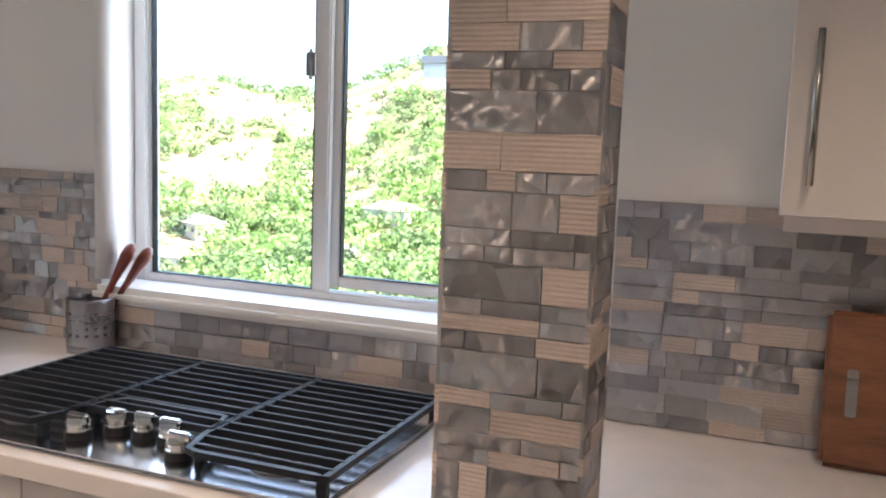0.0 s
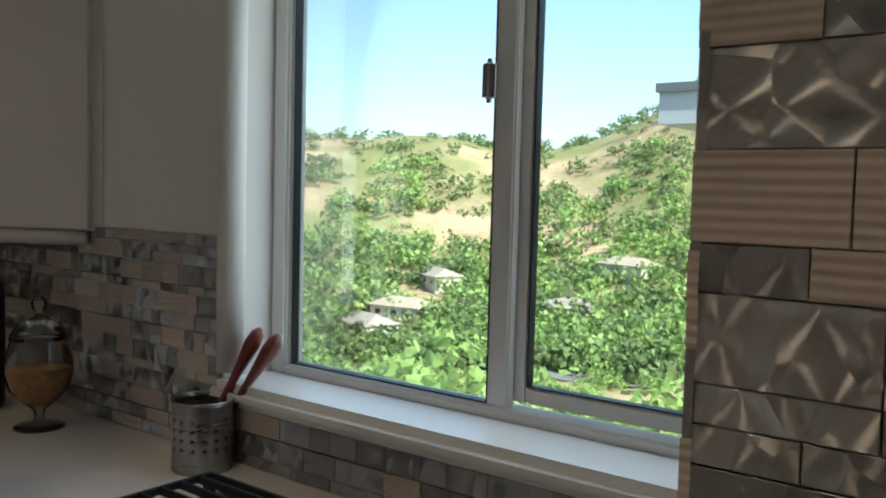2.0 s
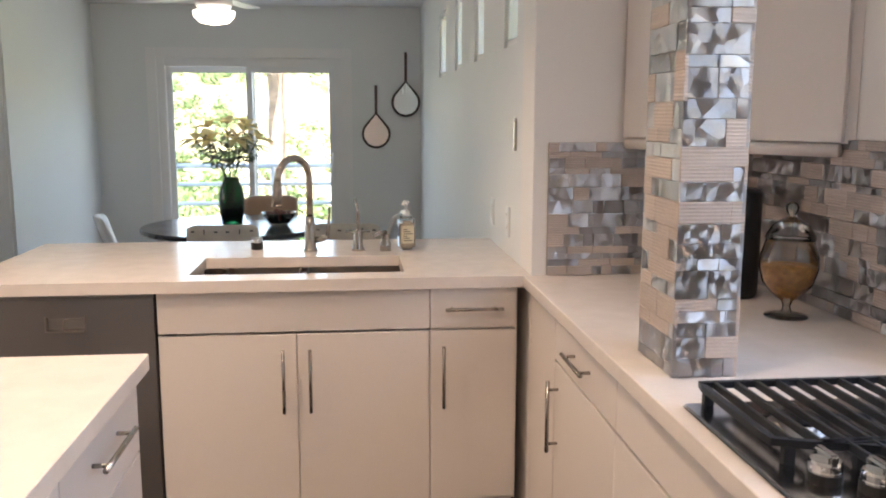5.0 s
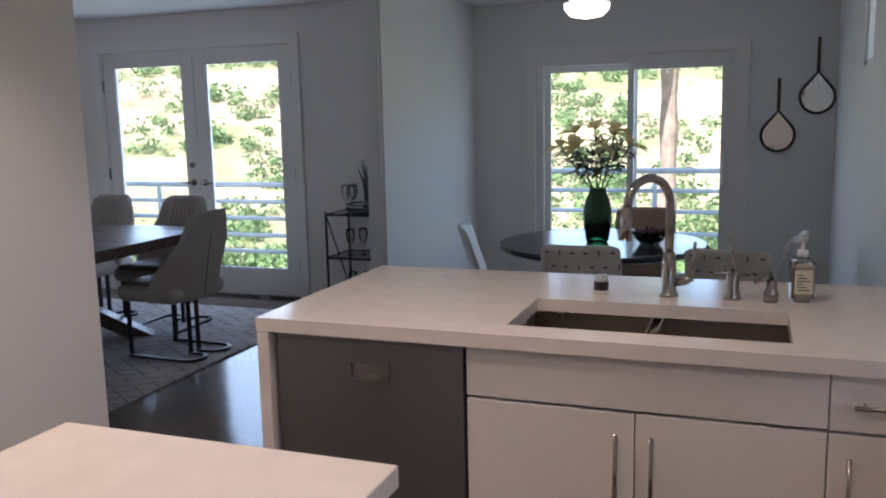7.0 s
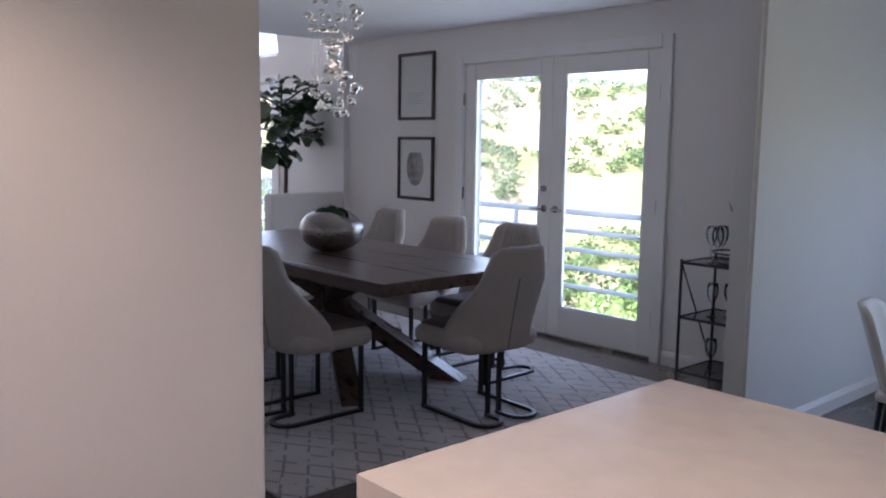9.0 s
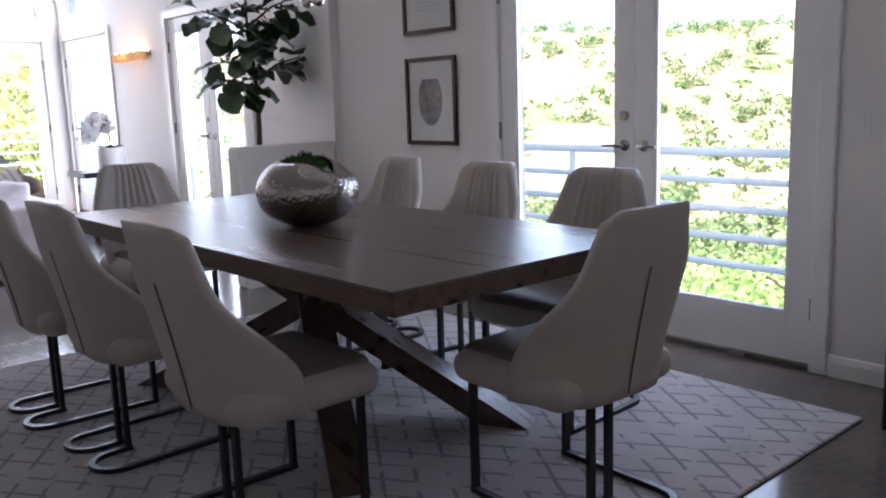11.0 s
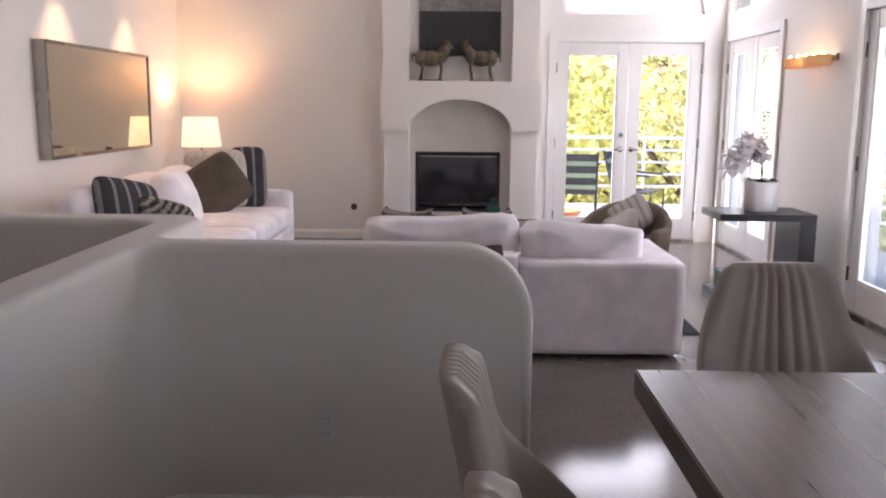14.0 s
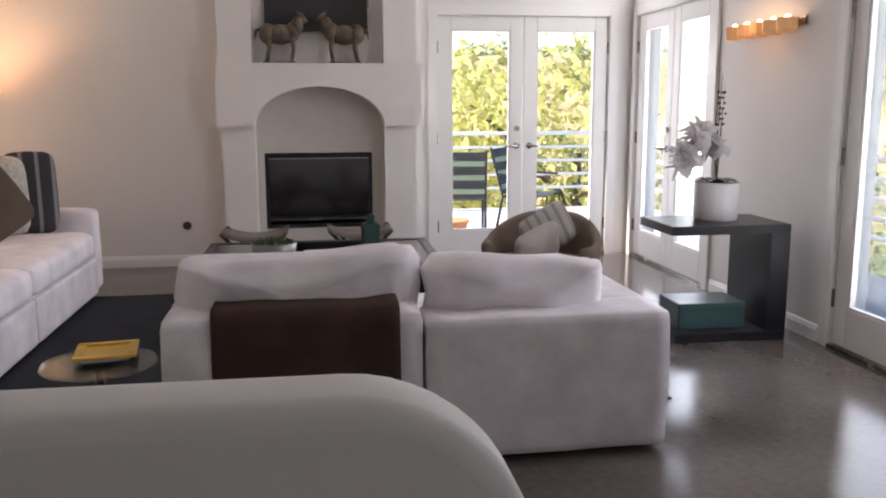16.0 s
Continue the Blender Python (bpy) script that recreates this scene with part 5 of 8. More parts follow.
for z in (0.12, 0.45, 0.78):
    part("rail", sweep(bmesh.new(), [(-hw, -hd, z), (hw, -hd, z), (hw, hd, z), (-hw, hd, z)], 0.009, 6, closed=True), BLACK, cart)
    part("shelf", bx(-hw + 0.008, hw - 0.008, -hd + 0.008, hd - 0.008, z - 0.004, z + 0.004), CLEAR, cart, "clear glass shelf")
for sy in (-1, 1):
    part("cross_brace", sweep(bmesh.new(), [(-hw, sy * hd, 0.12), (hw, sy * hd, 0.78)], 0.005, 6), BLACK, cart)
tray = thing("wire_tray", "dark wire tray on the bar cart", "tray", pose(-5.37, -1.05, 0.785))
for z in (0.0, 0.055):
    part("ring", sweep(bmesh.new(), [(0.14 * math.cos(a), 0.18 * math.sin(a), 0.008 + z) for a in [2 * math.pi * k / 24 for k in range(24)]], 0.006, 6, closed=True), BLACK, tray)
part("base", cyl(bmesh.new(), 0, 0, 0.0, 0.006, 0.135, 24), BLACK, tray)
gl = thing("wine_glass", "clear stemmed wine glass on the bar cart", "wine glass", pose(-5.33, -1.23, 0.792), group="glasses on the bar cart")
part("bowl", lathe(bmesh.new(), [(0.030, 0), (0.028, 0.002), (0.004, 0.006), (0.004, 0.08), (0.02, 0.10), (0.034, 0.135), (0.036, 0.165), (0.030, 0.205)], 20), CLEAR, gl, smooth=True)
for x, y, z in ((-5.40, -1.20, 0.792), (-5.28, -1.16, 0.792), (-5.32, -1.20, 0.455), (-5.38, -1.12, 0.455), (-5.30, -1.18, 0.125), (-5.36, -1.08, 0.125)):
    copy_thing(gl, pose(x, y, z))
BOTTLE = surf("dark_bottle_glass", (0.012, 0.014, 0.012), 0.08, var=0.1, bump=0)
bo = thing("wine_bottle", "dark glass wine bottle on the bar cart", "bottle", pose(-5.30, -0.90, 0.125), group="bottles on the bar cart")
part("body", lathe(bmesh.new(), [(0.036, 0), (0.037, 0.005), (0.037, 0.18), (0.030, 0.215), (0.014, 0.245), (0.013, 0.30), (0.015, 0.305), (0.015, 0.312), (0, 0.312)], 20), BOTTLE, bo, smooth=True)
copy_thing(bo, pose(-5.40, -0.86, 0.125))
copy_thing(bo, pose(-5.34, -0.88, 0.455))
LEAF = surf("dark_green_leaf", (0.030, 0.060, 0.028), 0.38, var=0.35, scale=12, grain=90, bump=0.06, tint=(0.05, 0.085, 0.035))
ALOE = surf("grey_green_aloe", (0.05, 0.08, 0.06), 0.5, var=0.3, scale=20, grain=120, bump=0.1)
al = thing("aloe_plant", "spiky dark aloe in a small pot on the bar cart", "plant", pose(-5.36, -1.05, 0.792))
part("pot", lathe(bmesh.new(), [(0.045, 0), (0.055, 0.08), (0.050, 0.082), (0.047, 0.07), (0, 0.07)], 20), DARKSTEEL, al, smooth=True)
for k in range(13):
    a = k * 2.4
    l = 0.22 + 0.13 * rnd.random()
    t = 0.25 + 0.5 * rnd.random()
    pts = [(0.02 * math.cos(a), 0.02 * math.sin(a), 0.07), (0.05 * t * math.cos(a) + 0.02 * math.cos(a), 0.05 * t * math.sin(a), 0.07 + l * 0.55), (0.13 * t * math.cos(a), 0.13 * t * math.sin(a), 0.07 + l)]
    part("leaf", sweep(bmesh.new(), pts, [0.014, 0.011, 0.001], 6, flat=0.5), ALOE, al, smooth=True)

# ---- breakfast corner ----
DARKTOP = surf("dark_table_top", (0.030, 0.030, 0.036), 0.18, var=0.2, scale=6, grain=60, bump=0.02)
rt = thing("round_table", "dark round pedestal breakfast table", "table", pose(-4.42, 0.88, 0))
part("tabletop", lathe(bmesh.new(), [(0, 0.71), (0.56, 0.71), (0.595, 0.725), (0.60, 0.74), (0.59, 0.752), (0, 0.752)], 48), DARKTOP, rt, smooth=False)
part("pedestal", lathe(bmesh.new(), [(0.30, 0.0), (0.28, 0.03), (0.08, 0.06), (0.055, 0.35), (0.10, 0.68), (0.22, 0.709)], 28), BLACK, rt, smooth=True)

CREAMF = woven("cream_fabric", (0.58, 0.54, 0.48), (0.62, 0.58, 0.52))
WHITEF = surf("white_shell_chair", (0.66, 0.66, 0.67), 0.5, var=0.05, grain=120, bump=0.04)


def side_chair(material, name, label, dashes, group):
    c = thing(name, label, "chair", group=group)
    bm = softbox(bmesh.new(), -0.22, 0.22, -0.20, 0.23, 0.43, 0.48, r=0.024, n=6, wrinkle=0.001)
    part("seat", bm, material, c, smooth=True)
    bm = bmesh.new()
    nu, nv = 14, 10
    G = []
    for j in range(nv + 1):
        v = j / nv
        row = []
        for i in range(nu + 1):
            u = -1 + 2 * i / nu
            half = 0.215 - 0.02 * v
            row.append((half * u, -0.19 - 0.13 * v + 0.05 * abs(u) ** 2.2, 0.45 + 0.405 * v - 0.02 * max(0, abs(u) - 0.8) / 0.2 * (j == nv)))
        G.append(row)
    O = [[bm.verts.new(p) for p in r] for r in G]
    I = [[bm.verts.new((p[0] * 0.97, p[1] + 0.03, p[2])) for p in r] for r in G]
    for j in range(nv):
        for i in range(nu):
            bm.faces.new((O[j][i], O[j][i + 1], O[j + 1][i + 1], O[j + 1][i]))
            bm.faces.new((I[j][i + 1], I[j][i], I[j + 1][i], I[j + 1][i + 1]))
        bm.faces.new((O[j][0], O[j + 1][0], I[j + 1][0], I[j][0]))
        bm.faces.new((O[j][nu], I[j][nu], I[j + 1][nu], O[j + 1][nu]))
    for i in range(nu):
        bm.faces.new((O[nv][i], O[nv][i + 1], I[nv][i + 1], I[nv][i]))
        bm.faces.new((O[0][i], I[0][i], I[0][i + 1], O[0][i + 1]))
    bk = part("backrest", bm, material, c, smooth=True)
    if dashes:
        for r in range(3):
            for q in range(6):
                x = -0.16 + q * 0.064 + (r % 2) * 0.03
                v = 0.55 + 0.18 * r
                y = -0.193 - 0.13 * v + 0.05 * abs(x / 0.2) ** 2.2
                up = (q + r) % 3 == 0
                w, hh = (0.006, 0.03) if up else (0.02, 0.008)
                part("stitch", bx(x - w / 2, x + w / 2, y - 0.0015, y + 0.002, 0.45 + 0.405 * v - hh / 2, 0.45 + 0.405 * v + hh / 2), INK, bk)
    for sx in (-1, 1):
        for sy in (-1, 1):
            part("leg", sweep(bmesh.new(), [(sx * 0.18, sy * 0.17, 0.43), (sx * 0.21, sy * 0.21, 0.0)], [0.014, 0.010], 8), BLACK, c, smooth=True)
    return c


sc = side_chair(CREAMF, "breakfast_chair", "cream fabric chair with dark woven dashes", True, "chairs at the breakfast table")
sc.matrix_world = pose(-3.88, 0.90, 0, 0, 0, 93)
copy_thing(sc, pose(-3.88, 1.64, 0, 0, 0, 82))
wc = side_chair(WHITEF, "shell_chair", "white shell chair at the breakfast table", False, "white chairs at the breakfast table")
wc.matrix_world = pose(-4.72, 0.20, 0, 0, 0, 14) @ Matrix.Scale(0.93, 4)
copy_thing(wc, pose(-4.75, 1.72, 0, 0, 0, 168))
TANF = surf("tan_leather", (0.30, 0.20, 0.14), 0.5, var=0.1, grain=180, bump=0.06)
tc = side_chair(TANF, "tan_chair", "tan chair on the far side of the table", False, "chairs at the breakfast table")
tc.matrix_world = pose(-5.08, 1.02, 0, 0, 0, -90)

GREENG = glass_pane("green_glass", (0.16, 0.42, 0.28), 1.4)
va = thing("flower_vase", "tall dark green glass vase on the round table", "vase", pose(-4.40, 0.86, 0.752))
part("body", lathe(bmesh.new(), [(0.055, 0), (0.065, 0.01), (0.080, 0.10), (0.082, 0.18), (0.070, 0.25), (0.052, 0.285), (0.050, 0.305), (0.054, 0.312), (0.048, 0.312), (0.046, 0.29), (0.066, 0.24), (0.076, 0.17), (0.06, 0.02), (0, 0.02)], 28), GREENG, va, smooth=True)
part("water", lathe(bmesh.new(), [(0, 0.022), (0.058, 0.024), (0.073, 0.10), (0.074, 0.155), (0, 0.156)], 24), GREENG, va)
fl = thing("lily_bouquet", "bouquet of yellow and cream lilies with dark leaves", "flowers", pose(-4.40, 0.86, 0.752))
PETAL = surf("cream_yellow_petal", (0.74, 0.62, 0.24), 0.6, var=0.25, scale=25, grain=120, bump=0.05, tint=(0.75, 0.68, 0.40))
petal_glow_through(PETAL)
STEM = surf("green_stem", (0.05, 0.10, 0.03), 0.5, var=0.2, bump=0.03)


def blade(bm, base, d, length, width, droop=0.2, n=4):
    """A pointed leaf or petal from base along d, folded along its middle."""
    d = Vector(d).normalized()
    s = d.cross(Vector((0, 0, 1)))
    s = s.normalized() if s.length > 1e-3 else Vector((1, 0, 0))
    up = s.cross(d).normalized()
    last = None
    for k in range(n + 1):
        t = k / n
        w = width * math.sin(math.pi * min(1, t * 0.92 + 0.08)) ** 0.8 / 2
        c = Vector(base) + d * length * t - Vector((0, 0, 1)) * droop * length * t * t
        row = [bm.verts.new(c - s * w + up * w * 0.35), bm.verts.new(c), bm.verts.new(c + s * w + up * w * 0.35)]
        if last:
            for i in range(2):
                bm.faces.new((last[i], last[i + 1], row[i + 1], row[i]))
        last = row


for k in range(11):
    a = k * 2.399
    r = 0.05 + 0.17 * math.sqrt((k + 0.5) / 11)
    top = Vector((r * math.cos(a), r * math.sin(a), 0.66 - 0.8 * r * r * 3 + rnd.uniform(-0.05, 0.04)))
    part("stem", sweep(bmesh.new(), [(0.02 * math.cos(a), 0.02 * math.sin(a), 0.05), (0.03 * math.cos(a), 0.03 * math.sin(a), 0.30), tuple(top)], 0.0035, 5), STEM, fl)
    bm = bmesh.new()
    axis = (top - Vector((0, 0, 0.35))).normalized()
    s1 = axis.orthogonal().normalized()
    s2 = axis.cross(s1)
    for q in range(6):
        b = q * math.pi / 3
        blade(bm, top, axis * 0.75 + (s1 * math.cos(b) + s2 * math.sin(b)), rnd.uniform(0.10, 0.13), 0.054, 0.35)
    part("bloom", bm, PETAL, fl, "open lily flower", smooth=True)
    bm = bmesh.new()
    for q in range(14):
        t = rnd.uniform(0.30, 0.92)
        p0 = Vector((0.03 * math.cos(a), 0.03 * math.sin(a), 0.30)).lerp(top, t)
        b = rnd.uniform(0, 6.28)
        blade(bm, p0, (math.cos(b), math.sin(b), 0.35), rnd.uniform(0.08, 0.13), 0.032, 0.5)
    part("leaves", bm, LEAF, fl, smooth=True)
fb = thing("fruit_bowl", "clear glass bowl of dark berries on the round table", "bowl", pose(-4.38, 1.16, 0.752))
part("bowl", lathe(bmesh.new(), [(0.05, 0), (0.06, 0.008), (0.10, 0.06), (0.115, 0.085), (0.108, 0.085), (0.05, 0.014), (0, 0.012)], 24), CLEAR, fb, smooth=True)
BERRY = surf("dark_red_berry", (0.14, 0.02, 0.02), 0.3, var=0.5, bump=0.02, random=0.4)
bm = bmesh.new()
for k in range(26):
    a, r = rnd.uniform(0, 6.28), 0.075 * math.sqrt(rnd.random())
    bmesh.ops.create_icosphere(bm, subdivisions=1, radius=0.017, matrix=Matrix.Translation((r * math.cos(a), r * math.sin(a), 0.045 + 0.03 * rnd.random() + 0.03 * (1 - r / 0.08))))
part("berries", bm, BERRY, fb, smooth=True)

MIRROR = surf("mirror_silver", (0.86, 0.87, 0.87), 0.02, 1.0, var=0.01, bump=0, rvar=0.01)
STRAP = surf("brown_leather_strap", (0.08, 0.045, 0.03), 0.5, var=0.2, bump=0.05)
for y, zb, zt in ((2.118, 1.46, 2.015), (1.852, 1.18, 1.725)):
    mi = thing("hanging_mirror", "teardrop mirror in a dark rim on a leather strap", "mirror", group="teardrop mirrors")
    r = 0.118
    cz = zb + r
    tip = (y, cz + r * 1.55)
    a0 = math.asin(r / (r * 1.55))
    out = [(y + r * math.cos(a), cz + r * math.sin(a)) for a in [math.pi - a0 + (math.pi + 2 * a0) * k / 30 for k in range(31)]] + [tip]
    part("glass", prism(bmesh.new(), out, "x", XN + 0.010, XN + 0.014), MIRROR, mi, "mirror glass")
    part("rim", sweep(bmesh.new(), [(XN + 0.012, u, v) for u, v in out], 0.011, 6, closed=True), FRAMEW, mi, smooth=True)
    part("strap", bx(XN + 0.004, XN + 0.010, y - 0.012, y + 0.012, tip[1], zt), STRAP, mi)

FROST = glow("frosted_lamp_bowl", (1.0, 0.86, 0.68), 0.7)
fan = thing("ceiling_fan", "white ceiling fan with a frosted bowl light", "ceiling fan", pose(-4.42, 0.79, 0))
part("downrod", sweep(bmesh.new(), [(0, 0, H1), (0, 0, 2.18)], 0.014, 10), TRIM, fan)
part("motor", lathe(bmesh.new(), [(0.05, 2.23), (0.11, 2.20), (0.12, 2.15), (0.09, 2.11), (0, 2.11)], 28), TRIM, fan, smooth=True)
part("light_bowl", lathe(bmesh.new(), [(0.13, 2.105), (0.125, 2.07), (0.09, 2.035), (0, 2.02)], 28), FROST, fan, "glowing frosted glass bowl", smooth=True)
for k in range(5):
    a = radians(20 + 72 * k)
    bm = bx(0.10, 0.62, -0.06, 0.06, 2.195, 2.203, bevel=0.003)
    o = part("blade", bm, TRIM, fan)
    o.matrix_local = pose(0, 0, 0, 0, 0, math.degrees(a))
lamp("fan_light", "POINT", pose(-4.42, 0.79, 1.98), 0.8, (1.0, 0.82, 0.6), 0.09)
lamp("dining_glow", "POINT", pose(-3.86, -3.02, 1.95), 0.35, (1.0, 0.8, 0.58), 0.15)

# ---- living room ----
FY = YS + 0.25   # front of the chimney breast
fp = thing("fireplace", "white plaster fireplace with an arched surround and niche", "fireplace", kind="structure")
bm = bmesh.new()
for x0, x1 in ((-3.705, -3.43), (-2.375, -2.105)):
    box(bm, x0, x1, YS, FY - 0.075, 0.0, 1.165, bevel=0.006)
part("pier", bm, WALL, fp)
bm = bmesh.new()
n = 20
arc = [(-2.9025 + 0.5275 * math.cos(math.pi * k / n), 1.165 + 0.32 * math.sin(math.pi * k / n)) for k in range(n + 1)]
for p, q in zip(arc, arc[1:]):
    prism(bm, [p, q, (q[0], 1.67), (p[0], 1.67)], "y", YS + 0.02, FY)
box(bm, -3.735, -3.43, YS, FY, 1.165, 1.67)
box(bm, -2.375, -2.085, YS, FY, 1.165, 1.67)
bmesh.ops.remove_doubles(bm, verts=bm.verts, dist=0.0005)
part("mantel", bm, WALL, fp)
bm = bmesh.new()
for x0, x1 in ((-3.71, -3.43), (-2.375, -2.10)):
    box(bm, x0, x1, YS, FY - 0.075, 1.671, H2, bevel=0.006)
part("column", bm, WALL, fp)
HEARTH = surf("pale_stone_surround", (0.62, 0.58, 0.53), 0.6, var=0.06, scale=5, grain=90, bump=0.06)
bm = cells(bmesh.new(), "y", YS + 0.001, YS + 0.02, -3.43, -2.375, 0.0, 1.50, [(-3.335, -2.435, 0.30, 0.94)])
part("surround", bm, HEARTH, fp)
FIREBLACK = surf("firebox_black", (0.012, 0.012, 0.012), 0.6, var=0.3, bump=0.1)
bm = bmesh.new()
box(bm, -3.335, -2.435, YS - 0.42, YS - 0.40, 0.30, 0.94)
box(bm, -3.335, -3.325, YS - 0.40, YS, 0.30, 0.94)
box(bm, -2.445, -2.435, YS - 0.40, YS, 0.30, 0.94)
box(bm, -3.325, -2.445, YS - 0.40, YS, 0.30, 0.31)
box(bm, -3.325, -2.445, YS - 0.40, YS, 0.93, 0.94)
part("firebox", bm, FIREBLACK, fp, "black firebox")
DARKGLASS = surf("dark_fire_glass", (0.010, 0.010, 0.011), 0.08, var=0.1, bump=0, spec=0.7)
part("fire_glass", bx(-3.31, -2.46, YS - 0.02, YS - 0.01, 0.40, 0.90), DARKGLASS, fp)
bm = bmesh.new()
for x0, x1, z0, z1 in ((-3.33, -2.44, 0.90, 0.935), (-3.33, -2.44, 0.305, 0.335), (-3.33, -3.305, 0.335, 0.90), (-2.465, -2.44, 0.335, 0.90), (-3.305, -2.465, 0.365, 0.395)):
    box(bm, x0, x1, YS - 0.03, YS + 0.012, z0, z1, bevel=0.003)
part("fire_frame", bm, BLACK, fp)
part("fire_trim", bx(-3.30, -2.47, YS + 0.0125, YS + 0.016, 0.888, 0.898), NICKEL, fp)
part("fire_trim", bx(-3.30, -2.47, YS + 0.0125, YS + 0.016, 0.372, 0.382), NICKEL, fp)

pa = thing("painting", "abstract painting of grey sky over a dark band", "painting")
SKYG = surf("grey_paint_wash", (0.16, 0.155, 0.155), 0.7, var=0.35, scale=5, grain=30, bump=0.1, tint=(0.24, 0.23, 0.23))
DARKB = surf("charcoal_paint", (0.028, 0.028, 0.03), 0.7, var=0.3, scale=6, grain=40, bump=0.1)
part("canvas", bx(-3.315, -2.475, YS + 0.002, YS + 0.035, 2.38, 3.40), SKYG, pa, "mottled grey field")
part("dark_band", bx(-3.315, -2.475, YS + 0.002, YS + 0.0355, 1.93, 2.38), DARKB, pa, "charcoal band")
bm = bmesh.new()
for x0, x1, z0, z1 in ((-3.327, -3.315, 1.92, 3.41), (-2.475, -2.463, 1.92, 3.41), (-3.315, -2.475, 1.918, 1.93)):
    box(bm, x0, x1, YS + 0.001, YS + 0.042, z0, z1)
part("frame", bm, NICKEL, pa)

BRONZE = surf("aged_bronze_clay", (0.070, 0.054, 0.038), 0.6, 0.2, var=0.5, scale=14, grain=70, bump=0.25, tint=(0.13, 0.10, 0.07))


def horse(x, flip):
    bm = bmesh.new()

    def blob(c, s, rot=0):
        bmesh.ops.create_icosphere(bm, subdivisions=2, radius=1, matrix=Matrix.LocRotScale(Vector(c), Euler((0, rot, 0)), Vector(s)))
    blob((0, 0, 0.20), (0.120, 0.066, 0.072))
    blob((-0.085, 0, 0.205), (0.062, 0.066, 0.075))
    blob((0.085, 0, 0.215), (0.058, 0.062, 0.072))
    sweep(bm, [(0.09, 0, 0.22), (0.125, 0, 0.27), (0.135, 0, 0.315)], [0.058, 0.046, 0.034], 10)
    sweep(bm, [(0.125, 0, 0.325), (0.155, 0, 0.312), (0.185, 0, 0.285)], [0.036, 0.030, 0.019], 10)
    for s in (-1, 1):
        sweep(bm, [(0.128, s * 0.012, 0.345), (0.124, s * 0.014, 0.37)], [0.008, 0.002], 6)
        sweep(bm, [(0.085, s * 0.03, 0.19), (0.095, s * 0.032, 0.10), (0.080, s * 0.032, 0.012)], [0.024, 0.014, 0.013], 8)
        sweep(bm, [(-0.09, s * 0.03, 0.19), (-0.075, s * 0.032, 0.11), (-0.095, s * 0.032, 0.012)], [0.030, 0.015, 0.013], 8)
    sweep(bm, [(-0.13, 0, 0.235), (-0.165, 0, 0.225), (-0.175, 0, 0.17)], [0.013, 0.012, 0.004], 8)
    sweep(bm, [(0.10, 0, 0.30), (0.09, 0, 0.26), (0.06, 0, 0.245)], [0.012, 0.014, 0.008], 8)
    blob((-0.005, 0, 0.252), (0.045, 0.045, 0.016))
    box(bm, -0.12, 0.11, -0.045, 0.045, 0.0, 0.012, bevel=0.003)
    o = solid("horse_statue", bm, BRONZE, "aged bronze-coloured horse statue on the mantel", "statue", group="horses on the mantel", smooth=True)
    o.matrix_world = pose(x, FY - 0.10, 1.6705, 0, 0, 180 if flip else 0) @ Matrix.Scale(1.14, 4)
    return o


horse(-2.60, True)
horse(-3.115, False)

THROW = woven("brown_wool_throw", (0.055, 0.032, 0.026), (0.075, 0.045, 0.036), 200, 0.6)


def cushion(name, label, m, w, hgt, d, material, seed, group="", sq=0.42, wr=0.006, cat="cushion"):
    return solid(name, pillow_mesh(bmesh.new(), w, hgt, d, seed=seed, sq=sq, wrinkle=wr), material, label, cat, group, smooth=True, m=m)


# sofa with its back to the dining space
so = thing("sofa", "white linen two-part sofa with loose back cushions", "sofa")
part("base", softbox(bmesh.new(), -4.165, -2.305, -7.95, -7.02, 0.03, 0.30, r=0.03, wrinkle=0.004), LINEN, so, smooth=True)
part("back", softbox(bmesh.new(), -3.225, -2.30, -7.26, -6.99, 0.02, 0.592, r=0.028, wrinkle=0.006, seed=1), LINEN, so, smooth=True)
part("back", softbox(bmesh.new(), -4.172, -3.235, -7.28, -6.99, 0.02, 0.556, r=0.022, wrinkle=0.006, seed=2), LINEN, so, smooth=True)
part("arm", softbox(bmesh.new(), -2.50, -2.295, -7.96, -7.24, 0.02, 0.59, r=0.03, wrinkle=0.005, seed=3), LINEN, so, smooth=True)
part("arm", softbox(bmesh.new(), -4.172, -3.97, -7.97, -7.25, 0.02, 0.555, r=0.025, wrinkle=0.005, seed=4), LINEN, so, smooth=True)
for x0, x1, sd_ in ((-3.20, -2.51, 5), (-3.98, -3.22, 6)):
    part("seat_cushion", softbox(bmesh.new(), x0, x1, -7.94, -7.28, 0.29, 0.46, r=0.05, wrinkle=0.006, puff=0.02, seed=sd_), LINEN, so, smooth=True)
part("leg", bx(-4.14, -4.10, -7.9, -7.86, 0, 0.03), BLACK, so)
part("leg", bx(-2.37, -2.33, -7.1, -7.06, 0, 0.03), BLACK, so)
cushion("back_cushion", "long white linen back cushion on the sofa", pose(-2.785, -7.25, 0.636, -9, 1, 0), 0.92, 0.30, 0.26, LINEN, 11, "loose sofa cushions", 0.22, 0.036)
cushion("back_cushion", "long white linen back cushion on the sofa", pose(-3.615, -7.25, 0.60, -12, -1, 0), 0.74, 0.29, 0.26, LINEN, 14, "loose sofa cushions", 0.28, 0.030)
bm = bmesh.new()
cols = 24
pr = [(-6.983, 0.045), (-6.982, 0.35), (-6.978, 0.56), (-6.985, 0.606), (-7.02, 0.616), (-7.12, 0.617), (-7.25, 0.612)]
G = []
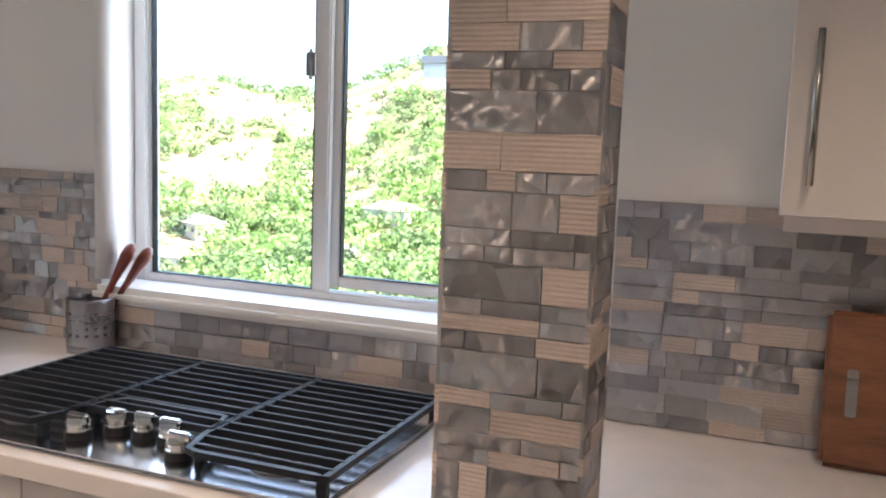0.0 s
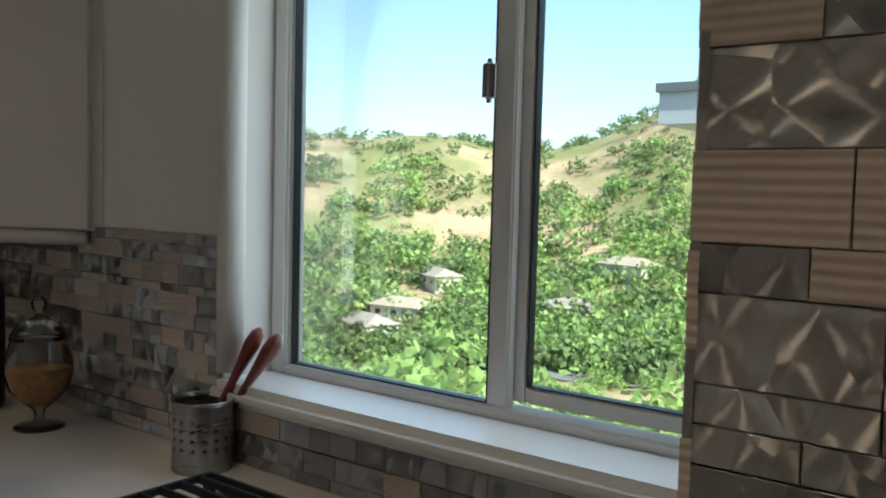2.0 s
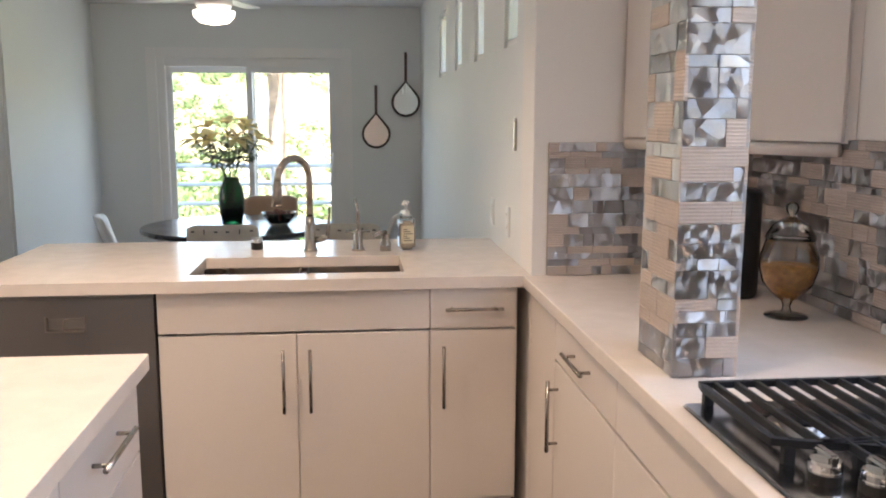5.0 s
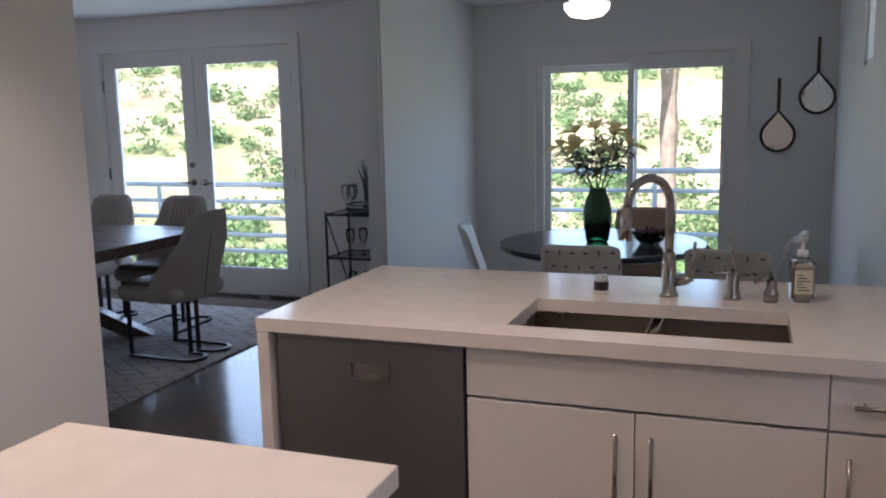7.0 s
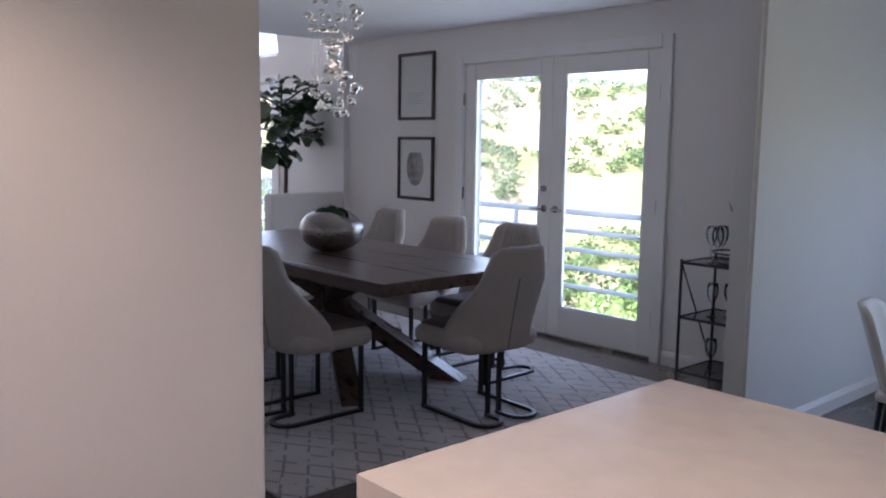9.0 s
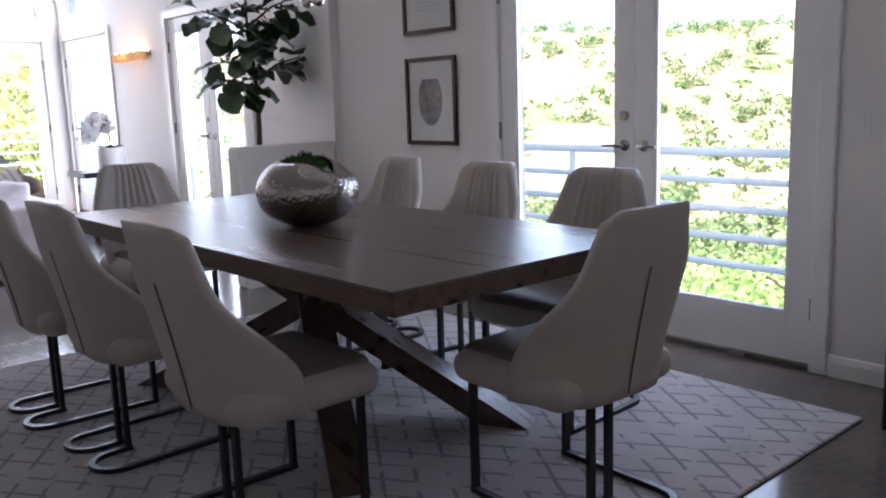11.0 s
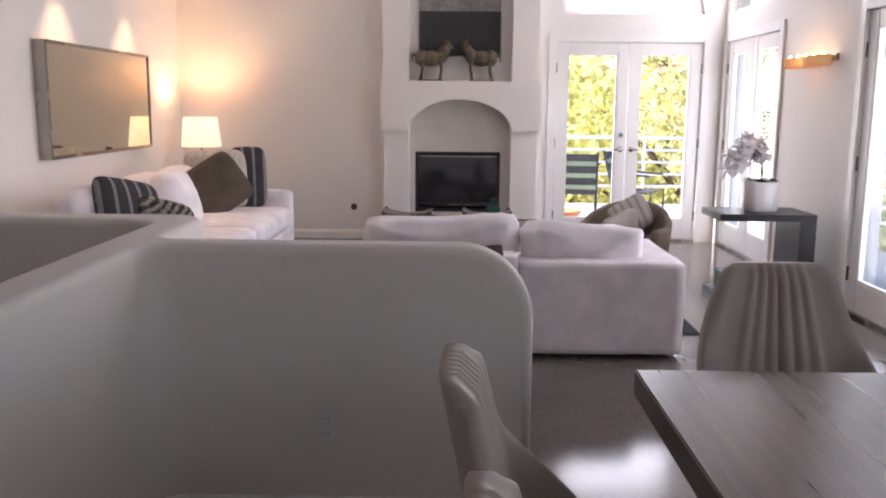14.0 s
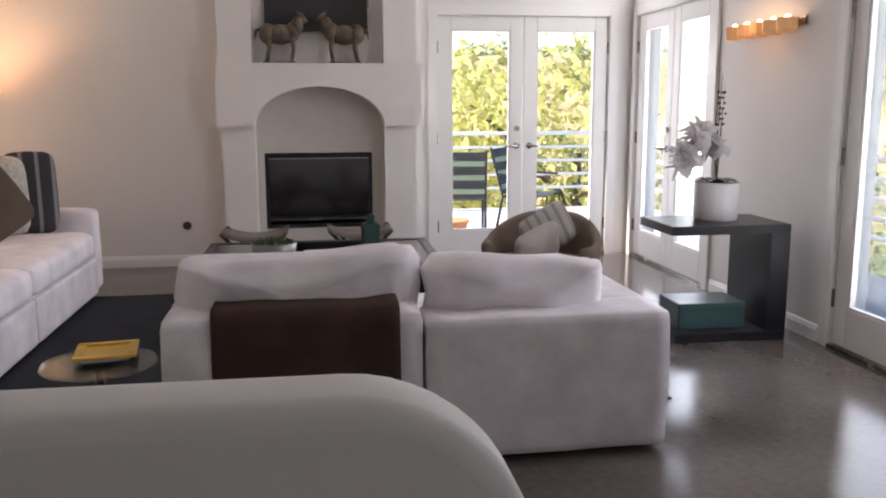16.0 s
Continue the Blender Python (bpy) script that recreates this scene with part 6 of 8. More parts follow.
for i in range(cols + 1):
    x = -2.475 - 0.665 * i / cols
    G.append([bm.verts.new((x + 0.006 * noise.noise((x * 3, z * 5, 0)), y + 0.006 * noise.noise((x * 9, z * 3, 2)), z + (0.01 * noise.noise((x * 7, y * 3, 4)) if k > 2 else 0))) for k, (y, z) in enumerate(pr)])
for a, b in zip(G, G[1:]):
    for k in range(len(pr) - 1):
        bm.faces.new((a[k], b[k], b[k + 1], a[k + 1]))
th = solid("throw_blanket", bm, THROW, "dark brown wool throw draped over the sofa back", "blanket", smooth=True)
md = th.modifiers.new("thick", "SOLIDIFY")
md.thickness, md.offset = 0.008, 1.0

# long sofa along the wall
s2 = thing("long_sofa", "long white linen sofa along the wall", "sofa")
part("base", softbox(bmesh.new(), -1.30, -0.14, -10.40, -7.30, 0.03, 0.30, r=0.03, wrinkle=0.004, seed=7), LINEN, s2, smooth=True)
part("back", softbox(bmesh.new(), -0.36, -0.10, -10.40, -7.30, 0.03, 0.64, r=0.05, wrinkle=0.006, seed=8), LINEN, s2, smooth=True)
for y0, y1, q in ((-10.42, -10.20, 9), (-7.50, -7.28, 10)):
    part("arm", softbox(bmesh.new(), -1.31, -0.12, y0, y1, 0.03, 0.62, r=0.05, wrinkle=0.005, seed=q), LINEN, s2, smooth=True)
for k in range(2):
    y0 = -10.19 + 1.345 * k
    part("seat_cushion", softbox(bmesh.new(), -1.33, -0.36, y0, y0 + 1.335, 0.285, 0.475, r=0.06, wrinkle=0.008, puff=0.025, seed=20 + k), LINEN, s2, smooth=True)
    part("front_panel", softbox(bmesh.new(), -1.325, -1.28, y0, y0 + 1.335, 0.035, 0.29, r=0.015, wrinkle=0.003, seed=30 + k), LINEN, s2, smooth=True)
for k in range(3):
    cushion("back_cushion", "square white linen back cushion", pose(-0.46, -7.95 - 0.82 * k, 0.66, 14, 0, 90), 0.80, 0.46, 0.30, LINEN, 40 + k, "loose sofa cushions", 0.4, 0.012)
cushion("back_cushion", "square white linen back cushion", pose(-0.72, -8.78, 0.69, 20, 0, 84), 0.50, 0.46, 0.24, LINEN, 44, "loose sofa cushions", 0.42, 0.012)
OLIVE = woven("olive_brown_velvet", (0.085, 0.066, 0.05), (0.11, 0.088, 0.066), 300, 0.2)
KNIT = surf("chunky_grey_knit", (0.50, 0.46, 0.42), 0.95, var=0.25, scale=30, grain=70, bump=1.0, spec=0.1)
GREYW = woven("grey_wool_weave", (0.16, 0.15, 0.16), (0.22, 0.21, 0.22), 180, 0.5)


def banded(name, dark, light, scale, axis="X", dist=0.5, cut=0.68):
    m = surf(name, dark, 0.95, var=0.1, scale=10, grain=200, bump=0.3, spec=0.1)
    n_, l_ = m.node_tree.nodes, m.node_tree.links
    p_ = n_["Principled BSDF"]
    w, c_, mx, rp = n_.new("ShaderNodeTexWave"), n_.new("ShaderNodeTexCoord"), n_.new("ShaderNodeMixRGB"), n_.new("ShaderNodeValToRGB")
    w.bands_direction = axis
    w.inputs["Scale"].default_value, w.inputs["Distortion"].default_value, w.inputs["Detail Scale"].default_value = scale, dist, 14
    rp.color_ramp.elements[0].position, rp.color_ramp.elements[1].position = cut, cut + 0.05
    src_ = p_.inputs["Base Color"].links[0].from_socket
    l_.new(c_.outputs["Object"], w.inputs["Vector"])
    l_.new(w.outputs["Fac"], rp.inputs[0])
    l_.new(rp.outputs[0], mx.inputs[0])
    l_.new(src_, mx.inputs[1])
    mx.inputs[2].default_value = (*light, 1)
    l_.new(mx.outputs[0], p_.inputs["Base Color"])
    return m


STRIPE = banded("striped_grey_wool", (0.055, 0.052, 0.058), (0.24, 0.23, 0.23), 3.2, "X", 0.3, 0.84)
DASH = banded("black_dash_weave", (0.022, 0.02, 0.02), (0.40, 0.36, 0.31), 9.0, "DIAGONAL", 6.0)
cushion("throw_pillow", "chunky pale grey knitted cushion", pose(-0.70, -9.93, 0.75, 14, 0, 24), 0.56, 0.54, 0.17, KNIT, 51, "throw pillows", 0.36, 0.006)
cushion("throw_pillow", "striped grey wool cushion leaning at the arm", pose(-0.95, -10.10, 0.755, 8, 0, 20), 0.34, 0.56, 0.13, STRIPE, 52, "throw pillows", 0.36)
cushion("throw_pillow", "olive brown velvet cushion on the sofa", pose(-0.80, -9.62, 0.72, 18, 30, 34), 0.50, 0.48, 0.16, OLIVE, 53, "throw pillows", 0.34)
cushion("throw_pillow", "striped charcoal wool cushion on the sofa", pose(-0.70, -7.85, 0.70, 24, -12, 60), 0.52, 0.48, 0.17, STRIPE, 54, "throw pillows", 0.34)
cushion("throw_pillow", "black cushion with pale woven dashes", pose(-0.92, -7.98, 0.63, 38, -16, 55), 0.46, 0.34, 0.15, DASH, 55, "throw pillows", 0.36)

# side table and lamp
st = thing("side_table", "dark side table beside the long sofa", "table", pose(-0.30, -10.86, 0))
part("tabletop", bx(-0.26, 0.26, -0.26, 0.26, 0.56, 0.60, bevel=0.006), DARKTOP, st)
for sx in (-1, 1):
    for sy in (-1, 1):
        part("leg", bx(sx * 0.23 - 0.02, sx * 0.23 + 0.02, sy * 0.23 - 0.02, sy * 0.23 + 0.02, 0, 0.56), DARKTOP, st)
SHADE = glow("lit_linen_shade", (1.0, 0.70, 0.44), 0.36)
tl = thing("table_lamp", "table lamp with a lit white drum shade", "lamp", pose(-0.30, -10.86, 0.60))
part("base", bx(-0.085, 0.085, -0.085, 0.085, 0.0, 0.33, bevel=0.012), surf("smoky_lamp_base", (0.16, 0.14, 0.13), 0.3, var=0.3, scale=10, bump=0.05), tl)
part("neck", sweep(bmesh.new(), [(0, 0, 0.33), (0, 0, 0.42)], 0.012, 10), NICKEL, tl)
bm = lathe(bmesh.new(), [(0.195, 0.395), (0.165, 0.685), (0.162, 0.685), (0.192, 0.395), (0.195, 0.395)], 32)
part("shade", bm, SHADE, tl, "glowing linen drum shade", smooth=True)
lamp("lamp_bulb", "POINT", pose(-0.30, -10.86, 1.13), 11, (1.0, 0.66, 0.36), 0.05)
for y in (-8.6, -9.9):
    dl = thing("downlight", "recessed soffit downlight with a white rim", "downlight", pose(-0.20, y, 2.50), group="soffit downlights")
    part("rim", lathe(bmesh.new(), [(0.062, -0.001), (0.062, -0.006), (0.046, -0.007), (0.044, -0.001)], 24), TRIM, dl)
    part("bulb", cyl(bmesh.new(), 0, 0, -0.004, -0.001, 0.043, 20), glow("warm_downlight", (1.0, 0.75, 0.48), 2), dl)
    lamp("downlight_beam", "SPOT", look((-0.20, y, 2.48), (-0.13, y, 0)), 10, (1.0, 0.68, 0.38), 0.04, spot=75)

mr = thing("wall_mirror", "wide mirror in a thick silver frame", "mirror")
bm = bmesh.new()
for a, b, c, d in ((-10.20, -10.175, 1.02, 1.85), (-8.225, -8.20, 1.02, 1.85), (-10.175, -8.225, 1.02, 1.045), (-10.175, -8.225, 1.825, 1.85)):
    box(bm, -0.045, 0.049, a, b, c, d, bevel=0.003)
part("frame", bm, NICKEL, mr)
part("glass", bx(-0.035, -0.028, -10.175, -8.225, 1.045, 1.825), surf("bronzed_mirror", (0.72, 0.66, 0.54), 0.03, 1.0, var=0.01, bump=0, rvar=0.01), mr, "mirror glass")
part("emblem", bx(-0.047, -0.0355, -9.25, -9.17, 1.046, 1.066), INK, mr)

NAVY = woven("dark_navy_rug", (0.020, 0.023, 0.030), (0.03, 0.034, 0.042), 200, 0.6)
solid("living_rug", bx(-4.43, -0.98, -10.17, -7.54, 0.0005, 0.012, bevel=0.003), NAVY, "dark navy rug between the sofas", "rug")

# coffee table
ct = thing("coffee_table", "dark framed glass coffee table", "table", pose(-2.87, -9.14, 0))
for sx in (-1, 1):
    for sy in (-1, 1):
        part("leg", bx(sx * 0.68 - 0.02, sx * 0.68 + 0.02, sy * 0.50 - 0.02, sy * 0.50 + 0.02, 0.012, 0.41), BLACK, ct)
bm = bmesh.new()
for x0, x1, y0, y1 in ((-0.70, 0.70, -0.52, -0.46), (-0.70, 0.70, 0.46, 0.52), (-0.70, -0.64, -0.46, 0.46), (0.64, 0.70, -0.46, 0.46)):
    box(bm, x0, x1, y0, y1, 0.41, 0.45, bevel=0.003)
part("top_frame", bm, BLACK, ct)
part("glass_top", bx(-0.64, 0.64, -0.46, 0.46, 0.436, 0.446), CLEAR, ct)
pt = thing("planter_bowl", "grey glass bowl of green succulents on the coffee table", "planter", pose(-2.60, -9.06, 0.446))
part("bowl", lathe(bmesh.new(), [(0.08, 0), (0.12, 0.02), (0.135, 0.09), (0.13, 0.09), (0.115, 0.03), (0, 0.03)], 24), DARKSTEEL, pt, smooth=True)
bm = bmesh.new()
for k in range(160):
    a, r = rnd.uniform(0, 6.28), 0.12 * math.sqrt(rnd.random())
    blade(bm, (r * math.cos(a), r * math.sin(a), 0.085), (rnd.uniform(-1, 1), rnd.uniform(-1, 1), 1.1), rnd.uniform(0.02, 0.045), 0.012, 0.1, 2)
part("succulents", bm, MOSS, pt)
vs = thing("green_vessel", "square dark green glass vessel on the coffee table", "vase", pose(-3.17, -9.10, 0.446))
DGREEN = surf("dark_teal_glass", (0.012, 0.050, 0.045), 0.08, var=0.2, bump=0)
part("body", bx(-0.055, 0.055, -0.055, 0.055, 0.0, 0.19, bevel=0.012, seg=3), DGREEN, vs)
part("stopper", bx(-0.025, 0.025, -0.025, 0.025, 0.19, 0.24, bevel=0.006), DGREEN, vs)
bk = thing("open_book", "open white book on the coffee table", "book", pose(-2.93, -9.08, 0.4465, 0, 0, 6))
for s in (-1, 1):
    part("page_block", bx(min(0.003 * s, s * 0.15), max(0.003 * s, s * 0.15), -0.10, 0.10, 0.0, 0.022, bevel=0.004), MATBOARD, bk)
sl = thing("leather_sling_stool", "folding stool with a dark leather sling", "stool", pose(-2.42, -10.15, 0.0), group="sling stools")


def sling(o):
    for s in (-1, 1):
        part("frame_bar", sweep(bmesh.new(), [(s * 0.22, -0.2, 0.0), (-s * 0.22, -0.2, 0.46)], 0.014, 8), FRAMEW, o)
        part("frame_bar", sweep(bmesh.new(), [(s * 0.22, 0.2, 0.0), (-s * 0.22, 0.2, 0.46)], 0.014, 8), FRAMEW, o)
    b = bmesh.new()
    rows_ = []
    for i in range(11):
        u = -1 + 0.2 * i
        rows_.append([b.verts.new((0.23 * u, y, 0.46 - 0.05 * (1 - u * u))) for y in (-0.22, 0.22)])
    for p, q in zip(rows_, rows_[1:]):
        b.faces.new((p[0], p[1], q[1], q[0]))
    sg = part("sling_seat", b, HIDE_DARK_SHADED, o, smooth=True)
    q = sg.modifiers.new("thick", "SOLIDIFY")
    q.thickness = 0.006


sling(sl)
copy_thing(sl, pose(-3.16, -10.18, 0))

# armchair with cushions
ac = thing("armchair", "rounded taupe armchair with a low curved back", "armchair", pose(-4.24, -9.15, 0.012, 0, 0, 150) @ Matrix.Scale(0.88, 4))
TAUPE = woven("taupe_weave", (0.20, 0.155, 0.125), (0.24, 0.19, 0.155), 220, 0.4)
bm = bmesh.new()
prof = [(0.30, 0.10), (0.345, 0.09), (0.40, 0.12), (0.42, 0.35), (0.43, 0.50), (0.41, 0.535), (0.375, 0.53), (0.355, 0.50), (0.33, 0.30), (0.30, 0.10)]
N = 30
sw = [radians(-30 + 240 * k / N) for k in range(N + 1)]
R_ = [[bm.verts.new((r * math.cos(a), r * math.sin(a) * 0.95, z + 0.19 * max(0, math.sin(a)) * (z > 0.3))) for r, z in prof] for a in sw]
for p, q in zip(R_, R_[1:]):
    for k in range(len(prof) - 1):
        bm.faces.new((p[k], p[k + 1], q[k + 1], q[k]))
bm.faces.new(R_[0][:-1])
bm.faces.new(R_[-1][:-1][::-1])
part("shell", bm, TAUPE, ac, smooth=True)
part("seat", softbox(bmesh.new(), -0.33, 0.33, -0.36, 0.30, 0.10, 0.42, r=0.06, wrinkle=0.004), TAUPE, ac, smooth=True)
for k in range(4):
    a = math.pi / 4 + k * math.pi / 2
    part("leg", sweep(bmesh.new(), [(0.26 * math.cos(a), 0.26 * math.sin(a), 0.11), (0.29 * math.cos(a), 0.29 * math.sin(a), 0)], [0.02, 0.014], 8), FRAMEW, ac)
PALE = woven("pale_taupe_linen", (0.42, 0.37, 0.34), (0.46, 0.41, 0.38))
cushion("throw_pillow", "pale taupe cushion on the armchair", pose(-4.18, -9.02, 0.47, -24, 20, 20), 0.33, 0.28, 0.13, PALE, 61, "throw pillows", 0.34)
cushion("throw_pillow", "cream cushion with grey stripes on the armchair", pose(-4.30, -9.22, 0.54, -20, 30, 0), 0.34, 0.32, 0.13, banded("cream_grey_stripe", (0.52, 0.49, 0.45), (0.33, 0.31, 0.30), 5.0, "X", 0.4), 62, "throw pillows", 0.34)

# console with orchid and box
LACQ = surf("black_lacquer_wood", (0.016, 0.015, 0.018), 0.34, var=0.3, scale=6, grain=60, bump=0.05, stretch=(1, 6, 1), spec=0.25)
co_ = thing("console_table", "black lacquered wooden c-shaped console by the wall", "table")
part("top", bx(-5.48, -4.78, -8.88, -8.40, 0.615, 0.665, bevel=0.004), LACQ, co_)
part("upright", bx(-5.48, -5.36, -8.88, -8.40, 0.055, 0.615, bevel=0.004), LACQ, co_)
part("foot", bx(-5.48, -4.82, -8.88, -8.40, 0.0, 0.055, bevel=0.004), LACQ, co_)
TEAL = surf("teal_lacquer", (0.03, 0.075, 0.075), 0.35, var=0.15, bump=0.03)
bxo = thing("teal_box", "dark teal lidded box on the console foot", "box", pose(-5.08, -8.64, 0.055))
part("body", bx(-0.20, 0.20, -0.14, 0.14, 0.0, 0.115, bevel=0.004), TEAL, bxo)
part("lid", bx(-0.203, 0.203, -0.143, 0.143, 0.116, 0.15, bevel=0.004), TEAL, bxo)
POTW = surf("white_ceramic", (0.72, 0.70, 0.70), 0.4, var=0.04, scale=8, grain=120, bump=0.03)
oc = thing("orchid", "white orchid with dark leaves in a white ceramic pot", "orchid", pose(-5.16, -8.68, 0.665))
part("pot", lathe(bmesh.new(), [(0.118, 0), (0.125, 0.01), (0.130, 0.215), (0.127, 0.22), (0.120, 0.215), (0.118, 0.19), (0, 0.19)], 36), POTW, oc, "white ceramic pot", smooth=True)
part("moss_top", lathe(bmesh.new(), [(0.117, 0.191), (0.10, 0.20), (0, 0.203)], 24), MOSS, oc)
bm = bmesh.new()
for k in range(9):
    a = k * 0.75
    blade(bm, (0.02 * math.cos(a), 0.02 * math.sin(a), 0.20), (math.cos(a), math.sin(a), 0.9), rnd.uniform(0.13, 0.19), 0.075, 0.55, 6)
part("leaves", bm, LEAF, oc, "dark strap leaves", smooth=True)
ORCH = surf("white_orchid_petal", (0.76, 0.73, 0.74), 0.6, var=0.08, scale=20, bump=0.03)
petal_glow_through(ORCH)
for sgn, dirv in ((1, Vector((0.55, 0.35, 0))), (1, Vector((0.25, -0.3, 0)))):
    pts = [Vector((0, 0, 0.2)), Vector((0, 0, 0.42)) + dirv * 0.06, Vector((0, 0, 0.50)) + dirv * 0.22, Vector((0, 0, 0.44)) + dirv * 0.42, Vector((0, 0, 0.32)) + dirv * 0.52]
    part("stem", sweep(bmesh.new(), pts, 0.004, 6), STEM, oc, smooth=True)
    for k in range(15):
        t = 0.28 + 0.70 * k / 14
        i = min(3, int(t * 4))
        c = pts[i].lerp(pts[i + 1], t * 4 - i) + Vector((rnd.uniform(-0.045, 0.045), rnd.uniform(-0.045, 0.045), rnd.uniform(-0.03, 0.045)))
        b = bmesh.new()
        f = Vector((0.8, 0.5, 0)).normalized()
        u, w = Vector((0, 0, 1)), f.cross(Vector((0, 0, 1)))
        for q in range(5):
            g = q * 2 * math.pi / 5 + 0.3
            blade(b, c, (u * math.cos(g) + w * math.sin(g)) + f * 0.25, 0.088, 0.094, 0.1, 3)
        part("bloom", b, ORCH, oc, "white orchid flower", smooth=True)
for k in range(3):
    part("twig", sweep(bmesh.new(), [(0, 0, 0.2), (0.01 * k, 0.02 - 0.02 * k, 0.5), (0.03 * k - 0.02, 0.03 * k, 0.78 + 0.05 * k)], [0.003, 0.003, 0.001], 5), STRAP, oc)
    b = bmesh.new()
    for q in range(7):
        bmesh.ops.create_icosphere(b, subdivisions=1, radius=0.009, matrix=Matrix.Translation((0.03 * k - 0.02 + rnd.uniform(-0.015, 0.015), 0.03 * k + rnd.uniform(-0.015, 0.015), 0.55 + 0.03 * q)))
    part("buds", b, STRAP, oc)

# sconces
SC = glow("sconce_crystal", (0.62, 0.34, 0.15), 0.12)
BULB = glow("sconce_bulb", (1.0, 0.80, 0.50), 2.5)
sk = thing("wall_sconce", "metal wall sconce with five glowing crystal shades", "sconce")
part("backplate", bx(XW + 0.001, XW + 0.02, -9.40, -8.63, 1.775, 1.825, bevel=0.003), NICKEL, sk)
for k in range(5):
    y = -9.33 + 0.155 * k
    part("shade", lathe(bmesh.new(), [(0.050, 1.735), (0.058, 1.75), (0.062, 1.815), (0.055, 1.818), (0.045, 1.74), (0.050, 1.735)], 8, XW + 0.085, y), SC, sk, "glowing crystal cup")
    part("bulb", lathe(bmesh.new(), [(0.012, 1.77), (0.022, 1.80), (0.016, 1.83), (0, 1.838)], 10, XW + 0.085, y), BULB, sk, "bright bulb in the cup")
    part("arm", sweep(bmesh.new(), [(XW + 0.02, y, 1.80), (XW + 0.06, y, 1.80)], 0.008, 6), NICKEL, sk)
lamp("sconce_light", "POINT", pose(XW + 0.16, -9.02, 1.80), 0.5, (1.0, 0.58, 0.27), 0.12)

# fiddle-leaf tree behind the low wall
def fig_leaf(bm, base, d, length):
    """A broad, lobed, wavy leaf: narrow at the stalk, widest past the middle, blunt at the tip."""
    d = Vector(d).normalized()
    s = d.cross(Vector((0, 0, 1))).normalized()
    up = s.cross(d).normalized()
    last = None
    for k, wf in enumerate((0.04, 0.40, 0.50, 0.46, 0.68, 0.80, 0.70, 0.36)):
        t = k / 7
        c = Vector(base) + d * length * (0.12 + 0.88 * t) - Vector((0, 0, 1)) * 0.42 * length * t * t
        w = wf * length / 2 * 0.98
        wv = 0.018 * math.sin(k * 1.9)
        row = [bm.verts.new(c + s * w * q + up * (abs(q) * w * 0.28 + wv * q)) for q in (-1, -0.5, 0, 0.5, 1)]
        if last:
            for i in range(4):
                bm.faces.new((last[i], last[i + 1], row[i + 1], row[i]))
        last = row


tr = thing("fiddle_leaf_tree", "tall fiddle-leaf fig with a bare trunk and dark broad leaves", "plant", pose(-5.25, -5.90, 0))
part("pot", lathe(bmesh.new(), [(0.15, 0), (0.19, 0.02), (0.21, 0.34), (0.20, 0.345), (0.18, 0.30), (0, 0.30)], 28), POTW, tr, smooth=True)
part("soil", lathe(bmesh.new(), [(0.18, 0.30), (0, 0.315)], 20), MOSS, tr)
BARK = surf("brown_bark", (0.07, 0.045, 0.032), 0.8, var=0.3, scale=20, grain=120, bump=0.4)
part("trunk", sweep(bmesh.new(), [(0, 0, 0.29), (0.01, 0.01, 0.7), (-0.01, 0.0, 1.1), (0.0, 0.01, 1.45), (0.03, 0.0, 1.75), (0.05, 0.03, 2.05)], [0.024, 0.021, 0.019, 0.017, 0.012, 0.006], 10), BARK, tr, smooth=True)
for k in range(7):
    a = k * 2.4 + 0.4
    z0 = 1.35 + 0.08 * k
    e = Vector((0.36 * math.cos(a), 0.30 * math.sin(a), z0 + rnd.uniform(0.05, 0.25)))
    part("limb", sweep(bmesh.new(), [(0, 0, z0), tuple(e * 0.5 + Vector((0, 0, z0 * 0.5 + 0.03))), tuple(e)], [0.010, 0.008, 0.004], 6), BARK, tr)
    for q in range(9):
        t = 0.25 + 0.75 * q / 8
        p0 = Vector((0, 0, z0)).lerp(e, t)
        g = rnd.uniform(0, 6.28)
        b = bmesh.new()
        fig_leaf(b, p0, (math.cos(g), math.sin(g), rnd.uniform(-0.6, 0.6)), rnd.uniform(0.19, 0.28))
        part("leaf", b, LEAF, tr, smooth=True)
for k in range(8):
    b = bmesh.new()
    g = k * 2.2
    fig_leaf(b, (0.04, 0.02, 1.72 + 0.045 * k), (math.cos(g), math.sin(g), 0.5), rnd.uniform(0.17, 0.26))
    part("leaf", b, LEAF, tr, smooth=True)

# low glass side table with a tray
gt = thing("glass_side_table", "round glass side table with a thin dark stem", "table", pose(-2.10, -6.99, 0))
part("glass_top", cyl(bmesh.new(), 0, 0, 0.45, 0.46, 0.19, 40), glass_pane("table_glass", (0.80, 0.84, 0.84), 0.45), gt)
part("stem", lathe(bmesh.new(), [(0.14, 0.0), (0.13, 0.015), (0.015, 0.03), (0.015, 0.43), (0.08, 0.449)], 20), BLACK, gt, smooth=True)
GOLD = surf("gilded_tray", (0.75, 0.46, 0.07), 0.4, 0.0, var=0.15, bump=0.03)
ty = thing("gold_tray", "square gold-yellow rimmed tray on the glass table", "tray", pose(-2.11, -7.06, 0.46, 0, 0, 8) @ Matrix.Scale(0.8, 4))
part("base", bx(-0.10, 0.10, -0.10, 0.10, 0.0, 0.018, bevel=0.003), POTW, ty)
bm = bmesh.new()
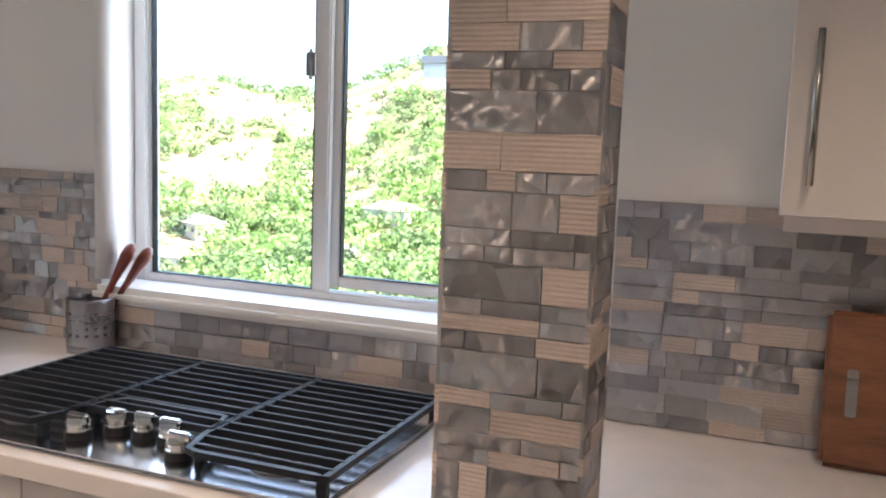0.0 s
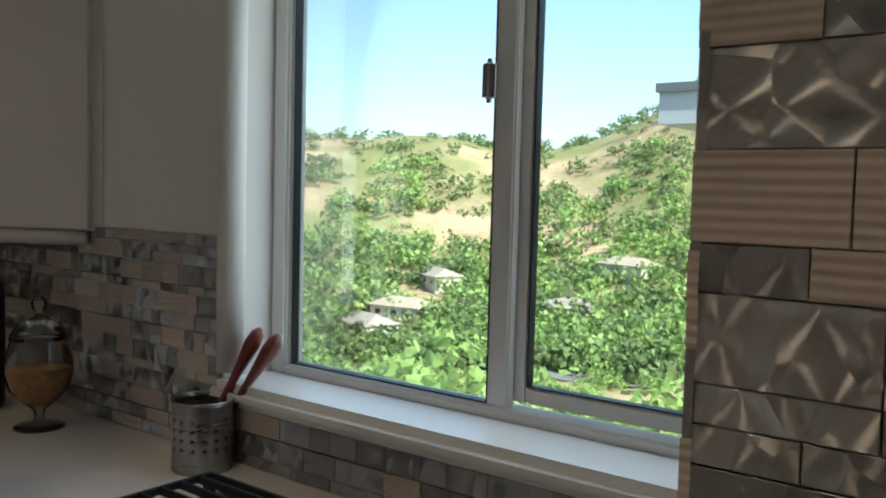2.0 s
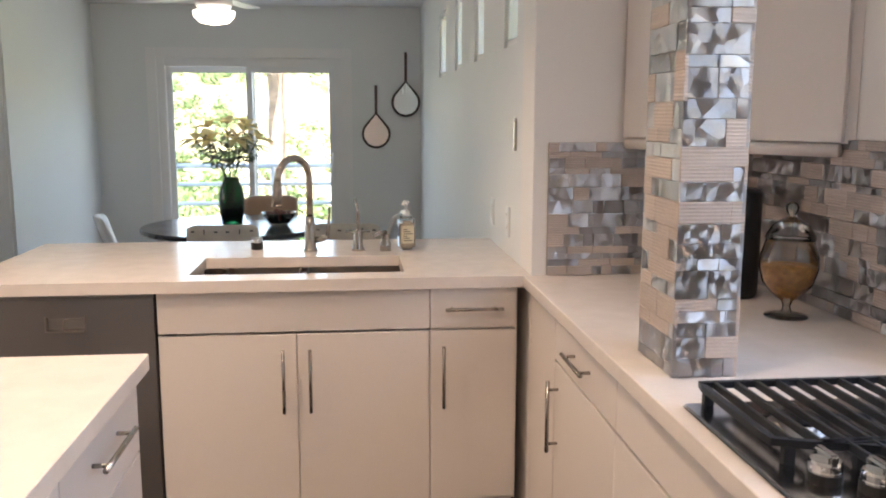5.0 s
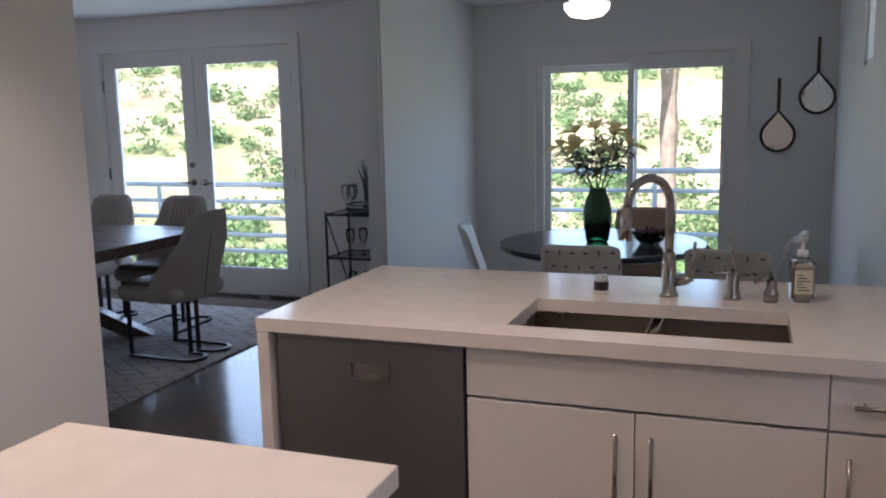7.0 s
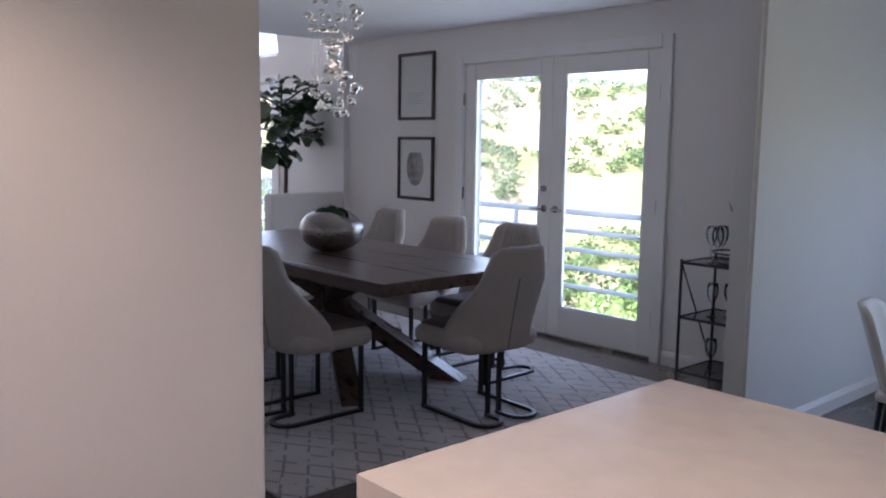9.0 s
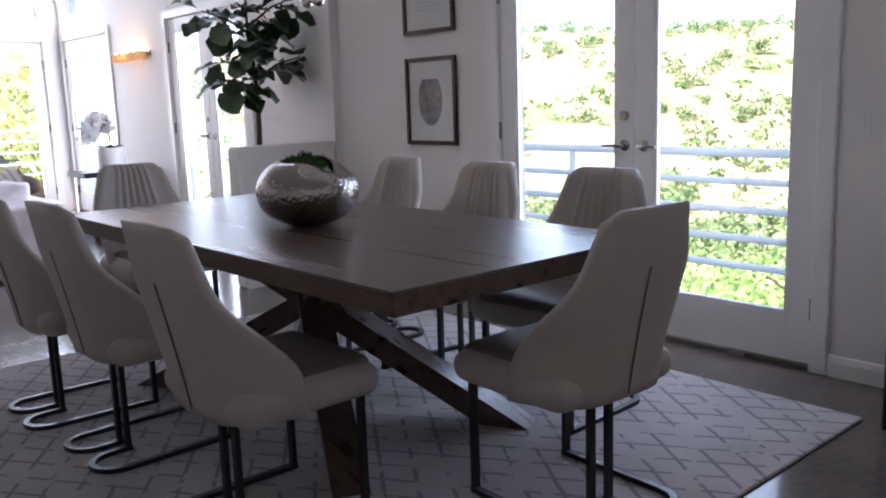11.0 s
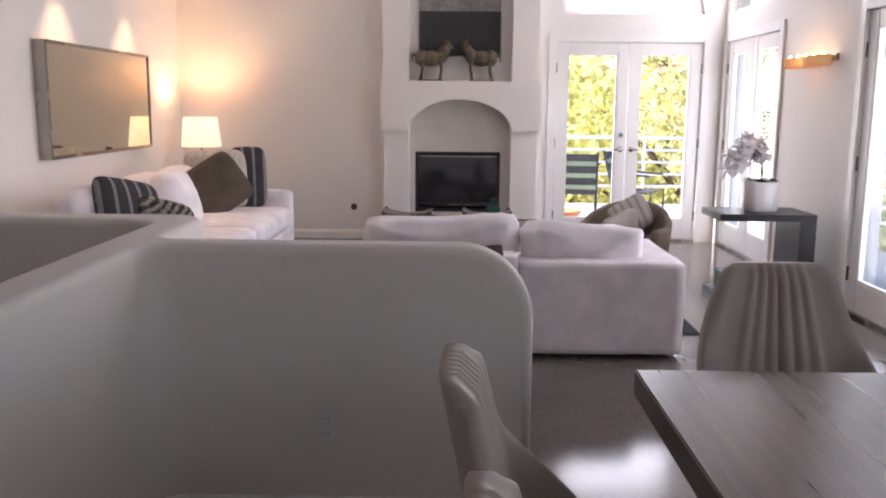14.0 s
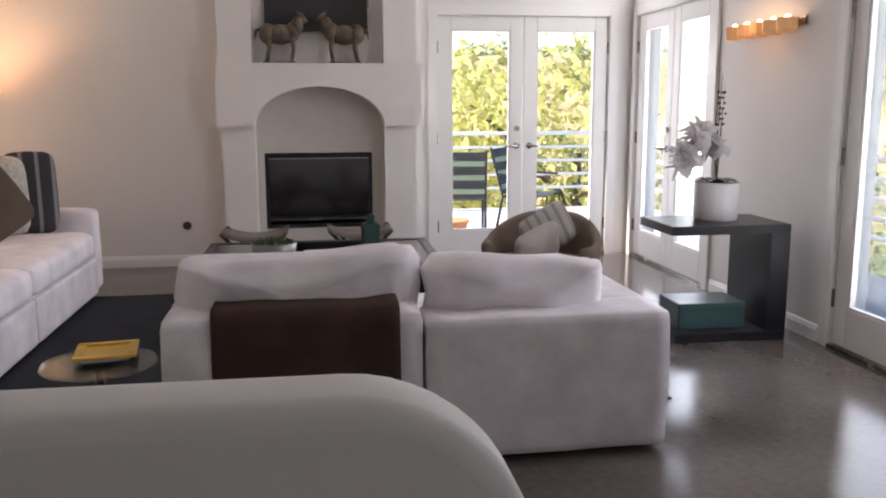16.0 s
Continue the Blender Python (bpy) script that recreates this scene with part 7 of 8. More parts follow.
for x0, x1, y0, y1 in ((-0.13, 0.13, -0.13, -0.09), (-0.13, 0.13, 0.09, 0.13), (-0.13, -0.09, -0.09, 0.09), (0.09, 0.13, -0.09, 0.09)):
    box(bm, x0, x1, y0, y1, 0.018, 0.032, bevel=0.004)
box(bm, -0.09, 0.09, -0.09, 0.09, 0.018, 0.022)
part("rim", bm, GOLD, ty, "gold-yellow rim")
solid("cable_port", lathe(bmesh.new(), [(0.035, 0.0), (0.035, 0.008), (0.02, 0.010), (0, 0.010)], 16), STRAP, "brown round cable port on the wall", "cover", m=pose(-1.778, YS + 0.001, 0.342, -90, 0, 0))

# ---- outside: ground, hills, houses, trees, balconies ----


def ground_height(x, y):
    r = math.hypot(x + 2.5, y + 4)
    near = -3.4 - max(0, r - 9) * 0.24
    valley = -34 + 3 * noise.noise((x * 0.012, y * 0.012, 0.0))
    az = math.atan2(y, x)
    rise = min(1, max(0, (2.10 - az) / 0.22)) * (1 if az > 0.6 else 0)
    far = 30 + 6 * math.exp(-((az - 2.23) / 0.055) ** 2) + 38 * rise * rise * (3 - 2 * rise) + 2.5 * math.sin(az * 5 + 1.0)
    t = min(1, max(0, (r - 190) / 290))
    hill = valley + (far - valley) * t * t * (3 - 2 * t)
    hz = max(near, valley) if r < 190 else hill
    return hz + 5.5 * noise.noise((x * 0.011, y * 0.011, 3.0)) * min(1, max(0, (r - 60) / 200)) + 1.4 * noise.noise((x * 0.05, y * 0.05, 1.0)) * min(1, max(0, (r - 20) / 100))


rings_, segs = [0, 12, 20, 30, 42, 56, 72, 90, 110, 132, 156, 182, 208, 234, 260, 286, 312, 338, 364, 390, 416, 442, 470, 500, 560, 700, 1000, 1600, 2600, 4200], 120
verts_, faces_ = [], []
for r in rings_:
    for k in range(segs):
        a = 2 * math.pi * k / segs
        x, y = -2.5 + r * math.cos(a), -4 + r * math.sin(a)
        verts_.append((x, y, ground_height(x, y) if r < 600 else ground_height(-2.5 + 600 * math.cos(a), -4 + 600 * math.sin(a)) - (r - 600) * 0.012))
for i in range(len(rings_) - 1):
    for k in range(segs):
        j = (k + 1) % segs
        faces_.append((i * segs + k, i * segs + j, (i + 1) * segs + j, (i + 1) * segs + k))
me = bpy.data.meshes.new("ground")
me.from_pydata(verts_, [], faces_)
for p in me.polygons:
    p.use_smooth = True
SOIL = surf("dry_hillside", (0.31, 0.215, 0.125), 0.95, var=0.4, scale=0.035, grain=0.35, bump=0.0, tint=(0.38, 0.29, 0.18), spec=0.1)
n_, l_ = SOIL.node_tree.nodes, SOIL.node_tree.links
p_ = n_["Principled BSDF"]
gn, gc, gm, gr = n_.new("ShaderNodeTexNoise"), n_.new("ShaderNodeTexCoord"), n_.new("ShaderNodeMixRGB"), n_.new("ShaderNodeValToRGB")
gn.inputs["Scale"].default_value, gn.inputs["Detail"].default_value = 0.022, 8
gr.color_ramp.elements[0].position, gr.color_ramp.elements[1].position = 0.40, 0.60
src_ = p_.inputs["Base Color"].links[0].from_socket
l_.new(gc.outputs["Object"], gn.inputs["Vector"])
l_.new(gn.outputs["Fac"], gr.inputs[0])
l_.new(gr.outputs[0], gm.inputs[0])
l_.new(src_, gm.inputs[1])
gm.inputs[2].default_value = (0.20, 0.20, 0.085, 1)
l_.new(gm.outputs[0], p_.inputs["Base Color"])
me.materials.append(SOIL)
tagged(new("ground", me), "dry hillside ground with scrub falling into a valley", "ground", kind="structure")


def scatter_crowns(name, places, material, label, leaf=0.16, count=70):
    """Bushes and tree crowns as many small leaf clumps, joined, each crown uneven and open."""
    V, Fc = [], []
    rs = np.random.RandomState(5)
    for x, y, z, r, hgt in places:
        lobes = rs.normal(0, 0.42, (5, 3)) * np.array([r, r, hgt * 0.4])
        for k in range(count):
            c = lobes[rs.randint(5)]
            d = rs.normal(0, 1, 3)
            d /= np.linalg.norm(d) + 1e-6
            q = np.array([x, y, z + hgt * 0.55]) + c + d * np.array([r * 0.55, r * 0.55, hgt * 0.32]) * (0.75 + 0.3 * rs.rand())
            u = rs.normal(0, 1, 3)
            u /= np.linalg.norm(u)
            w = np.cross(u, d)
            s = leaf * r * (0.7 + 0.9 * rs.rand())
            b = len(V)
            V.extend([tuple(q - u * s - w * s * 0.6), tuple(q + u * s * 0.9 - w * s * 0.7), tuple(q + u * s * 0.6 + w * s * 0.8 + d * s * 0.3), tuple(q - u * s * 0.7 + w * s * 0.7)])
            Fc.append((b, b + 1, b + 2, b + 3))
    m_ = bpy.data.meshes.new(name)
    m_.from_pydata(V, [], Fc)
    m_.materials.append(material)
    return tagged(new(name, m_), label, "vegetation", kind="stuff")


def foliage(name, colour, tint):
    m = surf(name, colour, 0.7, var=0.3, scale=0.3, grain=3, bump=0, tint=tint, spec=0.2)
    n_, l_ = m.node_tree.nodes, m.node_tree.links
    p_ = n_["Principled BSDF"]
    geo, hsv, mr_ = n_.new("ShaderNodeNewGeometry"), n_.new("ShaderNodeHueSaturation"), n_.new("ShaderNodeMapRange")
    mr_.inputs["To Min"].default_value, mr_.inputs["To Max"].default_value = 0.6, 1.45
    l_.new(geo.outputs["Random Per Island"], mr_.inputs["Value"])
    src = p_.inputs["Base Color"].links[0].from_socket
    l_.new(src, hsv.inputs["Color"])
    l_.new(mr_.outputs[0], hsv.inputs["Value"])
    l_.new(hsv.outputs[0], p_.inputs["Base Color"])
    tl_, mx_ = n_.new("ShaderNodeBsdfTranslucent"), n_.new("ShaderNodeMixShader")
    mx_.inputs[0].default_value = 0.45
    l_.new(hsv.outputs[0], tl_.inputs["Color"])
    l_.new(p_.outputs[0], mx_.inputs[1])
    l_.new(tl_.outputs[0], mx_.inputs[2])
    l_.new(mx_.outputs[0], n_["Material Output"].inputs["Surface"])
    return m


SCRUB = foliage("grey_green_scrub", (0.125, 0.18, 0.07), (0.185, 0.24, 0.10))
LUSH = foliage("bright_green_foliage", (0.24, 0.34, 0.10), (0.31, 0.42, 0.14))
GOLDEN = foliage("yellow_green_foliage", (0.44, 0.43, 0.14), (0.55, 0.53, 0.22))
rs_ = random.Random(11)


def in_clearing(a, r):
    """The street and houses in the valley stand free of trees."""
    return radians(126.5) < a < radians(133) and 186 < r < 226


far_, mid_, low_ = [], [], []
for k in range(6800):
    a = rs_.uniform(radians(35), radians(290))
    r = rs_.uniform(170, 520)
    x, y = -2.5 + r * math.cos(a), -4 + r * math.sin(a)
    if noise.noise((x * 0.02, y * 0.02, 7)) < -0.16 and r > 235:
        continue
    if in_clearing(a, r) and rs_.random() < 0.55:
        continue
    s = rs_.uniform(1.6, 5.5) if r > 230 else rs_.uniform(2.5, 6.0)
    far_.append((x, y, ground_height(x, y) - 0.3, s, s * rs_.uniform(0.9, 1.5)))
for k in range(1900):
    a = rs_.uniform(radians(104), radians(147))
    r = 182 + 190 * rs_.random() ** 1.7
    x, y = -2.5 + r * math.cos(a), -4 + r * math.sin(a)
    if in_clearing(a, r) or noise.noise((x * 0.03, y * 0.03, 2)) < (r - 330) / 160:
        continue
    s = rs_.uniform(2.0, 6.0)
    (mid_ if k % 3 else far_).append((x, y, ground_height(x, y) - 0.3, s, s * rs_.uniform(1.0, 1.5)))
for k in range(900):
    a = rs_.uniform(radians(35), radians(290))
    r = rs_.uniform(48, 175)
    x, y = -2.5 + r * math.cos(a), -4 + r * math.sin(a)
    if in_clearing(a, r) and rs_.random() < 0.5:
        continue
    s = rs_.uniform(1.8, 4.8)
    low_.append((x, y, ground_height(x, y) - 0.4, s, s * rs_.uniform(1.0, 1.6)))
scatter_crowns("hill_scrub", far_, SCRUB, "scrub oaks and bushes scattered over the far hills", 0.115, 72)
scatter_crowns("slope_trees", mid_, LUSH, "green trees on the lower slopes of the hills", 0.115, 72)
scatter_crowns("valley_trees", low_, LUSH, "dense green trees in the valley below", 0.075, 240)

# houses in the valley
ROOFS = [surf("grey_shingle", (0.30, 0.26, 0.22), 0.9, var=0.15, scale=1, grain=4, bump=0), surf("tan_shingle", (0.36, 0.29, 0.22), 0.9, var=0.15, scale=1, grain=4, bump=0)]
STUCCO = surf("pale_stucco", (0.50, 0.45, 0.39), 0.9, var=0.06, scale=1, grain=5, bump=0)
WINDARK = surf("far_window_glass", (0.04, 0.05, 0.06), 0.1, var=0.2, bump=0)
rs_ = random.Random(3)
spots = [(-137, 153), (-142, 172), (-155, 204), (-108, 236), (-110, 202), (-120, 60), (-150, 20), (-135, -40), (-160, -10), (-150, 45)]
for i, (x, y) in enumerate(spots):
    z = ground_height(x, y)
    hs = thing("house", "low stucco house with a %s shingle roof in the valley" % ("grey" if i % 2 == 0 else "tan"), "house", pose(x, y, z + 0.5, 0, 0, rs_.uniform(-30, 30)), group="valley houses")
    w, d, hh = rs_.uniform(11, 17), rs_.uniform(8, 11), 3.2
    part("wall", bx(-w / 2, w / 2, -d / 2, d / 2, -2, hh), STUCCO, hs)
    bm = bmesh.new()
    e = 0.6
    lo = [bm.verts.new(p) for p in ((-w / 2 - e, -d / 2 - e, hh), (w / 2 + e, -d / 2 - e, hh), (w / 2 + e, d / 2 + e, hh), (-w / 2 - e, d / 2 + e, hh))]
    hi = [bm.verts.new((-w / 2 + d * 0.35, 0, hh + 2.2)), bm.verts.new((w / 2 - d * 0.35, 0, hh + 2.2))]
    bm.faces.new(lo[::-1])
    bm.faces.new((lo[0], lo[1], hi[1], hi[0]))
    bm.faces.new((lo[2], lo[3], hi[0], hi[1]))
    bm.faces.new((lo[1], lo[2], hi[1]))
    bm.faces.new((lo[3], lo[0], hi[0]))
    part("roof", bm, ROOFS[i % 2], hs)
    for q in range(3):
        u = -w / 3 + q * w / 3
        part("window", bx(u - 0.8, u + 0.8, -d / 2 - 0.05, -d / 2 - 0.01, 0.9, 2.2), WINDARK, hs)
ROADM = surf("sunlit_asphalt", (0.16, 0.155, 0.15), 0.9, var=0.1, scale=0.5, grain=3, bump=0)
V_, F_ = [], []
for k in range(40):
    x = -150 + k * 2.2
    for dy in (-3.5, 3.5):
        y = 150 + 0.25 * (x + 118) + 8 * math.sin(x * 0.03) + dy
        V_.append((x, y, ground_height(x, y) + 0.5))
    if k:
        b = 2 * k
        F_.append((b - 2, b, b + 1, b - 1))
me = bpy.data.meshes.new("road")
me.from_pydata(V_, [], F_)
me.materials.append(ROADM)
tagged(new("road", me), "pale sunlit asphalt street in the valley", "road", kind="structure")
CARP = [surf("dark_blue_car_paint", (0.03, 0.05, 0.09), 0.25, var=0.05, bump=0, coat=0.6), surf("silver_car_paint", (0.45, 0.46, 0.48), 0.25, 0.4, var=0.05, bump=0, coat=0.6)]
for i, x in enumerate((-122, -117.5, -109)):
    y = 150 + 0.25 * (x + 118) + 8 * math.sin(x * 0.03) + 1.5
    car = thing("car", "%s car parked in the street below" % ("dark blue" if i % 2 == 0 else "silver"), "car", pose(x, y, ground_height(x, y + 1.2) + 0.75, 0, 0, 10), group="parked cars")
    part("body", prism(bmesh.new(), [(-2.2, 0.3), (2.2, 0.3), (2.2, 0.75), (1.2, 0.9), (0.6, 1.4), (-1.1, 1.4), (-1.8, 0.9), (-2.2, 0.85)], "y", -0.85, 0.85), CARP[i % 2], car)
    for wx in (-1.35, 1.35):
        for wy in (-0.8, 0.8):
            part("wheel", sweep(bmesh.new(), [(wx, wy - 0.1, 0.32), (wx, wy + 0.1, 0.32)], 0.32, 14), BLACK, car)


def tree(x, y, z, hgt, r, material, label, count=420, seed=0):
    t = thing("tree", label, "tree", pose(x, y, z), group="trees round the house")
    rr = random.Random(seed)
    part("trunk", sweep(bmesh.new(), [(0, 0, 0), (0.05, 0.02, hgt * 0.35), (0.0, 0.06, hgt * 0.75)], [0.035 * hgt, 0.026 * hgt, 0.01 * hgt], 9), BARK, t, smooth=True)
    for k in range(5):
        a = k * 1.3 + rr.random()
        part("limb", sweep(bmesh.new(), [(0, 0, hgt * 0.38 + 0.05 * k * hgt), (0.35 * r * math.cos(a), 0.35 * r * math.sin(a), hgt * 0.55 + 0.05 * k * hgt), (0.75 * r * math.cos(a), 0.75 * r * math.sin(a), hgt * 0.68 + 0.05 * k * hgt)], [0.016 * hgt, 0.010 * hgt, 0.003 * hgt], 6), BARK, t)
    V, Fc = [], []
    lobes = [(rr.gauss(0, 0.45) * r, rr.gauss(0, 0.45) * r, hgt * rr.uniform(0.5, 0.98)) for _ in range(14)]
    for k in range(count):
        c = lobes[rr.randrange(14)]
        d = Vector((rr.gauss(0, 1), rr.gauss(0, 1), rr.gauss(0, 1))).normalized()
        q = Vector(c) + d * r * 0.36 * (0.5 + 0.6 * rr.random())
        u = Vector((rr.gauss(0, 1), rr.gauss(0, 1), rr.gauss(0, 1))).normalized()
        w = u.cross(d)
        s = r * rr.uniform(0.022, 0.045)
        b = len(V)
        V += [q - u * s, q - w * s * 0.6, q + u * s, q + w * s * 0.6]
        Fc.append((b, b + 1, b + 2, b + 3))
    m_ = bpy.data.meshes.new("crown")
    m_.from_pydata([tuple(v) for v in V], [], Fc)
    m_.materials.append(material)
    o = new("crown", m_)
    o.parent = t
    return t


for i, (x, y, hgt, r, mt_) in enumerate(((-4.0, -23.0, 8.0, 3.6, GOLDEN), (-8.5, -22.0, 7.5, 3.4, GOLDEN), (-1.0, -25.0, 8.5, 3.6, LUSH), (-15.5, -15.0, 3.6, 2.4, LUSH), (-17.0, -7.0, 3.0, 2.2, LUSH), (-18.0, -1.5, 3.2, 2.2, SCRUB), (-18.5, 4.2, 5.8, 2.9, LUSH), (-6.2, -27.0, 9.5, 4.0, GOLDEN), (5.5, 24.0, 7.0, 3.2, SCRUB), (2.0, 27.0, 6.0, 3.0, LUSH), (-17.5, 1.8, 4.4, 2.4, LUSH))):
    z = ground_height(x, y)
    hgt = 2.1 - z + 0.25 * (i % 4) if y < -20 else hgt - min(0, z + 4) * 0.5
    tree(x, y, z, hgt, r, mt_, "leafy %s tree on the slope outside" % ("yellow-green" if mt_ is GOLDEN else "green"), 2600, i)
palm = thing("palm_tree", "palm tree with a rough ringed trunk", "tree", pose(-14.2, 0.30, ground_height(-14.2, 0.3)))
pts = [(0.0, 0.0, 0.6 * k) for k in range(16)]
part("trunk", sweep(bmesh.new(), pts, [0.13 + 0.03 * (k % 2) for k in range(16)], 12), surf("palm_bark", (0.24, 0.17, 0.12), 0.95, var=0.4, scale=6, grain=20, bump=0.6), palm)
bm = bmesh.new()
for k in range(26):
    a = k * 2.4
    blade(bm, (0, 0, 9.0), (math.cos(a), math.sin(a), 0.7 - 0.05 * k), 2.6, 0.5, 0.5, 6)
part("fronds", bm, LUSH, palm)

# roof eave over the kitchen window's neighbour
eave = thing("neighbour_eave", "grey roof edge on a pale wing outside the kitchen", "roof", kind="structure")
part("fascia", bx(-0.16, 4.5, 4.5, 8.0, 1.855, 1.885), surf("grey_fascia", (0.20, 0.21, 0.23), 0.7, var=0.1, bump=0.02), eave)
PALEST = surf("pale_blue_stucco", (0.62, 0.66, 0.68), 0.85, var=0.05, scale=2, grain=60, bump=0.1)
part("soffit_box", bx(-0.15, 4.5, 4.51, 8.0, 1.75, 1.855), PALEST, eave)
part("wall", bx(1.6, 4.5, 4.9, 8.0, -3.8, 1.75), PALEST, eave)

RAILM = surf("white_rail_paint", (0.74, 0.75, 0.76), 0.45, var=0.04, grain=100, bump=0.02)
DECK = surf("grey_deck_boards", (0.36, 0.36, 0.38), 0.8, var=0.15, scale=3, grain=30, bump=0.1, stretch=(8, 0.5, 1))


def balcony(name, x0, x1, y0, y1, sides, levels, post=1.6):
    b = thing(name, "balcony with a pale deck and white tube railing", "balcony", kind="structure")
    part("deck", bx(x0, x1, y0, y1, -0.22, -0.03), DECK, b)
    for (xa, ya), (xb, yb) in sides:
        for z in levels:
            part("rail", sweep(bmesh.new(), [(xa, ya, z), (xb, yb, z)], 0.020 if z < max(levels) else 0.026, 8), RAILM, b, smooth=True)
        L = math.hypot(xb - xa, yb - ya)
        cnt = max(1, round(L / post))
        for k in range(cnt + 1):
            t = k / cnt
            x, y = xa + (xb - xa) * t, ya + (yb - ya) * t
            part("post", sweep(bmesh.new(), [(x, y, -0.05), (x, y, max(levels))], 0.022, 8), RAILM, b, smooth=True)


LV = (0.28, 0.435, 0.592, 0.748, 0.905)
balcony("balcony_dining", -6.40, XW - T, -5.30, -0.70, [((-6.32, -5.28), (-6.32, -0.72)), ((-6.32, -5.28), (-5.86, -5.28))], LV, 1.55)
balcony("balcony_living", -7.30, XW - T, -11.50, -5.90, [((-7.22, -11.48), (-7.22, -5.92)), ((-7.22, -5.92), (-5.86, -5.92))], LV, 1.9)
balcony("balcony_breakfast", -7.45, XN - T, -0.5, 2.2, [((-7.37, -0.48), (-7.37, 2.18))], (0.20, 0.40, 0.60, 0.79, 0.97), 1.4)
balcony("terrace", -7.30, -1.0, -15.2, -11.56, [((-7.2, -15.1), (-1.1, -15.1)), ((-7.2, -15.1), (-7.2, -11.6))], (0.25, 0.43, 0.61, 0.79, 0.97), 1.5)

SLING = banded("green_striped_sling", (0.05, 0.055, 0.06), (0.22, 0.30, 0.22), 2.2, "Z", 0.2)
pc_ = thing("patio_chair", "dark metal patio chair with a striped green sling", "chair", pose(-4.32, -12.75, -0.03, 0, 0, 172), group="patio chairs")
for s in (-1, 1):
    part("side_frame", sweep(bmesh.new(), [(s * 0.27, 0.26, 0), (s * 0.27, 0.26, 0.42), (s * 0.27, -0.22, 0.40), (s * 0.27, -0.36, 0.92)], 0.014, 8), BLACK, pc_)
    part("back_leg", sweep(bmesh.new(), [(s * 0.27, -0.22, 0.40), (s * 0.27, -0.30, 0)], 0.014, 8), BLACK, pc_)
    part("arm", sweep(bmesh.new(), [(s * 0.27, 0.24, 0.62), (s * 0.27, -0.28, 0.64)], 0.014, 8), BLACK, pc_)
part("sling_back", prism(bmesh.new(), [(-0.235, 0.42), (-0.36, 0.90), (-0.352, 0.903), (-0.225, 0.425)], "x", -0.26, 0.26), SLING, pc_)
part("sling_seat", prism(bmesh.new(), [(-0.22, 0.405), (0.25, 0.42), (0.25, 0.428), (-0.22, 0.413)], "x", -0.26, 0.26), SLING, pc_)
copy_thing(pc_, pose(-5.15, -13.0, -0.03, 0, 0, 60))
po = thing("patio_pot", "terracotta pot on the terrace", "pot", pose(-4.15, -12.2, -0.03))
part("pot", lathe(bmesh.new(), [(0.12, 0), (0.17, 0.22), (0.19, 0.24), (0.18, 0.26), (0.15, 0.24), (0, 0.22)], 20), surf("terracotta", (0.42, 0.17, 0.08), 0.8, var=0.15, bump=0.1), po, smooth=True)

# ---- mosaic tiles, last ----
tile_meshes = {}


def tile_mesh(w, hgt, stone):
    key = (round(w * 200), round(hgt * 200), stone)
    if key not in tile_meshes:
        w, hgt = key[0] / 200 - 0.0008, key[1] / 200 - 0.0008
        t, c = (0.0075, 0.0005) if stone else (0.0065, 0.0006)
        V = []
        for yy, q in ((0, 0), (-t + c, 0), (-t, c)):
            V += [(-w / 2 + q, yy, -hgt / 2 + q), (w / 2 - q, yy, -hgt / 2 + q), (w / 2 - q, yy, hgt / 2 - q), (-w / 2 + q, yy, hgt / 2 - q)]
        Fc = [(8, 9, 10, 11)]
        for a in (0, 4):
            for k in range(4):
                j = (k + 1) % 4
                Fc.append((a + k, a + j, a + 4 + j, a + 4 + k))
        m_ = bpy.data.meshes.new("tile")
        m_.from_pydata(V, [], Fc)
        m_.materials.append(STONETILE if stone else METALTILE)
        tile_meshes[key] = m_
    return tile_meshes[key]


def mosaic(parent, origin, along, width, z0, z1, seed, stone_share=0.33, fine=1.0):
    """Lay a random-length strip mosaic on an upright face; along is the direction to the right as seen from the front."""
    rr = random.Random(seed)
    o, a = Vector(origin), Vector(along).normalized()
    back = Vector((0, 0, 1)).cross(a)
    rot = Matrix((a, back, Vector((0, 0, 1)))).transposed().to_4x4()
    z = z0
    while z < z1 - 0.012:
        hgt = rr.choice((0.03, 0.04, 0.055, 0.06, 0.045, 0.025)) * fine
        hgt = min(hgt, z1 - z)
        if z1 - z - hgt < 0.014:
            hgt = z1 - z
        u = 0.0
        while u < width - 0.004:
            w = rr.choice((0.045, 0.07, 0.09, 0.11, 0.14, 0.16)) * fine
            if width - u - w < 0.03:
                w = width - u
            stone = rr.random() < stone_share
            ob = new("tile", tile_mesh(w, hgt, stone))
            ob.parent = parent
            off = rr.choice((0, 0, 0.0004, 0.0010))
            ob.matrix_world = Matrix.Translation(o + a * (u + w / 2) + Vector((0, 0, z + hgt / 2)) - back * off) @ rot
            u += w
        z += hgt


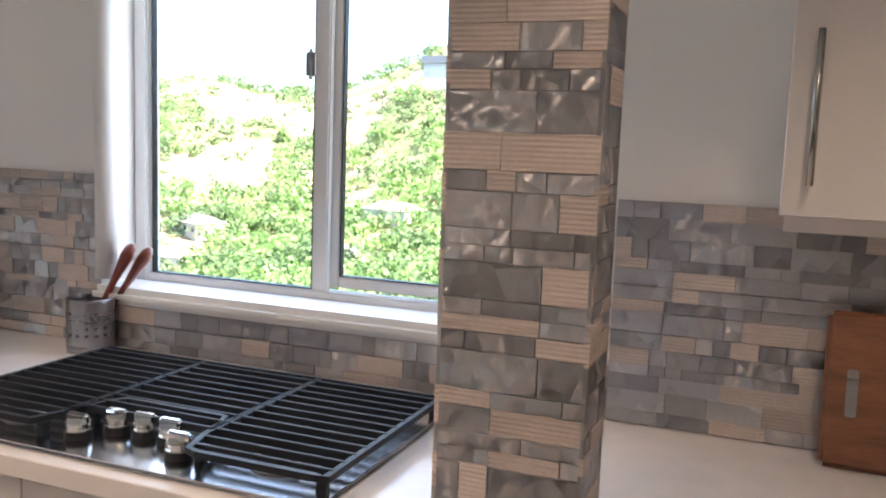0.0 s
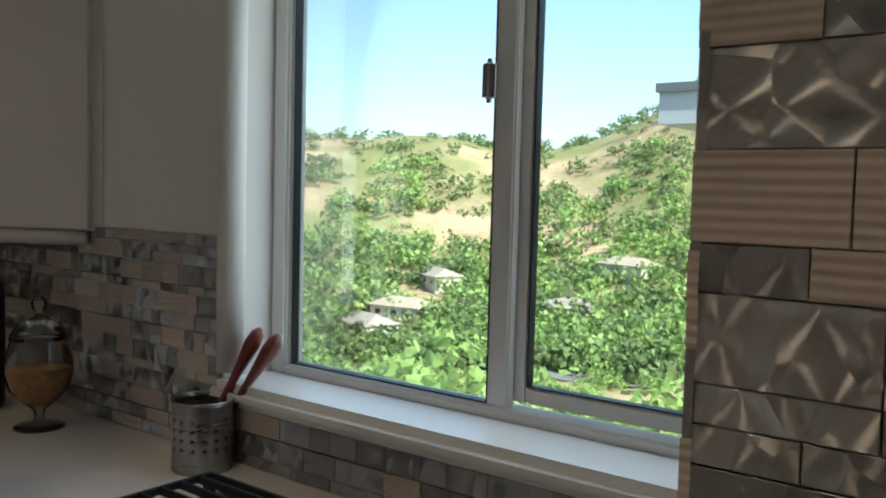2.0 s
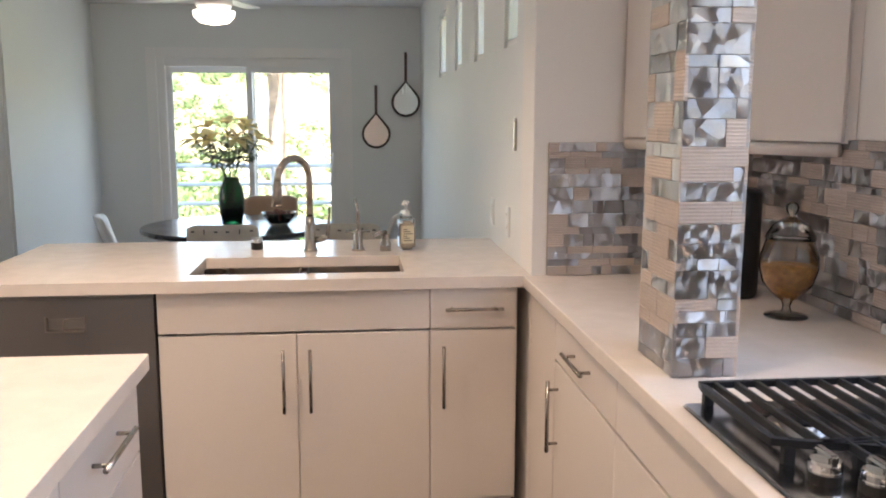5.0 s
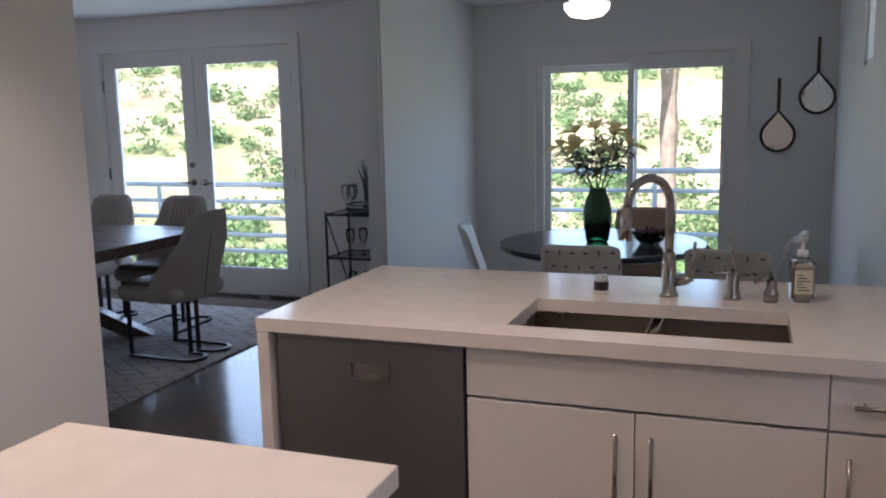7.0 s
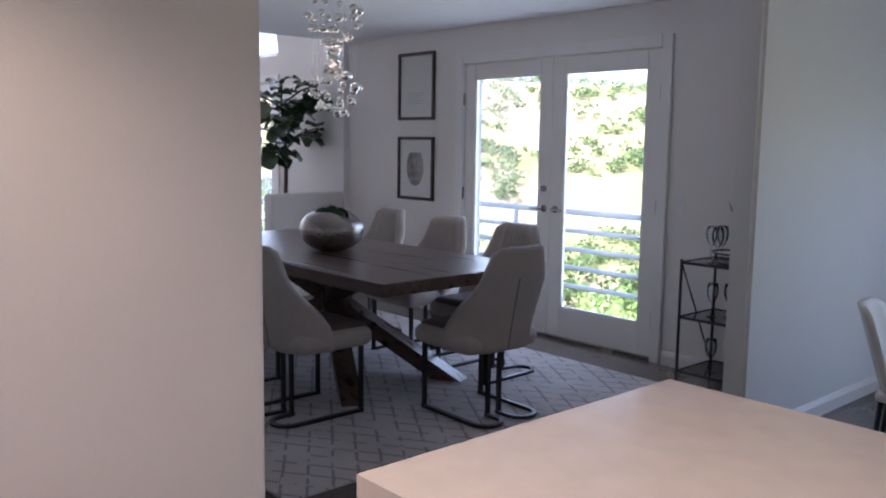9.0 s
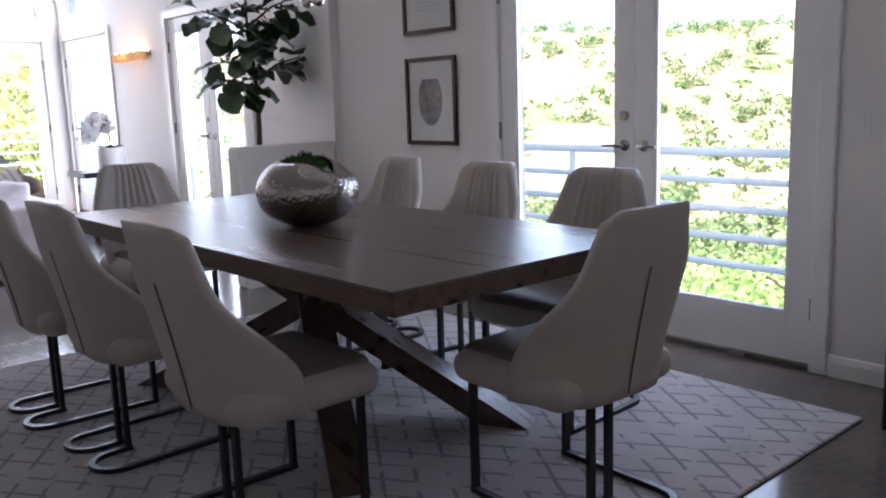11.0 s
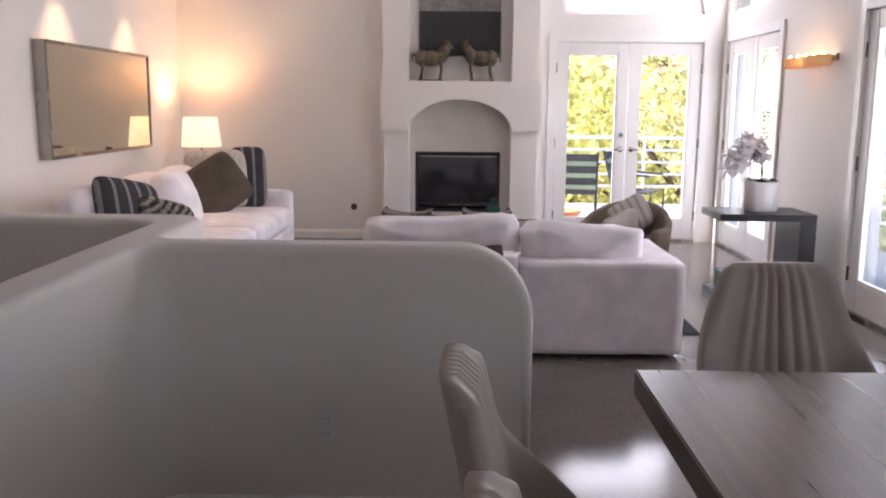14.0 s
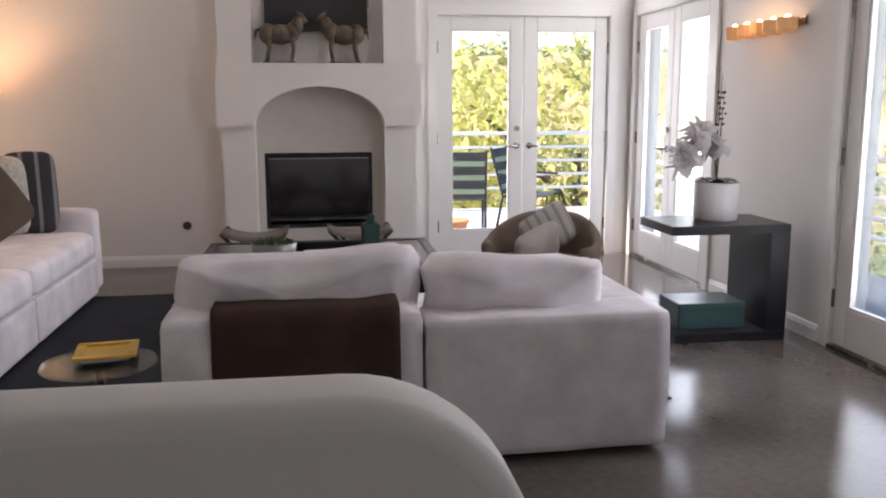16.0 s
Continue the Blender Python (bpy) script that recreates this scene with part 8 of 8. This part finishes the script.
def bedded(name, label, bm):
    return structure(name, bm, GROUT, label)


bs = bedded("backsplash_left", "mosaic backsplash of brushed metal and combed stone tiles", bx(-1.598, WX0 - 0.002, YB - 0.005, YB - 0.001, 0.921, 1.396))
mosaic(bs, (-1.598, YB - 0.005, 0), (1, 0, 0), 1.15, 0.921, 1.396, 1, fine=0.78)
bs = bedded("backsplash_window", "mosaic backsplash strip under the window", bx(WX0 - 0.002, 0.98, YB - 0.005, YB - 0.001, 0.921, 1.038))
mosaic(bs, (WX0 - 0.002, YB - 0.005, 0), (1, 0, 0), 1.425, 0.921, 1.038, 2, fine=0.78)
bs = bedded("backsplash_right", "mosaic backsplash of brushed metal and combed stone tiles", bx(0.98, 2.70, YB - 0.005, YB - 0.001, 0.921, 1.405))
mosaic(bs, (0.98, YB - 0.005, 0), (1, 0, 0), 1.3, 0.921, 1.405, 3, fine=0.78)
bs = bedded("backsplash_corner", "mosaic backsplash on the return wall", bx(-1.599, -1.595, 2.30, YB - 0.014, 0.921, 1.37))
mosaic(bs, (-1.595, 2.30, 0), (0, 1, 0), 0.65, 0.921, 1.37, 4, fine=0.78)


def pillar(x0, x1, y0, y1, seed, label):
    p = thing("tiled_pillar", label, "pillar", group="mosaic pillars")
    part("core", bx(x0 + 0.008, x1 - 0.008, y0 + 0.008, y1 - 0.008, 0.920, H1), GROUT, p)
    zt = H1
    mosaic(p, (x0, y0 + 0.008, 0), (1, 0, 0), x1 - x0, 0.921, zt, seed)
    mosaic(p, (x1 - 0.008, y0, 0), (0, 1, 0), y1 - y0, 0.921, zt, seed + 1)
    mosaic(p, (x0 + 0.008, y1, 0), (0, -1, 0), y1 - y0, 0.921, zt, seed + 2)
    mosaic(p, (x1, y1 - 0.008, 0), (-1, 0, 0), x1 - x0, 0.921, zt, seed + 3)


pillar(-0.641, -0.429, 2.30, 2.44, 20, "counter-top pillar clad in metal and stone mosaic")
pillar(0.832, 1.068, 2.305, 2.445, 30, "wide counter-top pillar clad in metal and stone mosaic")
